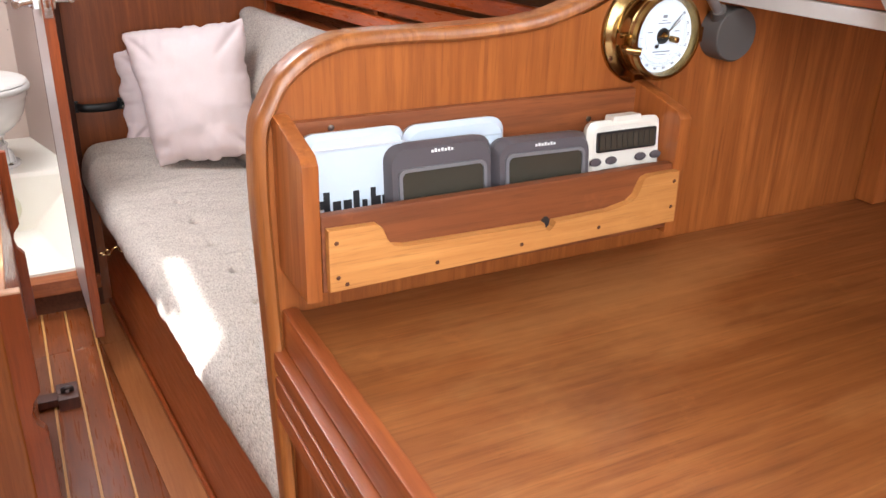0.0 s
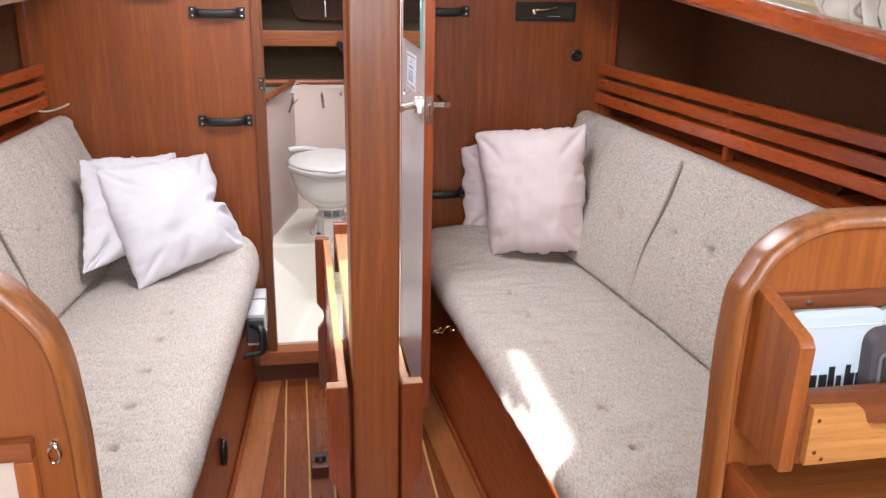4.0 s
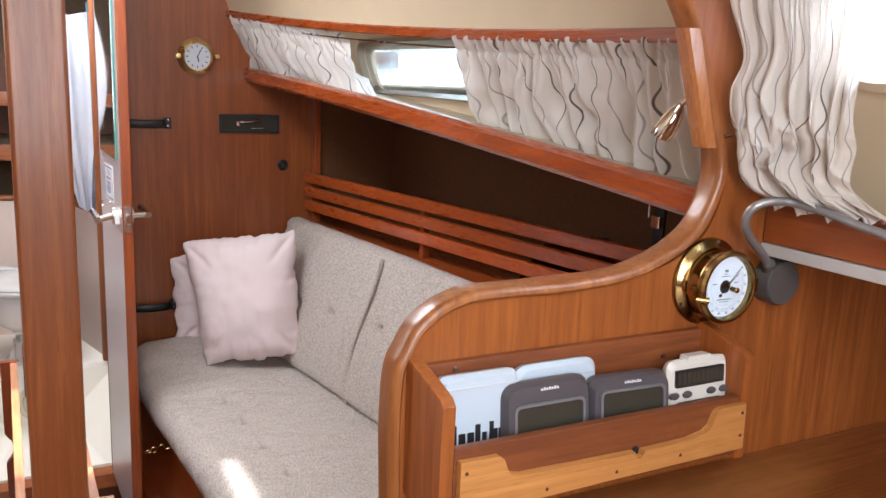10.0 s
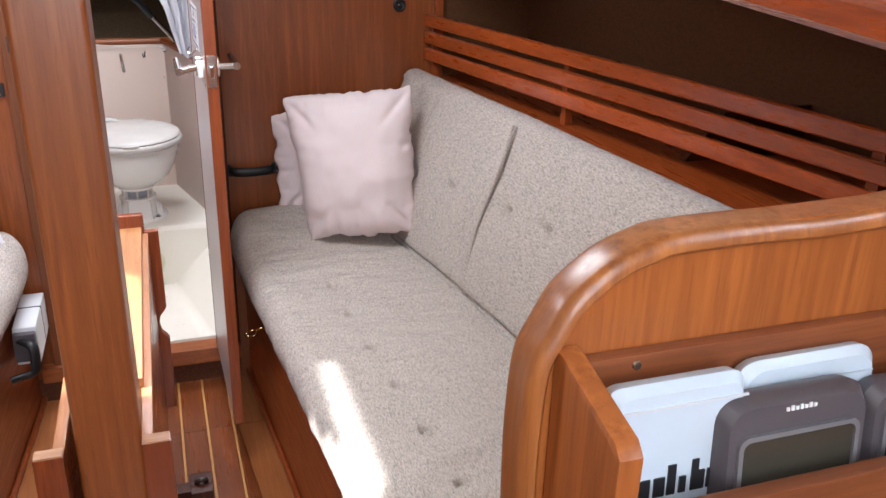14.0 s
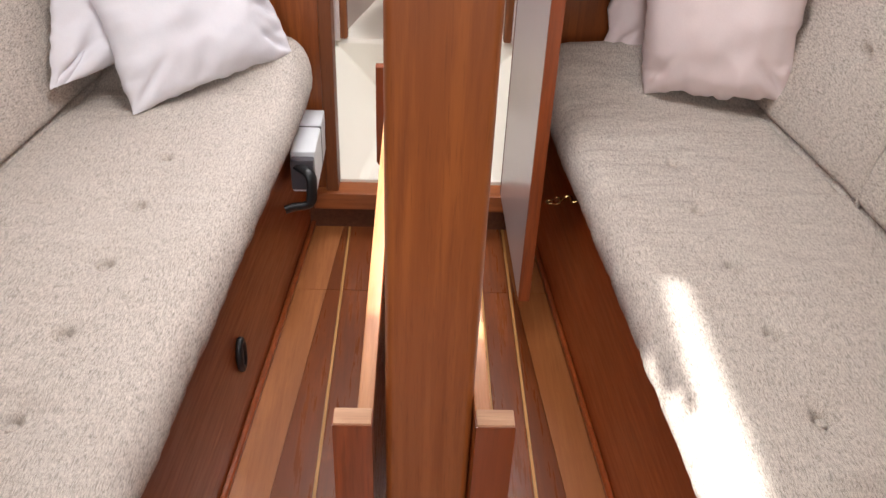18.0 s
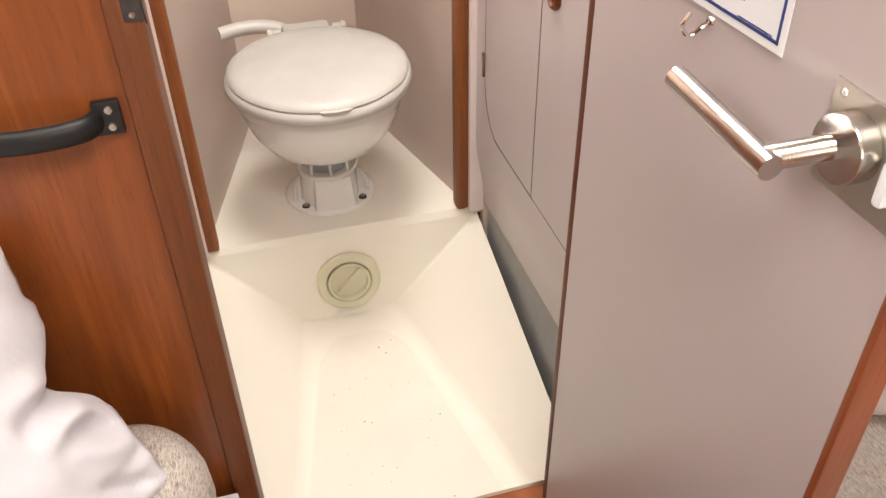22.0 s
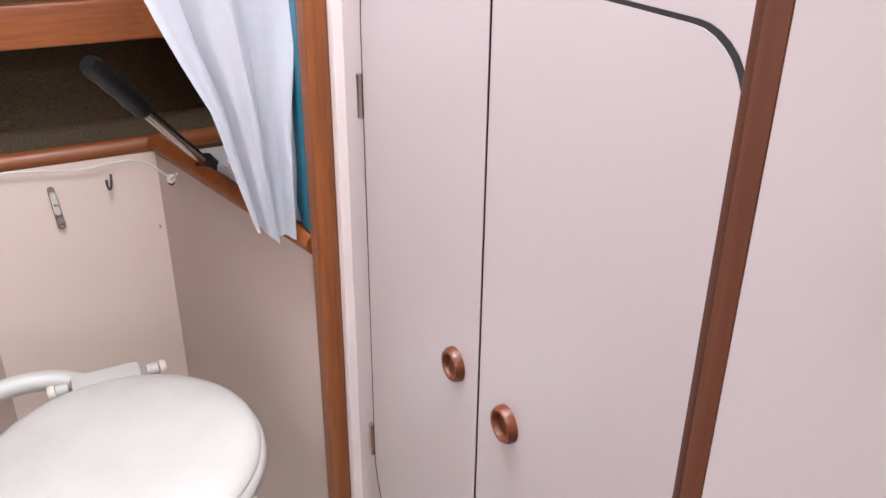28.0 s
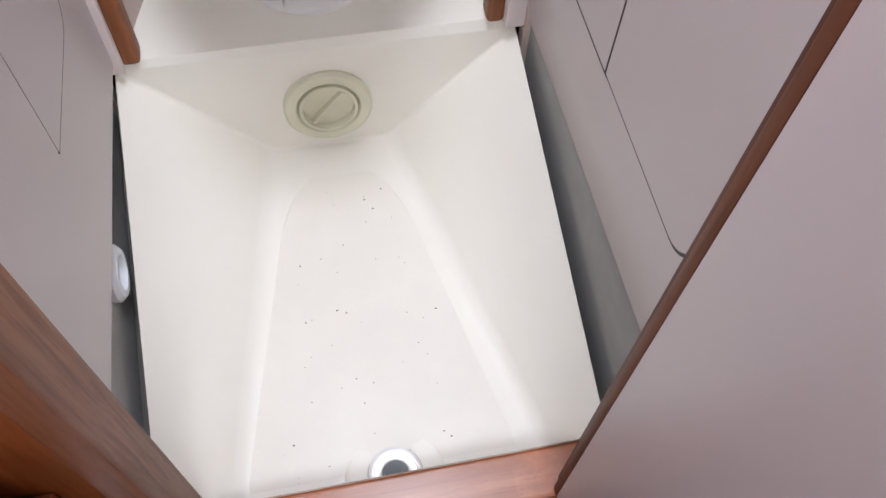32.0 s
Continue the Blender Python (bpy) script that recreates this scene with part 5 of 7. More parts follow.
wall("side_ledge_starboard", slab([(0.213, 3.31), (0.090, 3.77), (0.5, 3.77), (0.5, 3.31)], "z", AZ - 0.02, AZ - 0.006), GEL, "white moulded ledge beside the alcove", "ledge")
wall("locker_recess_low", slab([(3.775, AZ - 0.02), (4.0, AZ - 0.02), (4.03, 1.2), (4.01, 1.2), (3.98, AZ)], "x", -0.75, 0.62), CARPET, "dark brown carpeted back of the forward shelves")
wall("forward_shelf", box(-0.75, 0.62, 3.87, 4.0, 1.0, 1.012, 0), CARPET, "carpeted forward shelf", "shelf")
wall("forward_shelf_rail", box(-0.75, 0.62, 3.845, 3.868, 0.985, 1.05, 0.006), TEAK_X, "wooden rail along the forward shelf", "rail")
wall("forward_shelf_upper", box(-0.75, 0.62, 3.87, 4.0, 1.20, 1.215, 0), CARPET, "carpeted upper forward shelf", "shelf")
wall("forward_shelf_rail_upper", box(-0.75, 0.62, 3.845, 3.868, 1.205, 1.262, 0.006), TEAK_X, "wooden rail along the upper forward shelf", "rail")
wall("forward_back_upper", box(-0.75, 0.62, 4.02, 4.04, 1.2, ZC, 0), CARPET, "dark brown carpeted forward wall")
wall("alcove_shell_port", box(-0.76, -0.74, 3.285, 4.1, 0.27, ZC, 0), CARPET, "dark brown carpeted side of the forward space")
wall("alcove_shell_starboard", box(0.60, 0.62, 3.285, 4.1, 0.27, ZC, 0), CARPET, "dark brown carpeted side of the forward space")
hd = thing("hanging_door", (-0.1, 3.99, 1.08), "dark wooden locker door behind the forward shelves", "cabinet door")
part("panel", slab([(-0.19, 1.12), (-0.16, 1.085), (0.2, 1.085), (0.2, 1.42), (-0.26, 1.42)], "y", 3.975, 3.99, 0.003), DARKWOOD, hd)
part("pull", box(-0.052, -0.044, 3.962, 3.972, 1.10, 1.17, 0.002), STEEL, hd)

# toilet
wc = thing("toilet", (-0.065, 3.42, STEPZ), "white marine toilet with its lid closed on the moulded step", "toilet")
FC = (-0.062, 3.424, STEPZ)
part("foot", lathe([(0.0005, 0), (0.093, 0.0), (0.0935, 0.004), (0.091, 0.008), (0.084, 0.0105), (0.0005, 0.0115)], FC, sides=48), PORCELAIN, wc)
part("pedestal", lathe([(0.060, 0.008), (0.059, 0.03), (0.0585, 0.070), (0.0615, 0.075), (0.0625, 0.082), (0.060, 0.0845), (0.0005, 0.085)], (-0.065, 3.405, STEPZ), sides=44), PORCELAIN, wc)
part("web", loft([[(-0.062 + a * w, 3.405 - b * dpt, STEPZ + zz) for a, b in ((-1, 0), (-1, 0.86), (-0.9, 0.95), (-0.5, 1.0), (0.5, 1.0), (0.9, 0.95), (1, 0.86), (1, 0))] for zz, w, dpt in ((0.008, 0.043, 0.070), (0.014, 0.0415, 0.066), (0.05, 0.040, 0.062), (0.076, 0.038, 0.059))]), PORCELAIN, wc)
for q in (-1, 1):
    bx = -0.062 + q * 0.0585
    well = [(bx + 0.019 * math.cos(a), 3.386 + 0.019 * math.sin(a)) for a in (math.pi * k / 10 for k in range(11))]
    inner = [(bx + 0.0155 * math.cos(a), 3.386 + 0.0155 * math.sin(a)) for a in (math.pi * k / 10 for k in range(11))]
    lug = part("lug", loft([[(*p, STEPZ + 0.009), (*p, STEPZ + 0.014 + 0.048 * math.sin(math.pi * k / 10)), (*q_, STEPZ + 0.014 + 0.048 * math.sin(math.pi * k / 10)), (*q_, STEPZ + 0.009)] for k, (p, q_) in enumerate(zip(well, inner))]), PORCELAIN, wc)
    part("cheek", slab([(3.344, STEPZ + 0.009), (3.392, STEPZ + 0.009), (3.392, STEPZ + 0.052), (3.362, STEPZ + 0.034)], "x", bx - q * 0.019 - 0.002, bx - q * 0.019 + 0.002, 0.001), PORCELAIN, lug)
    part("washer", lathe([(0.0005, 0.0), (0.0082, 0.0), (0.008, 0.002), (0.0005, 0.0022)], (bx, 3.366, STEPZ + 0.0105), sides=16), BLACK, lug, "dark washer")
    part("bolt", lathe([(0.0005, 0.002), (0.0050, 0.002), (0.0048, 0.006), (0.003, 0.0075), (0.0005, 0.008)], (bx, 3.366, STEPZ + 0.0105), sides=8), BRONZE, lug, "weathered bronze bolt")
part("neck", lathe([(0.0005, 0.084), (0.040, 0.084), (0.040, 0.128), (0.0005, 0.128)], (-0.065, 3.40, STEPZ), sides=36), COLLAR, wc, "bluish grey neck between foot and bowl")
for q in range(8):
    a = radians(-90 + q * 45)
    px_, py_ = -0.065 + 0.050 * math.cos(a), 3.40 + 0.050 * math.sin(a)
    part("rib", rod((px_, py_, STEPZ + 0.082), (px_, py_, STEPZ + 0.130), 0.0032, 8), PORCELAIN, wc)
BW = (-0.066, 3.352)
part("bowl", loft([[(BW[0] + r * math.cos(a), BW[1] + 0.006 + sh + r * 1.03 * math.sin(a), STEPZ + hh) for a in (2 * math.pi * j / 64 for j in range(64))] for r, hh, sh in ((0.0005, 0.116, 0.036), (0.056, 0.116, 0.036), (0.060, 0.118, 0.036), (0.061, 0.124, 0.035), (0.066, 0.130, 0.031), (0.089, 0.146, 0.021), (0.116, 0.173, 0.011), (0.136, 0.208, 0.004), (0.147, 0.242, 0.0), (0.152, 0.262, 0.0), (0.157, 0.270, 0.0), (0.158, 0.291, 0.0), (0.0005, 0.292, 0.0))]), PORCELAIN, wc)


def lid_ring(profile):
    """Turned about the lid's middle, slightly egg-shaped, broader at the back."""
    rings = []
    for r, hh in profile:
        ring = []
        for j in range(64):
            a = 2 * math.pi * j / 64
            x, y = math.cos(a), math.sin(a)
            y = y * (1.06 if y < 0 else 1.02)
            ring.append((BW[0] + r * x * (1 + 0.02 * y), BW[1] - 0.005 + r * y, STEPZ + hh))
        rings.append(ring)
    return loft(rings)


part("seat", lid_ring([(0.150, 0.290), (0.160, 0.2905), (0.1665, 0.2945), (0.1695, 0.301), (0.1690, 0.308), (0.1655, 0.3145), (0.162, 0.3162), (0.150, 0.3164)]), SEATPLASTIC, wc)
part("seat_gap", lid_ring([(0.150, 0.3150), (0.1615, 0.3163), (0.1615, 0.3177), (0.150, 0.3185)]), INK, wc)
part("lid", lid_ring([(0.150, 0.3174), (0.1630, 0.3176), (0.1640, 0.3195), (0.1625, 0.3235), (0.156, 0.3285), (0.145, 0.3325), (0.12, 0.337), (0.07, 0.341), (0.0005, 0.342)]), SEATPLASTIC, wc, "domed white lid with faint stains")
part("lid_tab", lathe([(0.0005, -0.0095), (0.010, -0.0085), (0.0185, -0.0055), (0.0245, -0.001), (0.027, 0.0032), (0.024, 0.0042), (0.0005, 0.0045)], (BW[0] + 0.003, 3.1745, STEPZ + 0.3165), sides=32, scale=(1.0, 0.26)), SEATPLASTIC, wc)
part("hinge_block", box(BW[0] - 0.042, BW[0] + 0.05, 3.505, 3.545, STEPZ + 0.298, STEPZ + 0.326, 0.008), SEATPLASTIC, wc)
for q in (-1, 1):
    hx = BW[0] + 0.006 + q * 0.052
    part("hinge_cap", rod((hx, 3.536, STEPZ + 0.310), (hx + q * 0.016, 3.536, STEPZ + 0.310), 0.0085, 14), SEATPLASTIC, wc)
    part("hinge_knob", lathe([(0.0005, 0.0), (0.0098, 0.0), (0.0105, 0.004), (0.0085, 0.009), (0.0005, 0.0105)], (hx + q * 0.017, 3.536, STEPZ + 0.310), (q, 0, 0), 16), IVORY, wc, "ivory hinge knob")
part("hose", tube(smooth_path([(BW[0] - 0.02, 3.55, STEPZ + 0.30), (BW[0] - 0.06, 3.558, STEPZ + 0.316), (BW[0] - 0.11, 3.558, STEPZ + 0.321), (BW[0] - 0.162, 3.55, STEPZ + 0.317)], 8), 0.014, 14), SEATPLASTIC, wc, "white plastic inlet hose")

# small fittings of the alcove
solo("cord", tube(smooth_path([(-0.205, 3.668, 0.817), (-0.198, 3.676, 0.842), (-0.183, 3.715, 0.848), (-0.165, 3.745, 0.838), (-0.136, 3.751, 0.834), (-0.088, 3.752, 0.829), (-0.039, 3.752, 0.823), (0.001, 3.752, 0.825), (0.034, 3.750, 0.827), (0.052, 3.72, 0.831), (0.063, 3.69, 0.831), (0.074, 3.63, 0.834)], 6), 0.0016, 8), ROPE, "thin white cord tied across the alcove", "cord")
for p, tail in (((-0.205, 3.667, 0.817), (-0.186, 3.668, 0.813)), ((0.075, 3.627, 0.834), (0.081, 3.612, 0.846))):
    e = thing("cord_eye", p, "small knotted cord end on a screw eye", "fastener", "alcove fittings")
    part("knot", merged(*[tube([Vector(p) + Matrix.Rotation(ang, 4, "Y") @ Vector((0.0036 * math.cos(a), 0.0022 * math.sin(2 * a), 0.0052 * math.sin(a))) for a in (k * math.pi / 6 for k in range(13))], 0.0018, 6) for ang in (0.2, 1.2, 2.2)]), ROPE, e)
    part("cord_end", tube([p, ((p[0] + tail[0]) / 2, p[1], p[2] + 0.001), tail], 0.0016, 6), ROPE, e)
    part("eye", tube([(p[0] + 0.004 * math.cos(a) * (1 if p[0] > 0 else -1), p[1] + 0.002, p[2] - 0.004 + 0.006 * math.sin(a)) for a in (k * math.pi / 6 for k in range(13))], 0.0016, 8), DULLIRON, e)
hk = thing("spring_clamp", (-0.208, 3.67, 0.76), "small worn steel spring clamp hanging on the alcove side", "clamp", "alcove fittings")
part("arm", tube(smooth_path([(-0.205, 3.668, 0.798), (-0.203, 3.666, 0.786), (-0.208, 3.667, 0.768), (-0.214, 3.669, 0.752), (-0.219, 3.671, 0.735)], 5), 0.003, 8, flat=(0.0040, 0.0020)), STEELWORN, hk)
part("arm", tube(smooth_path([(-0.183, 3.664, 0.788), (-0.191, 3.664, 0.780), (-0.203, 3.666, 0.768), (-0.215, 3.670, 0.752), (-0.221, 3.672, 0.738)], 5), 0.003, 8, flat=(0.0040, 0.0020)), STEELWORN, hk)
part("spring", tube([(-0.206 + 0.0045 * math.cos(a), 3.666 + 0.0045 * math.sin(a), 0.768 + 0.0009 * a) for a in (k * math.pi / 5 for k in range(33))], 0.0010, 6), DULLIRON, hk)
part("jaw", box(-0.2235, -0.2165, 3.666, 3.676, 0.730, 0.741, 0.002), DULLIRON, hk)
part("pivot", rod((-0.209, 3.660, 0.766), (-0.209, 3.674, 0.766), 0.0018, 8), STEEL, hk)
cl = thing("spring_clip", (-0.077, 3.757, 0.76), "narrow steel spring clip on the alcove back", "clip", "alcove fittings")
LEAN = Matrix.Translation((-0.0775, 3.757, 0.766)) @ pose(0, 0, 0, 0, -5, 0)


def clip_plate(z0, z1, w0, w1, d):
    """A tapering strip of the clip with rounded ends."""
    out = [(w1 * math.cos(a), z1 - w1 + w1 * math.sin(a)) for a in (math.pi * k / 6 for k in range(7))]
    out += [(w0 * math.cos(a), z0 + w0 + w0 * math.sin(a)) for a in (math.pi + math.pi * k / 6 for k in range(7))]
    return turned(slab(out, "y", -d, 0.0, 0.0006), LEAN)


part("plate", clip_plate(-0.035, 0.036, 0.0062, 0.0052, 0.0025), STEELWORN, cl)
part("tongue", clip_plate(-0.010, 0.030, 0.0048, 0.0048, 0.0055), STEEL, cl)
part("bow", clip_plate(-0.0225, -0.0115, 0.0054, 0.0054, 0.0060), STEELWORN, cl, "bright bent end")
for z in (-0.0285, 0.006):
    part("rivet", turned(lathe([(0.0005, 0), (0.003, 0), (0.002, 0.002), (0.0005, 0.0022)], (0, -0.0052 if z > 0 else -0.0024, z), (0, -1, 0), 8), LEAN), CHROME, cl)
k2 = thing("small_hook", (0.003, 3.757, 0.795), "tiny dark hook on the alcove back", "hook", "alcove fittings")
part("hook_wire", tube(smooth_path([(0.006, 3.757, 0.806), (0.005, 3.750, 0.802), (0.003, 3.747, 0.790), (0.0, 3.747, 0.787), (-0.002, 3.748, 0.794), (-0.002, 3.748, 0.802)], 5), 0.0019, 8), DULLIRON, k2)
solo("screw", lathe([(0.0005, 0), (0.0035, 0), (0.0025, 0.0015), (0.0005, 0.0018)], (0.066, 3.752, 0.71), (-0.9, -0.4, 0), 8), STEEL, "small screw head in the alcove side", "screw")

pump = thing("bilge_pump_lever", (0.134, 3.61, AZ), "steel pump lever with a black rubber grip leaning over the alcove", "pump lever")
P0, P1 = Vector((0.134, 3.613, 0.842)), Vector((-0.017, 3.50, 1.037))
part("shaft", rod(P0, P0.lerp(P1, 0.66), 0.0075, 14), STEEL, pump)
part("grip", tube([P0.lerp(P1, t) for t in (0.60, 0.62, 0.66, 0.72, 0.78, 0.84, 0.9, 0.96, 1.0)], 0.013, 14, taper=[0.8, 1, 0.92, 1, 0.92, 1, 0.94, 1.05, 0.8]), BLACK, pump)
part("socket", rod(P0 + Vector((0.008, 0.006, -0.012)), P0.lerp(P1, 0.1), 0.014, 14), BLACK, pump)
part("body", turned(box(-0.05, 0.05, -0.03, 0.03, -0.012, 0.03, 0.006), Matrix.Translation((0.165, 3.60, 0.826)) @ pose(0, 0, 0, 0, 0, -70)), WHITEPLASTIC, pump)
part("screw_boss", lathe([(0.0005, 0), (0.013, 0), (0.013, 0.012), (0.007, 0.013), (0.006, 0.004), (0.0005, 0.004)], (0.152, 3.575, 0.856), (-0.2, -0.3, 1), 16), WHITEPLASTIC, pump)

# towel hanging at the edge of the alcove
rings = []
for k in range(30):
    u = k / 29
    z = 1.55 - u * (1.55 - 0.845)
    wd_ = 0.085 + 0.05 * math.sin(min(1, u * 1.25) * math.pi) - 0.055 * u ** 3
    cx = 0.112 + 0.037 * u
    ring = []
    for j in range(33):
        v = j / 32 * 2 - 1
        fold = 0.016 * math.sin(v * 9 + u * 1.2) * (0.5 + 0.5 * u) + 0.006 * math.sin(v * 21 + u * 3)
        ring.append((cx + v * wd_, 3.37 + fold - 0.03 * u, z + 0.02 * abs(v)))
    rings.append(ring)
tw = loft(rings, closed=False)
bmesh.ops.solidify(tw, geom=tw.faces[:], thickness=0.004)
solo("towel", tw, TOWEL, "white towel hanging in soft folds inside the alcove", "towel", smooth=80)
solo("teal_board", box(0.176, 0.180, 3.315, 3.42, 0.86, 1.6, 0.001), TEAL, "narrow teal board behind the towel", "board")

# vent cap low on the port side
vc = thing("tray_outlet", (-0.36, 2.99, 0.228), "round white plastic outlet under the basin locker", "outlet")
part("flange", lathe([(0.0005, 0), (0.036, 0), (0.036, 0.008), (0.030, 0.014), (0.022, 0.014), (0.02, 0.004), (0.0005, 0.004)], (-0.356, 2.990, 0.228), (1, 0, 0), 28), WHITEPLASTIC, vc)

# ---- heads door, swung open into the saloon ----
HINGE, FREE = Vector((0.131, 2.664, 0)), Vector((0.139, 2.232, 0))
along = (FREE - HINGE).normalized()
DW, DT, DZ0, DZ1 = (FREE - HINGE).length, 0.024, 0.125, 1.70


def on_door(u, d, z):
    """A place on the door: u from the hinge, d out of its heads-side face, z up."""
    side_way = Vector((along.y, -along.x, 0))
    if side_way.x > 0:
        side_way = -side_way
    return HINGE + along * u + side_way * d + Vector((0, 0, z))


OUT = (on_door(0, 1, 0) - on_door(0, 0, 0))


def door_box(u0, u1, d0, d1, z0, z1, bev=0.002):
    bm = box(u0, u1, d0, d1, z0, z1, bev)
    for v in bm.verts:
        v.co = on_door(v.co.x, v.co.y, v.co.z)
    return bm


door = thing("door_1", on_door(DW / 2, -DT / 2, DZ0), "narrow heads door standing open, pale laminate inside and teak outside", "door", kind="structure")
part("core", door_box(0.0, DW - 0.0035, -DT + 0.004, -0.004, DZ0, DZ1), TEAK_V, door)
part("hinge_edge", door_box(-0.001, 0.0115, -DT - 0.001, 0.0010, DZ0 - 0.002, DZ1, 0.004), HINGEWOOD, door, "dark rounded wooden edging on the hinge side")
part("inner_face", door_box(0.0110, DW - 0.0035, -0.0045, 0.0, DZ0, DZ1, 0.001), LAMINATE, door, "pale pinkish laminate face")
part("lock_edge", door_box(DW - 0.0035, DW + 0.004, -DT, 0.0008, DZ0 - 0.002, DZ1, 0.002), RED_V, door, "red-brown wooden edging")

SMEAR = plain("grey_mastic", (0.40, 0.37, 0.385), 0.6)
mir = thing("door_mirror", on_door(0.3, 0.004, 1.12), "frameless mirror with green glass edges on the door", "mirror")
u0, u1 = 0.074, 0.385
part("glass", door_box(u0, u1, 0.001, 0.0055, 1.147, 1.56, 0.0008), EDGEGLASS, mir)
part("silvering", door_box(u0 + 0.003, u1 - 0.003, 0.0054, 0.0058, 1.150, 1.557, 0), MIRROR, mir)
part("mastic_smear", tube([on_door(u0 + 0.003 + 0.0014 * k + 0.002 * math.sin(k * 0.9), 0.0004, 1.147 - 0.0032 * k) for k in range(10)], 0.001, 6, flat=(0.0018, 0.0005)), SMEAR, mir)

sg = thing("instruction_sign", on_door(0.17, 0.001, 0.97), "white printed card of toilet instructions with a blue border", "sign")
SU0, SU1, SZ0, SZ1 = 0.123, 0.289, 1.019, 1.116
SIGNTILT = Matrix.Translation(on_door((SU0 + SU1) / 2, 0, 1.03)) @ Matrix.Rotation(radians(1.5), 4, along.cross(Vector((0, 0, 1)))) @ Matrix.Translation(-on_door((SU0 + SU1) / 2, 0, 1.03))
part("card", turned(door_box(SU0, SU1, 0.0005, 0.0016, SZ0, SZ1, 0.0003), SIGNTILT), PAPER, sg)
for a, b, c, d in ((SU0 + 0.006, SU1 - 0.006, SZ0 + 0.006, SZ0 + 0.0085), (SU0 + 0.006, SU1 - 0.006, SZ1 - 0.0085, SZ1 - 0.006), (SU0 + 0.006, SU0 + 0.0085, SZ0 + 0.006, SZ1 - 0.006), (SU1 - 0.0085, SU1 - 0.006, SZ0 + 0.006, SZ1 - 0.006)):
    part("border", turned(door_box(a, b, 0.0016, 0.002, c, d, 0), SIGNTILT), BLUE, sg)


def words(text, m, size, material, parent, name="lettering", align="LEFT", stretch=1.0):
    cu = bpy.data.curves.new("text", "FONT")
    cu.body, cu.size, cu.align_x, cu.extrude = text, size, align, 0.0001
    ob = bpy.data.objects.new("text", cu)
    scene.collection.objects.link(ob)
    me = bpy.data.meshes.new_from_object(ob.evaluated_get(bpy.context.evaluated_depsgraph_get()))
    bpy.data.objects.remove(ob)
    bpy.data.curves.remove(cu)
    bm = bmesh.new()
    bm.from_mesh(me)
    bpy.data.meshes.remove(me)
    turned(bm, m @ Matrix.Diagonal((stretch, 1, 1, 1)))
    return part(name, bm, material, parent)


def door_text_matrix(u, z):
    ex, ez = along, Vector((0, 0, 1))
    m = Matrix((ex, ez, ex.cross(ez))).transposed().to_4x4()
    m.translation = on_door(u, 0.0019, z)
    return SIGNTILT @ m


GREYBLUE = plain("faded_blue_ink", (0.10, 0.12, 0.25), 0.5)
LINES = ("TO FLUSH TOILET: CLOSE THE LID AND GIVE", "8-10 STEADY PULLS USING THE FULL", "MOVEMENT OF THE PUMP HANDLE. PAUSE FOR", "FIVE SECONDS, THEN CONTINUE PUMPING AS", "BEFORE FOR A FURTHER 5-6 STROKES.")
words("OPERATING INSTRUCTION", door_text_matrix((SU0 + SU1) / 2, 1.077), 0.0068, GREYBLUE, sg, align="CENTER")
for k, line in enumerate(LINES):
    words(line, door_text_matrix((SU0 + SU1) / 2 - 0.003, 1.0660 - 0.0064 * k), 0.0046, GREYBLUE, sg, align="CENTER", stretch=0.92)
part("logo_stroke", turned(door_box(0.180, 0.236, 0.0016, 0.002, 1.0985, 1.0995, 0), SIGNTILT), BLUE, sg)
for k in range(5):
    part("logo_bar", turned(door_box(0.178 + k * 0.013, 0.184 + k * 0.013, 0.0016, 0.002, 1.0905, 1.0915 + 0.004 * (k % 2), 0), SIGNTILT), BLUE, sg)
part("small_print", turned(door_box(0.235, 0.275, 0.0016, 0.002, 1.028, 1.029, 0), SIGNTILT), BLUE, sg)

ch = thing("coat_hook", on_door(0.2, 0.0, 1.0), "small bent chrome hook on the door", "hook")
part("wire", tube(smooth_path([on_door(0.202, 0.0, 1.012), on_door(0.202, 0.006, 1.009), on_door(0.2005, 0.012, 1.003), on_door(0.199, 0.018, 1.003), on_door(0.198, 0.021, 1.010), on_door(0.1985, 0.016, 1.019)], 6), 0.0018, 8), CHROME, ch)
part("base_plate", lathe([(0.0005, 0), (0.0045, 0), (0.0035, 0.002), (0.0005, 0.0022)], on_door(0.202, 0.0, 1.012), OUT, 12), CHROME, ch)

LZ, LU = 1.002, 0.373
hn = thing("door_lever", on_door(LU, 0, LZ), "brushed steel lever handle and lock on the door", "door handle")
part("plate", door_box(0.343, 0.4335, 0.0, 0.0025, 0.964, 1.034, 0.0008), ALU, hn, "dull grey metal lock plate")
for du, dz in ((0.352, 1.027), (0.425, 1.027), (0.425, 0.971)):
    part("plate_screw", lathe([(0.0005, 0), (0.003, 0), (0.0025, 0.001), (0.0005, 0.0012)], on_door(du, 0.0025, dz), OUT, 10), STEEL, hn)
part("rose", lathe([(0.0005, 0), (0.0225, 0), (0.0225, 0.0125), (0.0213, 0.014), (0.0005, 0.014)], on_door(LU, 0.003, LZ), OUT, 28), STEEL, hn)
part("neck", rod(on_door(LU - 0.005, 0.012, LZ - 0.001), on_door(0.3525, 0.051, 0.990), 0.0085, 20), STEEL, hn)
part("grub_screw", rod(on_door(0.358, 0.031, 0.9885), on_door(0.358, 0.031, 0.986), 0.0018, 10), INK, hn)
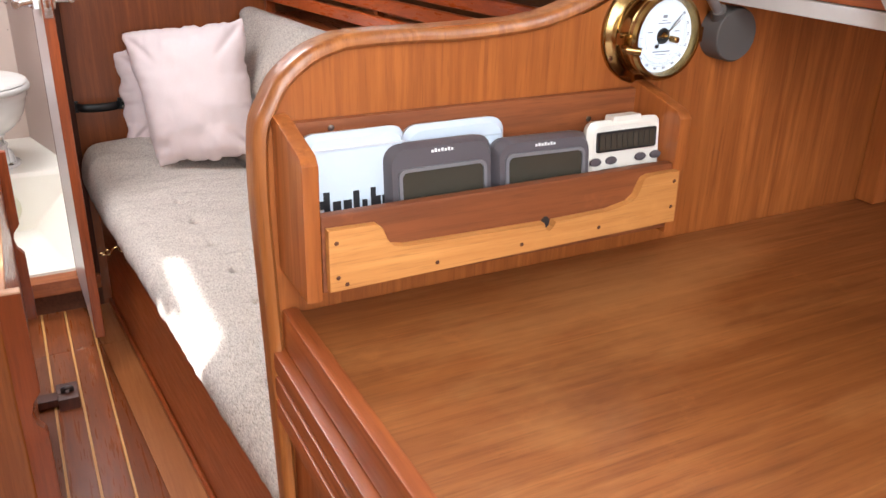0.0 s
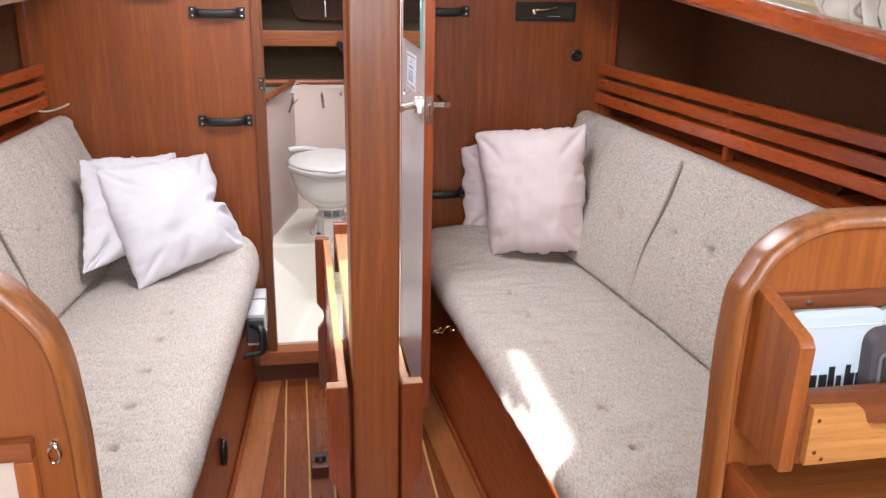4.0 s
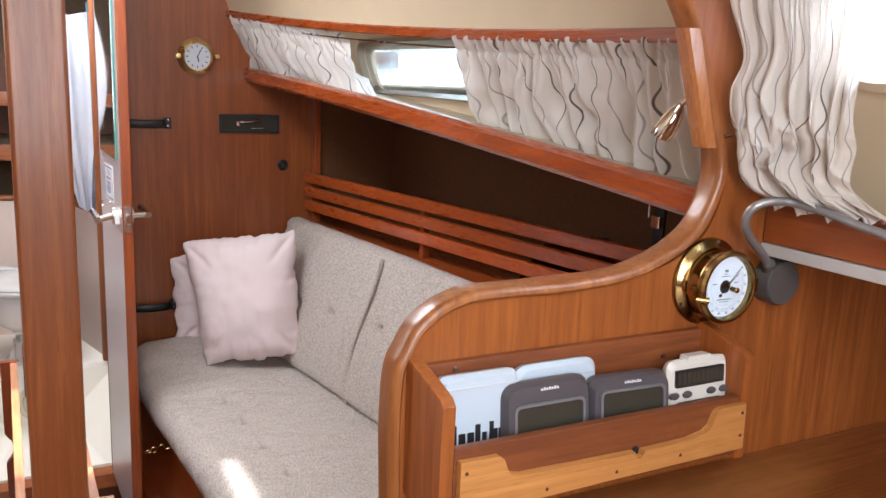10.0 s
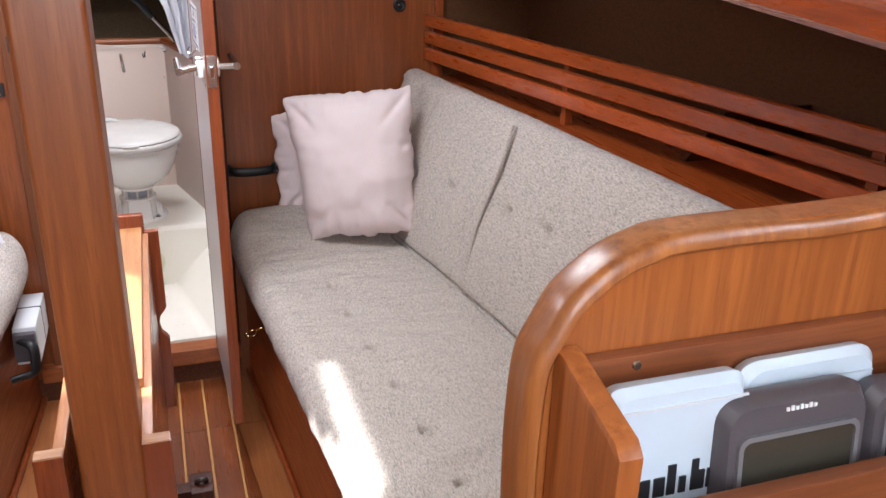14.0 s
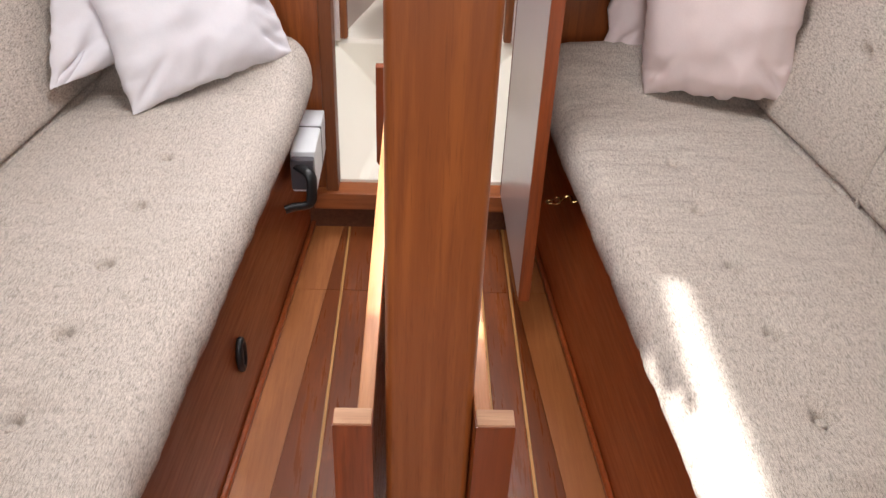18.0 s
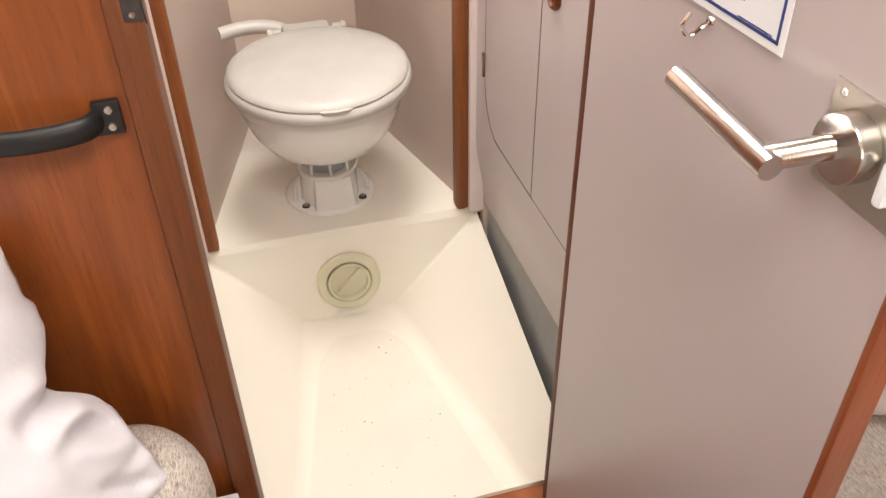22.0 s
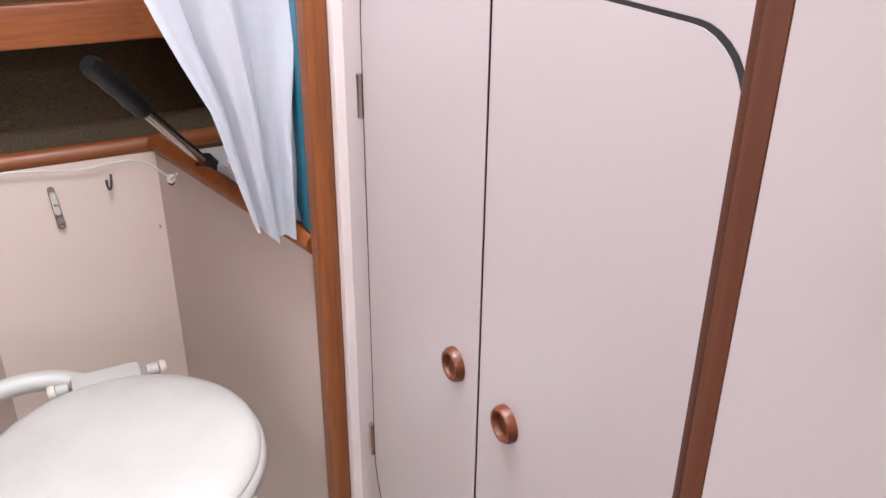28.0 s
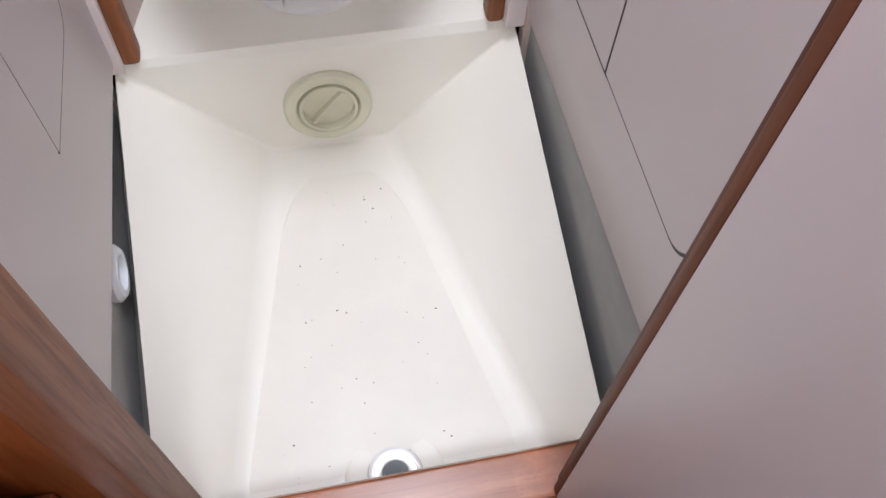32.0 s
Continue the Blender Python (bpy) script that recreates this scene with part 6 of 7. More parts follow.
part("lever", rod(on_door(0.3635, 0.0508, 0.9895), on_door(0.2465, 0.0506, 0.995), 0.0088, 24), STEEL, hn)
part("turn_disc", lathe([(0.0005, 0), (0.015, 0), (0.014, 0.003), (0.0005, 0.003)], on_door(0.412, 0.002, 1.0), OUT, 20), ALU, hn)
part("turn_knob", door_box(0.408, 0.416, 0.004, 0.016, 0.986, 1.014, 0.003), WHITEPLASTIC, hn)
part("latch_plate", door_box(DW + 0.0038, DW + 0.0062, -DT + 0.003, -0.002, LZ - 0.034, LZ + 0.034, 0.0008), STEEL, hn)
part("latch", door_box(DW + 0.006, DW + 0.016, -DT + 0.008, -0.007, LZ - 0.012, LZ + 0.012, 0.002), CHROME, hn)
part("outer_rose", lathe([(0.0005, 0), (0.024, 0), (0.024, 0.008), (0.0005, 0.01)], on_door(LU, -DT, LZ), -OUT, 24), STEEL, hn)
part("outer_neck", rod(on_door(LU, -DT, LZ), on_door(LU, -DT - 0.049, LZ), 0.008, 14), STEEL, hn)
part("outer_lever", rod(on_door(LU + 0.008, -DT - 0.046, LZ), on_door(LU - 0.11, -DT - 0.046, LZ + 0.003), 0.0085, 14), STEEL, hn)


# ---- chart table ----
desk = thing("chart_table", (0.75, 0.3, 0.0), "broad teak chart table with a grooved front", "desk")
part("top", box(0.276, 1.45, -0.55, ARCH - 0.001, 0.835, 0.865, 0.003), DESK, desk)
part("fiddle", box(0.262, 0.280, -0.55, ARCH - 0.001, 0.826, 0.872, 0.004), TEAK_Y, desk)
for k in range(3):
    part("front_slat", box(0.250, 0.268, -0.55, ARCH - 0.001, 0.800 - 0.030 * k, 0.825 - 0.030 * k, 0.004), TEAK_Y, desk)
part("front_board", box(0.268, 0.276, -0.55, ARCH - 0.001, 0.62, 0.826, 0), RED_V, desk)
part("knee_panel", box(0.60, 0.62, -0.5, ARCH - 0.001, 0.0, 0.835, 0), RED_V, desk)
wall("chart_corner_post", box(1.135, 1.165, ARCH - 0.032, ARCH - 0.001, 0.866, 1.15, 0.003), TEAK_V, "upright wooden corner batten at the back of the chart table", "trim")
wall("chart_back", box(1.165, 1.18, -0.6, ARCH - 0.001, 0.86, 1.18, 0), TEAK_V, "teak panel behind the chart table")
wall("chart_shelf_face", box(0.795, 0.815, -0.9, ARCH - 0.002, 1.180, 1.236, 0.004), TEAK_Y, "wooden front of the shelf over the chart table", "shelf")
wall("chart_shelf", box(0.815, 1.2, -0.9, ARCH - 0.002, 1.182, 1.222, 0), TEAK_Y, "wooden shelf over the chart table", "shelf")
wall("chart_shelf_lip", box(0.792, 0.816, -0.9, ARCH - 0.002, 1.163, 1.1795, 0.002), plain("grey_white_lip", (0.55, 0.53, 0.52), 0.5), "grey-white strip under the chart shelf", "trim")
wall("chart_side_port", box(-1.3, -0.50, -0.9, ARCH - 0.03, 0.80, 0.84, 0.004), COUNTER, "pale galley worktop on the port side", "counter")
wall("galley_front", box(-0.52, -0.505, -0.9, ARCH - 0.03, 0.0, 0.80, 0), TEAK_V, "teak galley front")
port_panel = thing("small_locker_front", (-0.46, ARCH, 0.7), "small framed locker front on the half bulkhead", "cabinet door")
part("rail", box(-0.56, -0.432, ARCH - 0.014, ARCH - 0.0005, 0.945, 0.965, 0.003), TEAK_X, port_panel)
part("stile", box(-0.450, -0.432, ARCH - 0.014, ARCH - 0.0005, 0.60, 0.945, 0.003), TEAK_V, port_panel)
part("panel", box(-0.56, -0.450, ARCH - 0.005, ARCH - 0.0005, 0.60, 0.945, 0), LAMINATE_WARM, port_panel, "pale inset panel")
rg = thing("ring_pull", (-0.416, ARCH - 0.002, 0.94), "small chrome ring pull on the half bulkhead", "ring pull")
part("ring", tube([(-0.416 + 0.005 * math.cos(a), ARCH - 0.005, 0.946 + 0.009 * math.sin(a)) for a in (k * math.pi / 8 for k in range(17))], 0.0015, 8), CHROME, rg)
part("plate", lathe([(0.0005, 0), (0.004, 0), (0.004, 0.002), (0.0005, 0.003)], (-0.416, ARCH, 0.955), (0, -1, 0), 12), CHROME, rg)

# holder for the instruments
HOLDWOOD = wood("weathered_brown_board", (0.24, 0.088, 0.033), (0.12, 0.038, 0.014), "x", gloss=0.45, coat=0.05, wear=0.3)
hold = thing("instrument_holder", (0.485, 0.76, 0.915), "open wooden holder screwed to the half bulkhead, with a plywood front", "instrument holder")


def cheek(xa, xb):
    poly = [(0.722, 0.918), (0.809, 0.918), (0.809, 1.078), (0.80, 1.078), (0.728, 1.060), (0.7205, 1.052)]
    return slab(poly, "x", xa, xb, 0.003)


part("cheek", cheek(0.263, 0.2795), TEAK_V, hold)
part("cheek", cheek(0.6905, 0.707), TEAK_V, hold)
part("back_board", box(0.2795, 0.6905, 0.7985, 0.8095, 0.92, 1.070, 0.002), HOLDWOOD, hold)
part("bottom_board", box(0.2795, 0.6905, 0.735, 0.7985, 0.925, 0.936, 0.001), TEAK_X, hold)
part("front_board", box(0.2795, 0.6905, 0.7225, 0.735, 0.925, 1.003, 0.003), HOLDWOOD, hold)
PLYSHAPE = [(0.283, 0.930), (0.694, 0.936), (0.692, 0.996), (0.652, 0.996), (0.644, 0.993), (0.640, 0.986), (0.637, 0.974), (0.628, 0.967), (0.60, 0.963), (0.5305, 0.962), (0.5295, 0.955), (0.524, 0.951), (0.5185, 0.955), (0.5175, 0.962), (0.36, 0.963), (0.346, 0.966), (0.340, 0.974), (0.337, 0.986), (0.331, 0.991), (0.283, 0.992)]
part("front_strip", slab(PLYSHAPE, "y", 0.7125, 0.7222, 0.0012), PLY, hold, "pale plywood strip with cut-away middle")
# flat ink disc stands in for the shade inside the drilled notch
part("keyhole", lathe([(0.0005, 0), (0.0052, 0), (0.0052, 0.0006), (0.0005, 0.0006)], (0.524, 0.7222, 0.9585), (0, -1, 0), 16, (1.0, 1.35)), INK, hold, "ink disc for the dark inside of the drilled notch")
for x, z in ((0.2905, 0.979), (0.2915, 0.944), (0.30, 0.936), (0.394, 0.941), (0.491, 0.943), (0.588, 0.946), (0.686, 0.985), (0.686, 0.955)):
    part("screw", lathe([(0.0005, 0), (0.0024, 0), (0.0018, 0.0008), (0.0005, 0.001)], (x, 0.7126, z), (0, -1, 0), 10), DARKWOOD, hold)
for x, z in ((0.319, 1.062), (0.626, 1.040)):
    part("screw", lathe([(0.0005, 0), (0.004, 0), (0.003, 0.0015), (0.0005, 0.0018)], (x, 0.799, z), (0, -1, 0), 10), STEEL, hold)


def instrument(name, label, x0, x1, z0, z1, y, depth, lean, body, face=None, round_=0.012, yaw=0.0):
    """A round-cornered case standing in the holder, leaning back a little."""
    w, hgt = x1 - x0, z1 - z0
    m = Matrix.Translation(((x0 + x1) / 2, y, z0)) @ pose(0, 0, 0, -lean, 0, yaw)
    t = thing(name, ((x0 + x1) / 2, y, z0), label, "instrument", "instruments in the holder")
    steps = ((0.0, 0.006), (0.35, 0.001), (0.7, 0.0), (1.0, 0.005))
    rings = []
    for k, ins in steps:
        rings.append([m @ Vector((a, depth * (0.5 - k), b + hgt / 2)) for a, b in rounded(w - 2 * ins, hgt - 2 * ins, round_, 5)])
    part("case", loft(rings), body, t)
    return t, m, w, hgt, depth


def facing(m, poly, y0, y1):
    return turned(slab(poly, "y", y0, y1), m)


t, m, w, hg, d = instrument("display_cover", "pale blue-white plastic instrument cover with dark lettering marks", 0.2805, 0.382, 0.937, 1.066, 0.766, 0.024, 4, COVER, round_=0.010)
part("top_line", facing(m, [(-0.049, 0.114), (0.049, 0.114), (0.049, 0.1155), (-0.049, 0.1155)], -0.0135, -0.0118), plain("pale_grey_line", (0.6, 0.63, 0.68), 0.4), t)
for k, (a, b, lo, hi) in enumerate(((-0.040, -0.034, 0.058, 0.066), (-0.036, -0.032, 0.050, 0.074), (-0.027, -0.021, 0.050, 0.064), (-0.016, -0.010, 0.050, 0.064), (-0.006, -0.002, 0.050, 0.072), (0.003, 0.006, 0.050, 0.062), (0.012, 0.015, 0.050, 0.073), (0.017, 0.020, 0.050, 0.064), (0.024, 0.029, 0.050, 0.064), (0.034, 0.037, 0.050, 0.074))):
    part("mark", facing(m, [(a, lo), (b + 0.002, lo), (b + 0.002, hi), (a, hi)], -0.0132, -0.0118), INK, t)
t, m, w, hg, d = instrument("display_cover", "pale blue-white plastic instrument cover standing behind a display", 0.387, 0.505, 0.937, 1.060, 0.784, 0.020, 2, COVER, round_=0.017)
part("top_line", facing(m, [(-0.053, 0.1045), (0.053, 0.1045), (0.053, 0.1057), (-0.053, 0.1057)], -0.0112, -0.0098), plain("pale_grey_ridge", (0.46, 0.53, 0.61), 0.4), t)
for a, b, zt, yaw in ((0.357, 0.476, 1.050, 0), (0.4785, 0.596, 1.042, -3)):
    t, m, w, hg, d = instrument("boat_display", "grey plastic boat display with a dark screen", a, b, 0.937, zt, 0.754, 0.030, 7, GREYPLASTIC, round_=0.016, yaw=yaw)
    out = [(p, q + 0.046) for p, q in rounded(w - 0.022, 0.087, 0.008, 5)]
    inn = [(p, q + 0.046) for p, q in rounded(w - 0.029, 0.080, 0.006, 5)]
    part("bezel", turned(frame_slab(out, inn, "y", -d * 0.5 - 0.003, -d * 0.5 + 0.001), m), plain("light_grey_bezel", (0.17, 0.165, 0.18), 0.35), t)
    part("screen", turned(slab([(p, q + 0.046) for p, q in rounded(w - 0.028, 0.081, 0.006, 5)], "y", -d * 0.5 - 0.001, -d * 0.5 + 0.002), m), SCREEN, t)
    for k in range(7):
        x = -0.012 + k * 0.0036
        part("logo_bar", facing(m, [(x, hg - 0.0105), (x + 0.0022, hg - 0.0105), (x + 0.0022, hg - 0.0080 + 0.0009 * (k % 2)), (x, hg - 0.0080 + 0.0009 * (k % 2))], -d * 0.5 - 0.001, -d * 0.5 + 0.002), PAPER, t)
LOGCASE = plain("cream_case", (0.72, 0.70, 0.65), 0.4, vary=0.03)
t, m, w, hg, d = instrument("log_display", "cream plastic display with a black window and four buttons", 0.590, 0.689, 0.937, 1.051, 0.747, 0.020, 5, LOGCASE, round_=0.010)
part("shoulder", facing(m, [(-0.018, hg - 0.004), (0.022, hg - 0.004), (0.020, hg + 0.0035), (-0.016, hg + 0.0035)], -0.007, 0.008), LOGCASE, t)
part("window", facing(m, [(p - 0.001, q + 0.092) for p, q in rounded(0.080, 0.022, 0.002, 3)], -0.0125, -0.0095), BLACK, t)
for k in range(10):
    part("cell", facing(m, [(-0.038 + k * 0.0075, 0.0835), (-0.0318 + k * 0.0075, 0.0835), (-0.0318 + k * 0.0075, 0.1005), (-0.038 + k * 0.0075, 0.1005)], -0.0129, -0.012), SCREEN, t)
for x in (-0.042, -0.021, 0.019, 0.040):
    part("button", lathe([(0.0005, 0), (0.0062, 0), (0.0056, 0.002), (0.0005, 0.003)], m @ Vector((x, -0.011, 0.071)), m.to_3x3() @ Vector((0, -1, 0)), 14, (1.25, 0.75)), GREYPLASTIC, t)
part("lower_window", facing(m, [(p, q + 0.040) for p, q in rounded(0.084, 0.044, 0.010, 4)], -0.0122, -0.0095), SCREEN, t)

GREYINK = plain("grey_print", (0.16, 0.17, 0.20), 0.5)
LAMPGREY = plain("brown_grey_plastic", (0.10, 0.092, 0.088), 0.5, vary=0.05, bump=0.06)
LAMPHEAD = plain("pale_grey_plastic", (0.46, 0.46, 0.48), 0.4, vary=0.03)
# barometer
BC = Vector((0.699, ARCH, 1.132))
ba = thing("barometer", BC, "round brass ship's barometer with a white dial", "barometer")
part("flange", lathe([(0.0005, 0), (0.0585, 0.0), (0.0585, 0.003), (0.056, 0.006), (0.050, 0.008), (0.047, 0.012), (0.0005, 0.012)], BC, (0, -1, 0), 48), BRASS, ba)
part("case", lathe([(0.047, 0.009), (0.0435, 0.012), (0.0425, 0.016), (0.0425, 0.026), (0.0455, 0.028), (0.0455, 0.031), (0.0445, 0.032), (0.0445, 0.034), (0.0475, 0.036), (0.0480, 0.041), (0.0455, 0.0445), (0.0425, 0.0450), (0.0410, 0.0420), (0.0400, 0.0340)], BC, (0, -1, 0), 56), BRASS, ba)
part("dial", lathe([(0.008, 0.033), (0.041, 0.033), (0.041, 0.0345), (0.008, 0.0346)], BC, (0, -1, 0), 40), DIAL, ba)
part("dial_well", lathe([(0.0005, 0.0340), (0.0088, 0.0340), (0.0088, 0.0352), (0.0005, 0.0352)], BC, (0, -1, 0), 24), BLACK, ba)
part("movement", merged(lathe([(0.0005, 0.0345), (0.0036, 0.0345), (0.0036, 0.036), (0.0005, 0.0364)], BC + Vector((0.001, 0, 0.001)), (0, -1, 0), 14), box(BC.x - 0.0065, BC.x + 0.006, ARCH - 0.0358, ARCH - 0.0350, BC.z - 0.0008, BC.z + 0.0008, 0)), BRASS, ba)
part("knob", lathe([(0.0005, 0.036), (0.0035, 0.037), (0.0035, 0.047), (0.0022, 0.048), (0.0005, 0.048)], BC + Vector((0.010, 0, -0.003)), (0, -1, 0), 16), BRASS, ba)
for k in range(61):
    a = radians(-222 + 264 * k / 60)
    L_ = 0.0036 if k % 5 == 0 else 0.0018
    c, s_ = math.cos(a), math.sin(a)
    part("tick", tube([BC + Vector((c * 0.0315, -0.0349, s_ * 0.0315)), BC + Vector((c * (0.0315 - L_), -0.0349, s_ * (0.0315 - L_)))], 0.00028, 4), GREYINK, ba)
for k in range(14):
    a = radians(-222 + 264 * k / 13)
    c, s_ = math.cos(a), math.sin(a)
    mk = Matrix.Translation(BC + Vector((c * 0.0358, -0.0348, s_ * 0.0358))) @ Matrix.Rotation(-a + radians(90), 4, "Y")
    part("dial_number", turned(merged(box(-0.0017, -0.0005, -0.0003, 0.0002, -0.0012, 0.0012, 0), box(0.0004, 0.0017, -0.0003, 0.0002, -0.0012, 0.0012, 0)), mk), GREYINK, ba)
for rr, wd in ((0.0333, 0.00016), (0.0245, 0.00014)):
    part("dial_ring", tube([BC + Vector((rr * math.cos(a), -0.0348, rr * math.sin(a))) for a in (radians(-225 + 270 * j / 48) for j in range(49))], wd, 4), GREYINK, ba)
for a, ln, r in ((47, 0.031, 0.00045), (227, 0.011, 0.0007), (40, 0.026, 0.0004)):
    c, s_ = math.cos(radians(a)), math.sin(radians(a))
    part("hand", tube([BC + Vector((c * 0.003, -0.0375, s_ * 0.003)), BC + Vector((c * ln, -0.0375, s_ * ln))], r, 6), INK if a != 40 else BRASS, ba)
part("hand_weight", lathe([(0.0005, 0), (0.0022, 0), (0.0022, 0.0012), (0.0005, 0.0013)], BC + Vector((-0.0095, -0.037, -0.0105)), (0, -1, 0), 12), INK, ba)
for a, b, z, hh in ((-0.0028, 0.0030, 0.0195, 0.0032), (-0.0036, 0.0036, 0.0165, 0.0008), (-0.0085, 0.0085, 0.0135, 0.0009), (-0.012, 0.012, -0.0175, 0.0012), (-0.008, 0.008, -0.0205, 0.0008), (-0.022, -0.015, 0.004, 0.0012), (0.016, 0.022, 0.004, 0.0012)):
    part("dial_print", box(BC.x + a, BC.x + b, ARCH - 0.0351, ARCH - 0.0345, BC.z + z, BC.z + z + hh, 0), GREYINK, ba)
for a in (80, 210, 330):
    c, s_ = math.cos(radians(a)), math.sin(radians(a))
    part("fixing_screw", lathe([(0.0005, 0), (0.0035, 0), (0.0028, 0.0014), (0.0005, 0.0016)], BC + Vector((c * 0.0535, -0.006, s_ * 0.0535)), (0, -1, 0), 10), STEEL, ba)
part("latch", merged(box(BC.x - 0.0545, BC.x - 0.043, ARCH - 0.034, ARCH - 0.022, BC.z - 0.008, BC.z + 0.004, 0.002), rod(BC + Vector((-0.050, -0.036, -0.012)), BC + Vector((-0.0375, -0.046, -0.013)), 0.0045, 12), rod(BC + Vector((-0.058, -0.030, 0.003)), BC + Vector((-0.046, -0.030, 0.003)), 0.003, 10)), BRASS, ba)
part("hinge", merged(box(BC.x + 0.044, BC.x + 0.052, ARCH - 0.042, ARCH - 0.024, BC.z - 0.009, BC.z + 0.009, 0.002), rod(BC + Vector((0.052, -0.033, -0.010)), BC + Vector((0.052, -0.033, 0.010)), 0.003, 10)), BRASS, ba)
part("glass", lathe([(0.0005, 0.0400), (0.0415, 0.0400), (0.0415, 0.0408), (0.0005, 0.0408)], BC, (0, -1, 0), 40), GLASS, ba).visible_shadow = False

# chart lamp on a bendy stalk
LB = Vector((0.8165, ARCH, 1.1255))
cl2 = thing("chart_lamp", LB, "grey chart lamp on a ribbed bendy stalk", "lamp")
part("base", lathe([(0.0005, 0), (0.0315, 0), (0.0315, 0.026), (0.0295, 0.0285), (0.0005, 0.0285)], LB, (0, -1, 0), 36), LAMPGREY, cl2)
part("base_neck", rod(LB + Vector((-0.020, -0.016, 0.018)), LB + Vector((-0.030, -0.024, 0.030)), 0.0085, 14), LAMPGREY, cl2)
stalk = smooth_path([LB + Vector((-0.022, -0.020, 0.022)), (0.764, 0.78, 1.172), (0.735, 0.775, 1.194), (0.718, 0.77, 1.211), (0.713, 0.765, 1.226), (0.717, 0.757, 1.239), (0.733, 0.748, 1.246), (0.758, 0.735, 1.2455), (0.770, 0.692, 1.239), (0.772, 0.654, 1.231), (0.774, 0.617, 1.225), (0.775, 0.582, 1.216), (0.775, 0.569, 1.211)], 14)
part("stalk", tube(stalk, 0.0058, 12, taper=[1.0 if k % 2 else 0.93 for k in range(len(stalk))]), plain("grey_stalk", (0.36, 0.36, 0.37), 0.36, 0.6, bump=0.03), cl2)
part("shade", lathe([(0.0005, -0.012), (0.012, -0.010), (0.017, 0.0), (0.0195, 0.030), (0.021, 0.045), (0.019, 0.045), (0.0005, 0.03)], (0.775, 0.562, 1.207), (0, -0.75, -0.66), 24), LAMPHEAD, cl2, "pale grey plastic lamp head")

# reading lamp on the arch
rl = thing("reading_lamp", (0.67, 0.84, 1.32), "small fluted chrome reading lamp on the arch", "lamp")
part("arm", tube(smooth_path([(0.690, 0.836, 1.378), (0.678, 0.84, 1.374), (0.668, 0.852, 1.362)], 6), 0.0045, 10), CHROME, rl)
LR, LAX = Vector((0.668, 0.853, 1.361)), Vector((-0.22, 0.45, -0.85))
part("head", lathe([(0.0005, 0), (0.006, 0.001), (0.010, 0.010), (0.0145, 0.024), (0.0165, 0.040), (0.0150, 0.050), (0.0135, 0.050), (0.0005, 0.044)], LR, LAX, 28, (1.0, 0.85)), CHROME, rl)
for k in range(5):
    q = LAX.to_track_quat("Z", "Y")
    a = radians(150 + 60 * k)
    ray = q @ Vector((math.cos(a), 0.85 * math.sin(a), 0))
    part("flute", tube([LR + LAX.normalized() * hh + ray * rr for rr, hh in ((0.0065, 0.004), (0.0108, 0.012), (0.0150, 0.024), (0.0168, 0.040), (0.0152, 0.050))], 0.0022, 8), CHROME, rl)
hkc = thing("curtain_hook", (0.70, ARCH, 1.33), "small steel curtain hook on the bulkhead", "hook")
part("hook_wire", tube(smooth_path([(0.70, ARCH, 1.322), (0.701, ARCH - 0.018, 1.326), (0.699, ARCH - 0.026, 1.334)], 5), 0.003, 8), STEEL, hkc)


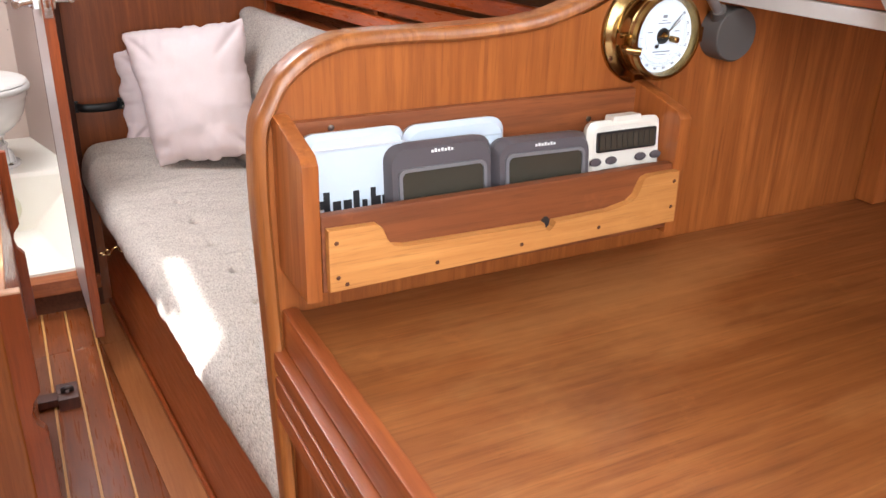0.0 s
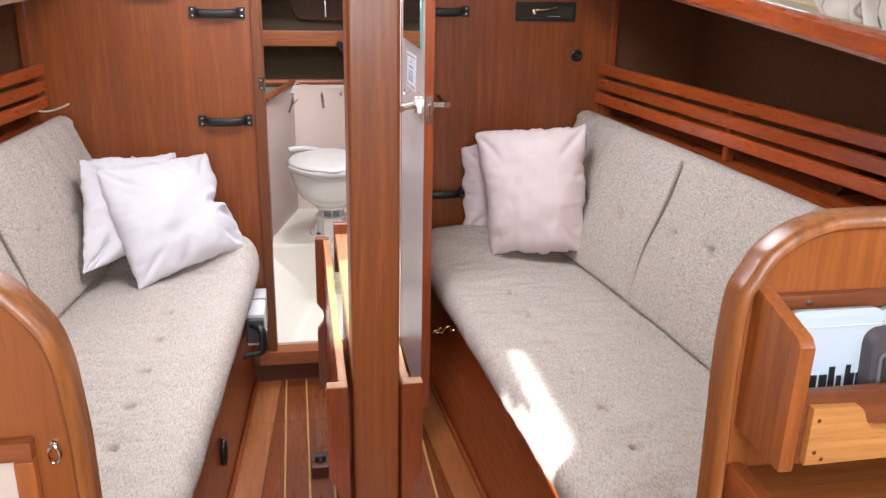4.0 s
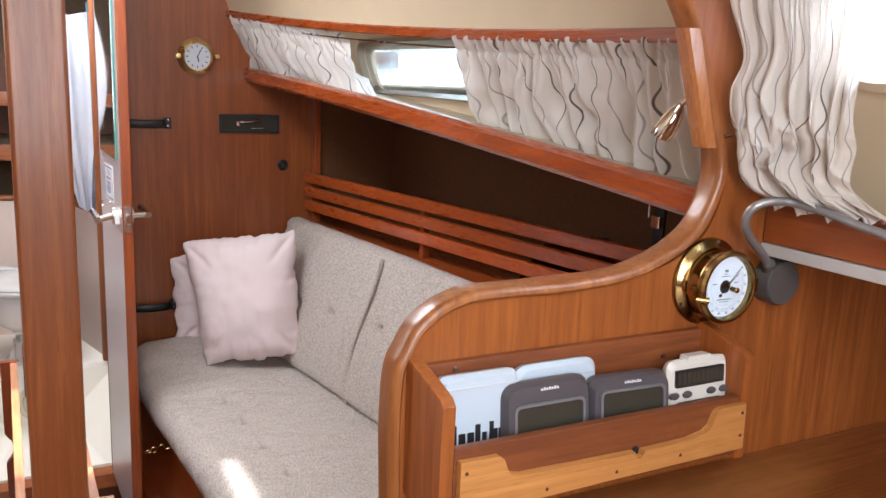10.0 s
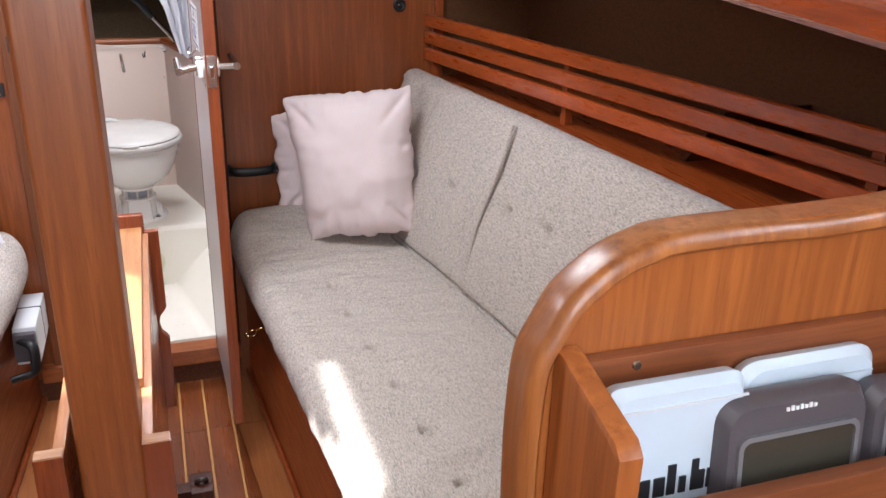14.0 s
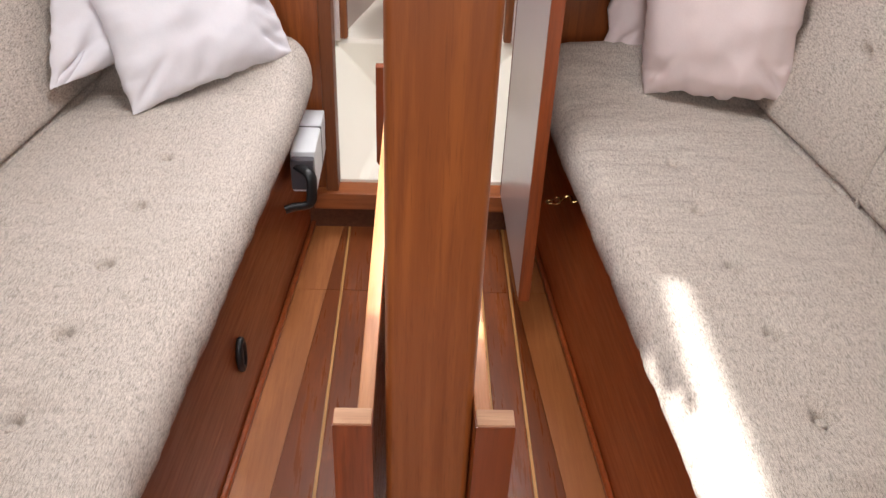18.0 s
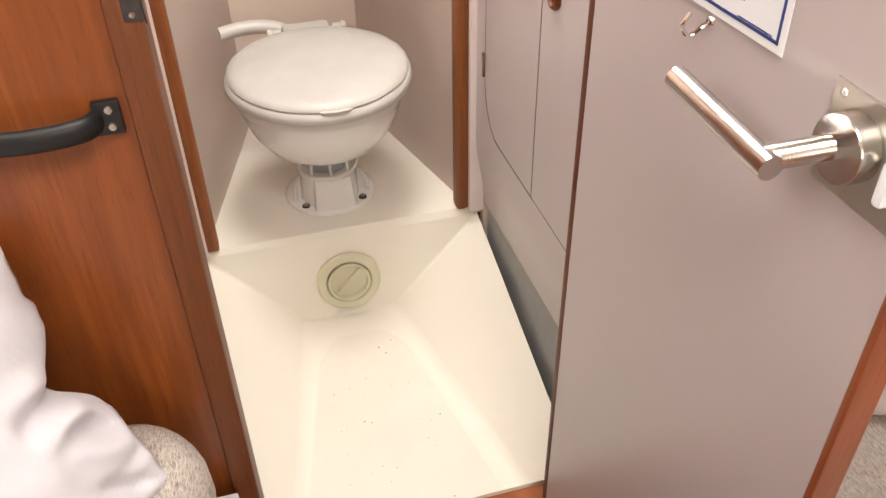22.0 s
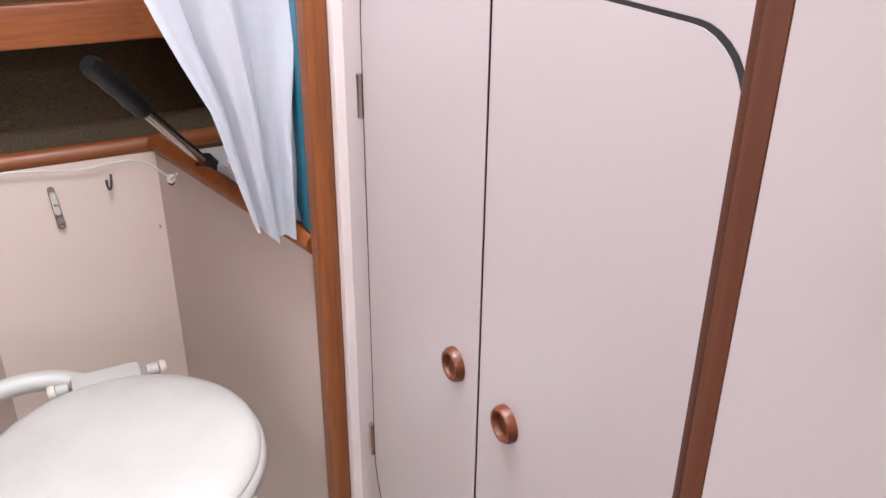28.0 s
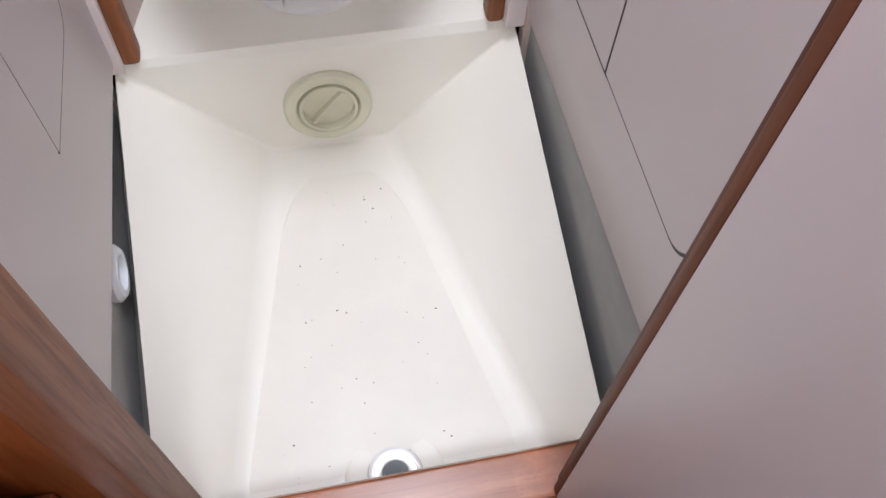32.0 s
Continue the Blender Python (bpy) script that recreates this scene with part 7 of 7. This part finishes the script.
# ---- curtains ----
def curtain(name, top, bottom, gathers, depth, label, width_uv, seed, n=320, rows=30, crumple=0.005, sides=None, swag=0.0):
    """A gathered curtain between a top line and a bottom line of points."""
    rnd = random.Random(seed)
    ph = [rnd.random() * 6.28 for _ in range(4)]
    bm = bmesh.new()
    uvl = bm.loops.layers.uv.new("UVMap")
    grid, uvs = [], []
    for i in range(n + 1):
        u = i / n
        a, b = top(u), bottom(u)
        acr = (top(min(1, u + 0.01)) - top(max(0, u - 0.01))).normalized()
        down = (b - a).normalized()
        nrm = acr.cross(down).normalized()
        if nrm.x > 0:
            nrm = -nrm
        col, uc = [], []
        for k in range(rows + 1):
            v = k / rows
            # folds with soft crests and sharp valleys that wander down the cloth
            wander = 1.1 * noise.noise(Vector((u * gathers * 0.45, v * 1.3, seed * 1.7))) + 0.25 * noise.noise(Vector((u * gathers * 1.4, v * 3.1, seed + 5)))
            main = abs(math.sin(math.pi * (u * gathers + wander) + ph[0])) ** 0.75
            small = abs(math.sin(math.pi * (u * gathers * 2.3 + 2.0 * wander) + ph[2])) ** 0.85
            strong = 0.75 + 0.6 * noise.noise(Vector((u * gathers * 0.8, v * 1.5, seed)))
            open_ = min(1.0, max(0.0, v - 0.13) * 2.4)
            base = a.lerp(b, v) if sides is None else sides[0](v).lerp(sides[1](v), u)
            p = base + nrm * depth * (0.30 + open_ * (1.45 * strong * main - 0.45) + (0.55 - 0.25 * open_) * (small - 0.5))
            p += acr * (0.45 * depth * math.cos(2 * math.pi * (u * gathers + wander) + 2 * ph[0]) * open_)
            w3 = Vector((u * width_uv * 16, v * (b - a).length * 9, seed))
            p += nrm * (noise.noise(w3) * crumple + noise.noise(w3 * 2.6) * crumple * 0.45) + acr * noise.noise(w3 + Vector((7, 3, 0))) * crumple * 0.6
            if swag:
                low = min(1.0, max(0.0, (v - 0.30) / 0.4))
                fold = 1 - 2 * abs(math.sin(9 * (v - 0.30 * u) + 2.6 * noise.noise(Vector((u * 3.0, v * 3.2, seed + 3))))) ** 0.7
                p += nrm * swag * low * (fold + 1.1 * noise.noise(Vector((u * 9, v * 12, seed + 8)))) * (1 - 0.6 * v ** 6)
            if v < 0.15 and sides is None:
                # ruffled heading above the wire
                head = 1 - v / 0.15
                ruff = u * gathers * 2.6 + 0.5 * noise.noise(Vector((u * gathers * 1.7, 2, seed)))
                p += nrm * 0.0065 * math.sin(2 * math.pi * ruff) * head
                p += down * (0.0075 * math.cos(2 * math.pi * ruff + 0.8) + 0.006 * noise.noise(Vector((u * gathers * 3, 0, seed)))) * head
                p -= nrm * 0.004 * math.exp(-((v - 0.13) / 0.03) ** 2)
            if k == rows:
                p += down * (0.006 * math.sin(2 * math.pi * (u * gathers + wander)) + 0.004)
            col.append(bm.verts.new(p))
            uc.append((u * width_uv + 0.02 * v * math.sin(u * 7 + ph[2]), v * (b - a).length))
        grid.append(col)
        uvs.append(uc)
    for i in range(n):
        for k in range(rows):
            f = bm.faces.new((grid[i][k], grid[i + 1][k], grid[i + 1][k + 1], grid[i][k + 1]))
            for loop, (ii, kk) in zip(f.loops, ((i, k), (i + 1, k), (i + 1, k + 1), (i, k + 1))):
                loop[uvl].uv = uvs[ii][kk]
    return solo(name, bm, CURTAIN, label, "curtain", "curtains", smooth=85)


def hang(ya, yb, dz0, dz1, off):
    def top(u):
        y = ya + (yb - ya) * u
        return Vector((batten_x(y) + 0.012, y, batten_z(y) + dz0))

    def bottom(u):
        y = ya + (yb - ya) * u
        z = eave_z(y) + dz1
        return Vector((side_x(y, z) - off, y, z))

    return top, bottom


WORDS_C = "gathered white curtain with wavy dark threads over the cabin window"
top, bottom = hang(1.505, 0.86, 0.004, -0.006, 0.03)
curtain("curtain", top, bottom, 10, 0.019, WORDS_C, 1.15, 4)


def top_f(u):
    y = 2.655 - 0.615 * u
    return Vector((0.52 + 0.135 * u, y, 1.537 - 0.057 * u))


def bottom_f(u):
    y = 2.66 - 0.71 * u
    return Vector((0.596 + 0.112 * u, y, 1.384 - 0.055 * u))


curtain("curtain", top_f, bottom_f, 9, 0.017, "gathered white curtain with wavy dark threads beside the bulkhead", 1.1, 9)


def along_path(pts):
    """A function from 0 to 1 along a soft curve through the points."""
    path = smooth_path(pts, 10)
    return lambda v: path[min(len(path) - 1, int(v * (len(path) - 1) + 0.5))]


EDGE_L = along_path([(0.664, 0.787, 1.62), (0.666, 0.787, 1.55), (0.668, 0.785, 1.487), (0.696, 0.787, 1.426), (0.690, 0.79, 1.385), (0.697, 0.79, 1.345), (0.706, 0.79, 1.316), (0.713, 0.79, 1.288), (0.731, 0.787, 1.262), (0.777, 0.78, 1.239)])
EDGE_R = along_path([(0.757, 0.66, 1.62), (0.755, 0.66, 1.55), (0.757, 0.66, 1.487), (0.768, 0.67, 1.43), (0.780, 0.68, 1.374), (0.786, 0.685, 1.34), (0.790, 0.686, 1.316), (0.793, 0.688, 1.281), (0.795, 0.670, 1.259), (0.800, 0.622, 1.238)])


def top_c(u):
    return EDGE_L(0).lerp(EDGE_R(0), u)


def bottom_c(u):
    return EDGE_L(1).lerp(EDGE_R(1), u)


curtain("curtain", top_c, bottom_c, 5.5, 0.016, "tall white curtain with dark threads by the chart table", 0.80, 14, rows=90, crumple=0.012, sides=(EDGE_L, EDGE_R), swag=0.012)
curtain("curtain", lambda u: Vector((mx(0.52 + 0.17 * u), 2.655 - 0.35 * u, 1.535 - 0.03 * u)), lambda u: Vector((mx(0.585 + 0.08 * u), 2.66 - 0.40 * u, 1.372 - 0.02 * u)), 6, 0.014, "gathered white curtain drawn back on the port side", 0.7, 21)
# unseen curtain, added to cut a wedge of shade into the settee's sun patch
curtain("curtain", lambda u: Vector((PX + 0.045, 1.872 + 0.30 * u, 1.722 + 0.026 * u)), lambda u: Vector((PX + 0.05, 1.872 + 0.30 * u, 1.705 - 0.165 * u)), 5, 0.008, "unseen curtain added at the port opening to fork the sun patch", 0.6, 27)
solo("curtain_wire", tube([Vector((batten_x(y) + 0.026, y, batten_z(y) - 0.016)) for y in (0.85, 1.1, 1.3, 1.55, 1.8, 2.05, 2.3, 2.5, 2.67)], 0.002, 6), STEEL, "thin wire carrying the curtains", "curtain wire")



# ---- fittings on the main bulkhead ----
def grab_handle(cx, z, half=0.067):
    t = thing("grab_handle", (cx, BULK, z), "black plastic grab handle screwed to the bulkhead", "handle", "grab handles")
    for q in (-1, 1):
        pl = part("foot", box(cx + q * half - 0.0125, cx + q * half + 0.0125, BULK - 0.008, BULK - 0.0002, z - 0.017, z + 0.017, 0.002), BLACK, t)
        for dz in (-0.0085, 0.0085):
            part("screw", lathe([(0.0005, 0), (0.0045, 0), (0.0035, 0.0018), (0.0005, 0.002)], (cx + q * (half + 0.002), BULK - 0.008, z + dz), (0, -1, 0), 12), STEEL, pl)
    path = smooth_path([(cx - half + 0.009, BULK - 0.006, z), (cx - half + 0.022, BULK - 0.022, z - 0.001), (cx, BULK - 0.028, z - 0.002), (cx + half - 0.022, BULK - 0.022, z - 0.001), (cx + half - 0.009, BULK - 0.006, z)], 8)
    part("grip", tube(path, 0.01, 12, flat=(0.006, 0.0125)), BLACK, t)


for cx, z, half in ((-0.404, 1.206, 0.067), (-0.400, 0.892, 0.067), (0.2615, 1.216, 0.067), (0.265, 0.647, 0.067)):
    grab_handle(cx, z, half)

CC = Vector((0.418, BULK, 1.417))
ck = thing("ship_clock", CC, "small round brass ship's clock with a white dial", "clock")
part("case", lathe([(0.0005, 0), (0.056, 0), (0.056, 0.004), (0.050, 0.010), (0.044, 0.014), (0.043, 0.024), (0.046, 0.026), (0.046, 0.030), (0.041, 0.033), (0.039, 0.030), (0.039, 0.018)], CC, (0, -1, 0), 40), GILT, ck)
part("dial", lathe([(0.0005, 0.022), (0.040, 0.022), (0.040, 0.024), (0.0005, 0.024)], CC, (0, -1, 0), 36), DIAL, ck)
for k in range(12):
    a = radians(30 * k)
    c, s_ = math.cos(a), math.sin(a)
    part("numeral", tube([CC + Vector((c * 0.034, -0.0245, s_ * 0.034)), CC + Vector((c * 0.027, -0.0245, s_ * 0.027))], 0.0012, 4), INK, ck)
for a, ln, r in ((62, 0.024, 0.0012), (285, 0.016, 0.0016)):
    part("hand", tube([CC + Vector((0, -0.026, 0)), CC + Vector((math.cos(radians(a)) * ln, -0.026, math.sin(radians(a)) * ln))], r, 6), INK, ck)
part("hinge", box(CC.x - 0.062, CC.x - 0.048, BULK - 0.03, BULK - 0.004, CC.z - 0.008, CC.z + 0.008, 0.003), GILT, ck)
part("latch", merged(rod(CC + Vector((0.052, -0.02, 0.003)), CC + Vector((0.066, -0.02, 0.003)), 0.004, 10), rod(CC + Vector((0.060, -0.012, 0.003)), CC + Vector((0.060, -0.030, 0.003)), 0.006, 10)), GILT, ck)

tr = thing("heater_control", (0.58, BULK, 1.217), "black recessed plate with a small chrome lever", "control panel")
part("bezel", frame_slab([(0.5805 + a, 1.217 + b) for a, b in rounded(0.192, 0.058, 0.004, 3)], [(0.5805 + a, 1.217 + b) for a, b in rounded(0.172, 0.040, 0.003, 3)], "y", BULK - 0.006, BULK - 0.0002), BLACK, tr)
part("recess", box(0.494, 0.667, BULK - 0.002, BULK - 0.0004, 1.196, 1.238, 0), SCREEN, tr)
part("pivot", lathe([(0.0005, 0), (0.010, 0), (0.009, 0.004), (0.005, 0.007), (0.0005, 0.007)], (0.545, BULK - 0.002, 1.216), (0, -1, 0), 18), CHROME, tr)
part("lever", tube(smooth_path([(0.548, BULK - 0.008, 1.222), (0.58, BULK - 0.010, 1.224), (0.615, BULK - 0.008, 1.230)], 5), 0.0028, 8), CHROME, tr)
part("slide", rod((0.585, BULK - 0.006, 1.203), (0.625, BULK - 0.006, 1.203), 0.0018, 8), CHROME, tr)
kb = thing("bulkhead_socket", (0.690, BULK, 1.084), "round black socket on the bulkhead", "socket")
part("rim", lathe([(0.0005, 0), (0.018, 0), (0.018, 0.004), (0.013, 0.008), (0.009, 0.007), (0.007, 0.003), (0.0005, 0.003)], (0.690, BULK, 1.084), (0, -1, 0), 24), BLACK, kb)
part("pin", lathe([(0.0005, 0), (0.003, 0), (0.003, 0.007), (0.0005, 0.008)], (0.688, BULK - 0.002, 1.086), (0, -1, 0), 10), STEEL, kb)
rd = thing("red_lamp", (-0.583, BULK, 1.25), "red lamp in a dark holder on the bulkhead", "lamp")
part("lens", lathe([(0.0005, -0.045), (0.012, -0.045), (0.016, -0.038), (0.016, 0.038), (0.012, 0.045), (0.0005, 0.045)], (-0.583, BULK - 0.022, 1.262), (1, 0, 0), 20), RED, rd)
part("holder", box(-0.632, -0.534, BULK - 0.010, BULK - 0.0002, 1.248, 1.30, 0.003), BLACK, rd)
for q in (-1, 1):
    part("clip", box(-0.583 + q * 0.046 - 0.004, -0.583 + q * 0.046 + 0.004, BULK - 0.04, BULK - 0.008, 1.247, 1.28, 0.002), BLACK, rd)
STEELDARK = plain("stained_dark_steel", (0.065, 0.055, 0.05), 0.6, 0.3, 0.2, scale=60, bump=0.1)
sk = thing("strike_plate", (-0.30, 2.666, 0.97), "worn dark steel strike plate let into the door jamb", "strike plate")
part("plate", slab([(2.6745, 1.020), (2.690, 1.020), (2.690, 0.984), (2.684, 0.974), (2.678, 0.985), (2.6745, 0.992)], "x", -0.2812, -0.2796, 0.0004), STEELDARK, sk)
part("notch", box(-0.2965, -0.2805, 2.6655, 2.6678, 0.984, 1.022, 0.001), STEELDARK, sk)
for z_ in (0.990, 1.014):
    part("screw", lathe([(0.0005, 0), (0.0032, 0), (0.0028, 0.001), (0.0005, 0.0012)], (-0.289, 2.6655, z_), (0, -1, 0), 10), STEEL, sk)

# cord on the port fiddle, chain by the door, box and handle by the port settee
solo("cord", tube(smooth_path([(-0.955, 2.64, 0.945), (-0.93, 2.635, 0.934), (-0.88, 2.62, 0.936), (-0.84, 2.605, 0.950), (-0.82, 2.60, 0.960)], 6), 0.003, 8), ROPE, "short white cord tied to the fiddle rail", "cord")
chn = thing("door_hook", (0.21, 2.29, 0.34), "small brass hook and chain holding the door", "door hook")
part("eye", tube([(0.205 + 0.008 * math.cos(a), 2.288, 0.342 + 0.008 * math.sin(a)) for a in (k * math.pi / 6 for k in range(13))], 0.0022, 8), BRASS, chn)
part("hook_wire", tube(smooth_path([(0.213, 2.288, 0.342), (0.222, 2.288, 0.352), (0.232, 2.288, 0.352), (0.236, 2.288, 0.340), (0.246, 2.288, 0.342), (0.254, 2.29, 0.344)], 6), 0.0026, 8), BRASS, chn)
part("link", tube([(0.190 + 0.007 * math.cos(a), 2.286, 0.340 + 0.004 * math.sin(a)) for a in (k * math.pi / 6 for k in range(13))], 0.0018, 8), BRASS, chn)

wb = thing("appliance", (-0.335, 2.5, 0.24), "white plastic box with a black carrying handle beside the settee", "box")
part("body", box(-0.362, -0.306, 2.455, 2.655, 0.245, 0.348, 0.006), WHITEPLASTIC, wb)
part("lid", box(-0.362, -0.3055, 2.575, 2.656, 0.300, 0.351, 0.004), WHITEPLASTIC, wb)
part("seam", box(-0.361, -0.3052, 2.571, 2.574, 0.248, 0.3495, 0), GREYPLASTIC, wb)
part("foot", box(-0.360, -0.308, 2.435, 2.456, 0.262, 0.338, 0.005), GREYPLASTIC, wb)
part("handle", tube(smooth_path([(-0.350, 2.452, 0.318), (-0.332, 2.430, 0.320), (-0.318, 2.416, 0.318), (-0.3115, 2.410, 0.308), (-0.311, 2.406, 0.290), (-0.312, 2.402, 0.266), (-0.316, 2.400, 0.252), (-0.326, 2.398, 0.246), (-0.350, 2.394, 0.244), (-0.370, 2.388, 0.240)], 5), 0.0125, 12, flat=(0.0135, 0.0085)), BLACK, wb)
fl = thing("finger_latch", (-0.395, 1.997, 0.14), "black oval finger latch in the settee front", "latch")
part("ring", tube([(mx(base_x(1.997)) + 0.006, 1.997 + 0.017 * math.cos(a), 0.173 + 0.032 * math.sin(a)) for a in (k * math.pi / 12 for k in range(25))], 0.007, 10), BLACK, fl)
part("pad", slab([(1.997 + 0.016 * math.cos(a), 0.173 + 0.031 * math.sin(a)) for a in (k * math.pi / 12 for k in range(24))], "x", mx(base_x(1.997)) + 0.001, mx(base_x(1.997)) + 0.008), DARKGREY, fl)
kn = thing("locker_strap", (1.06, 1.3, 0.95), "black strap with a bright buckle inside the locker", "strap")
part("strap", box(1.055, 1.062, 1.285, 1.315, 0.895, 1.22, 0.002), BLACK, kn)
part("buckle", box(1.046, 1.056, 1.288, 1.312, 1.10, 1.125, 0.002), CHROME, kn)
part("bar", rod((1.045, 1.318, 1.12), (1.045, 1.318, 1.21), 0.003, 8), CHROME, kn)

# ---- cabin sole: planks with pale strips between them ----
sole = thing("cabin_sole", (CX, 1.5, 0.0), "varnished wooden cabin sole with thin pale strips", "floor", kind="structure")
LINES_X = [-0.257, -0.190, -0.123, -0.056, 0.011, 0.078, 0.147]
CUTS = [-0.9, 0.25, 1.30, 2.412, BULK + 0.004]
G = 0.0006
for k, x in enumerate(LINES_X):
    part("strip", box(x - 0.003, x + 0.003, CUTS[0], CUTS[-1], -0.012, 0.0002, 0), HOLLY, sole)
for a, b in zip(LINES_X, LINES_X[1:]):
    for y0, y1 in zip(CUTS, CUTS[1:]):
        part("plank", box(a + 0.003 + G, b - 0.003 - G, y0 + G, y1 - G, -0.012, 0.0, 0.0006, 1), SOLE, sole)


def edge_plank(name, inner, outer, y0, y1, material):
    bm = bmesh.new()
    ring = [(inner(y0), y0), (outer(y0), y0), (outer(y1), y1), (inner(y1), y1)]
    return part(name, slab(ring, "z", -0.012, 0.0), material, sole)


for y0, y1 in zip(CUTS, CUTS[1:]):
    y0, y1 = y0 + G, y1 - G
    edge_plank("plank", lambda y: 0.1506, lambda y: base_x(y) - 0.0858, y0, y1, SOLE)
    edge_plank("margin_plank", lambda y: base_x(y) - 0.085, lambda y: base_x(y) + 0.02, y0, y1, MARGIN)
    edge_plank("plank", lambda y: mx(base_x(y) - 0.0858), lambda y: -0.2606, y0, y1, SOLE)
    edge_plank("margin_plank", lambda y: mx(base_x(y) + 0.02), lambda y: mx(base_x(y) - 0.085), y0, y1, MARGIN)
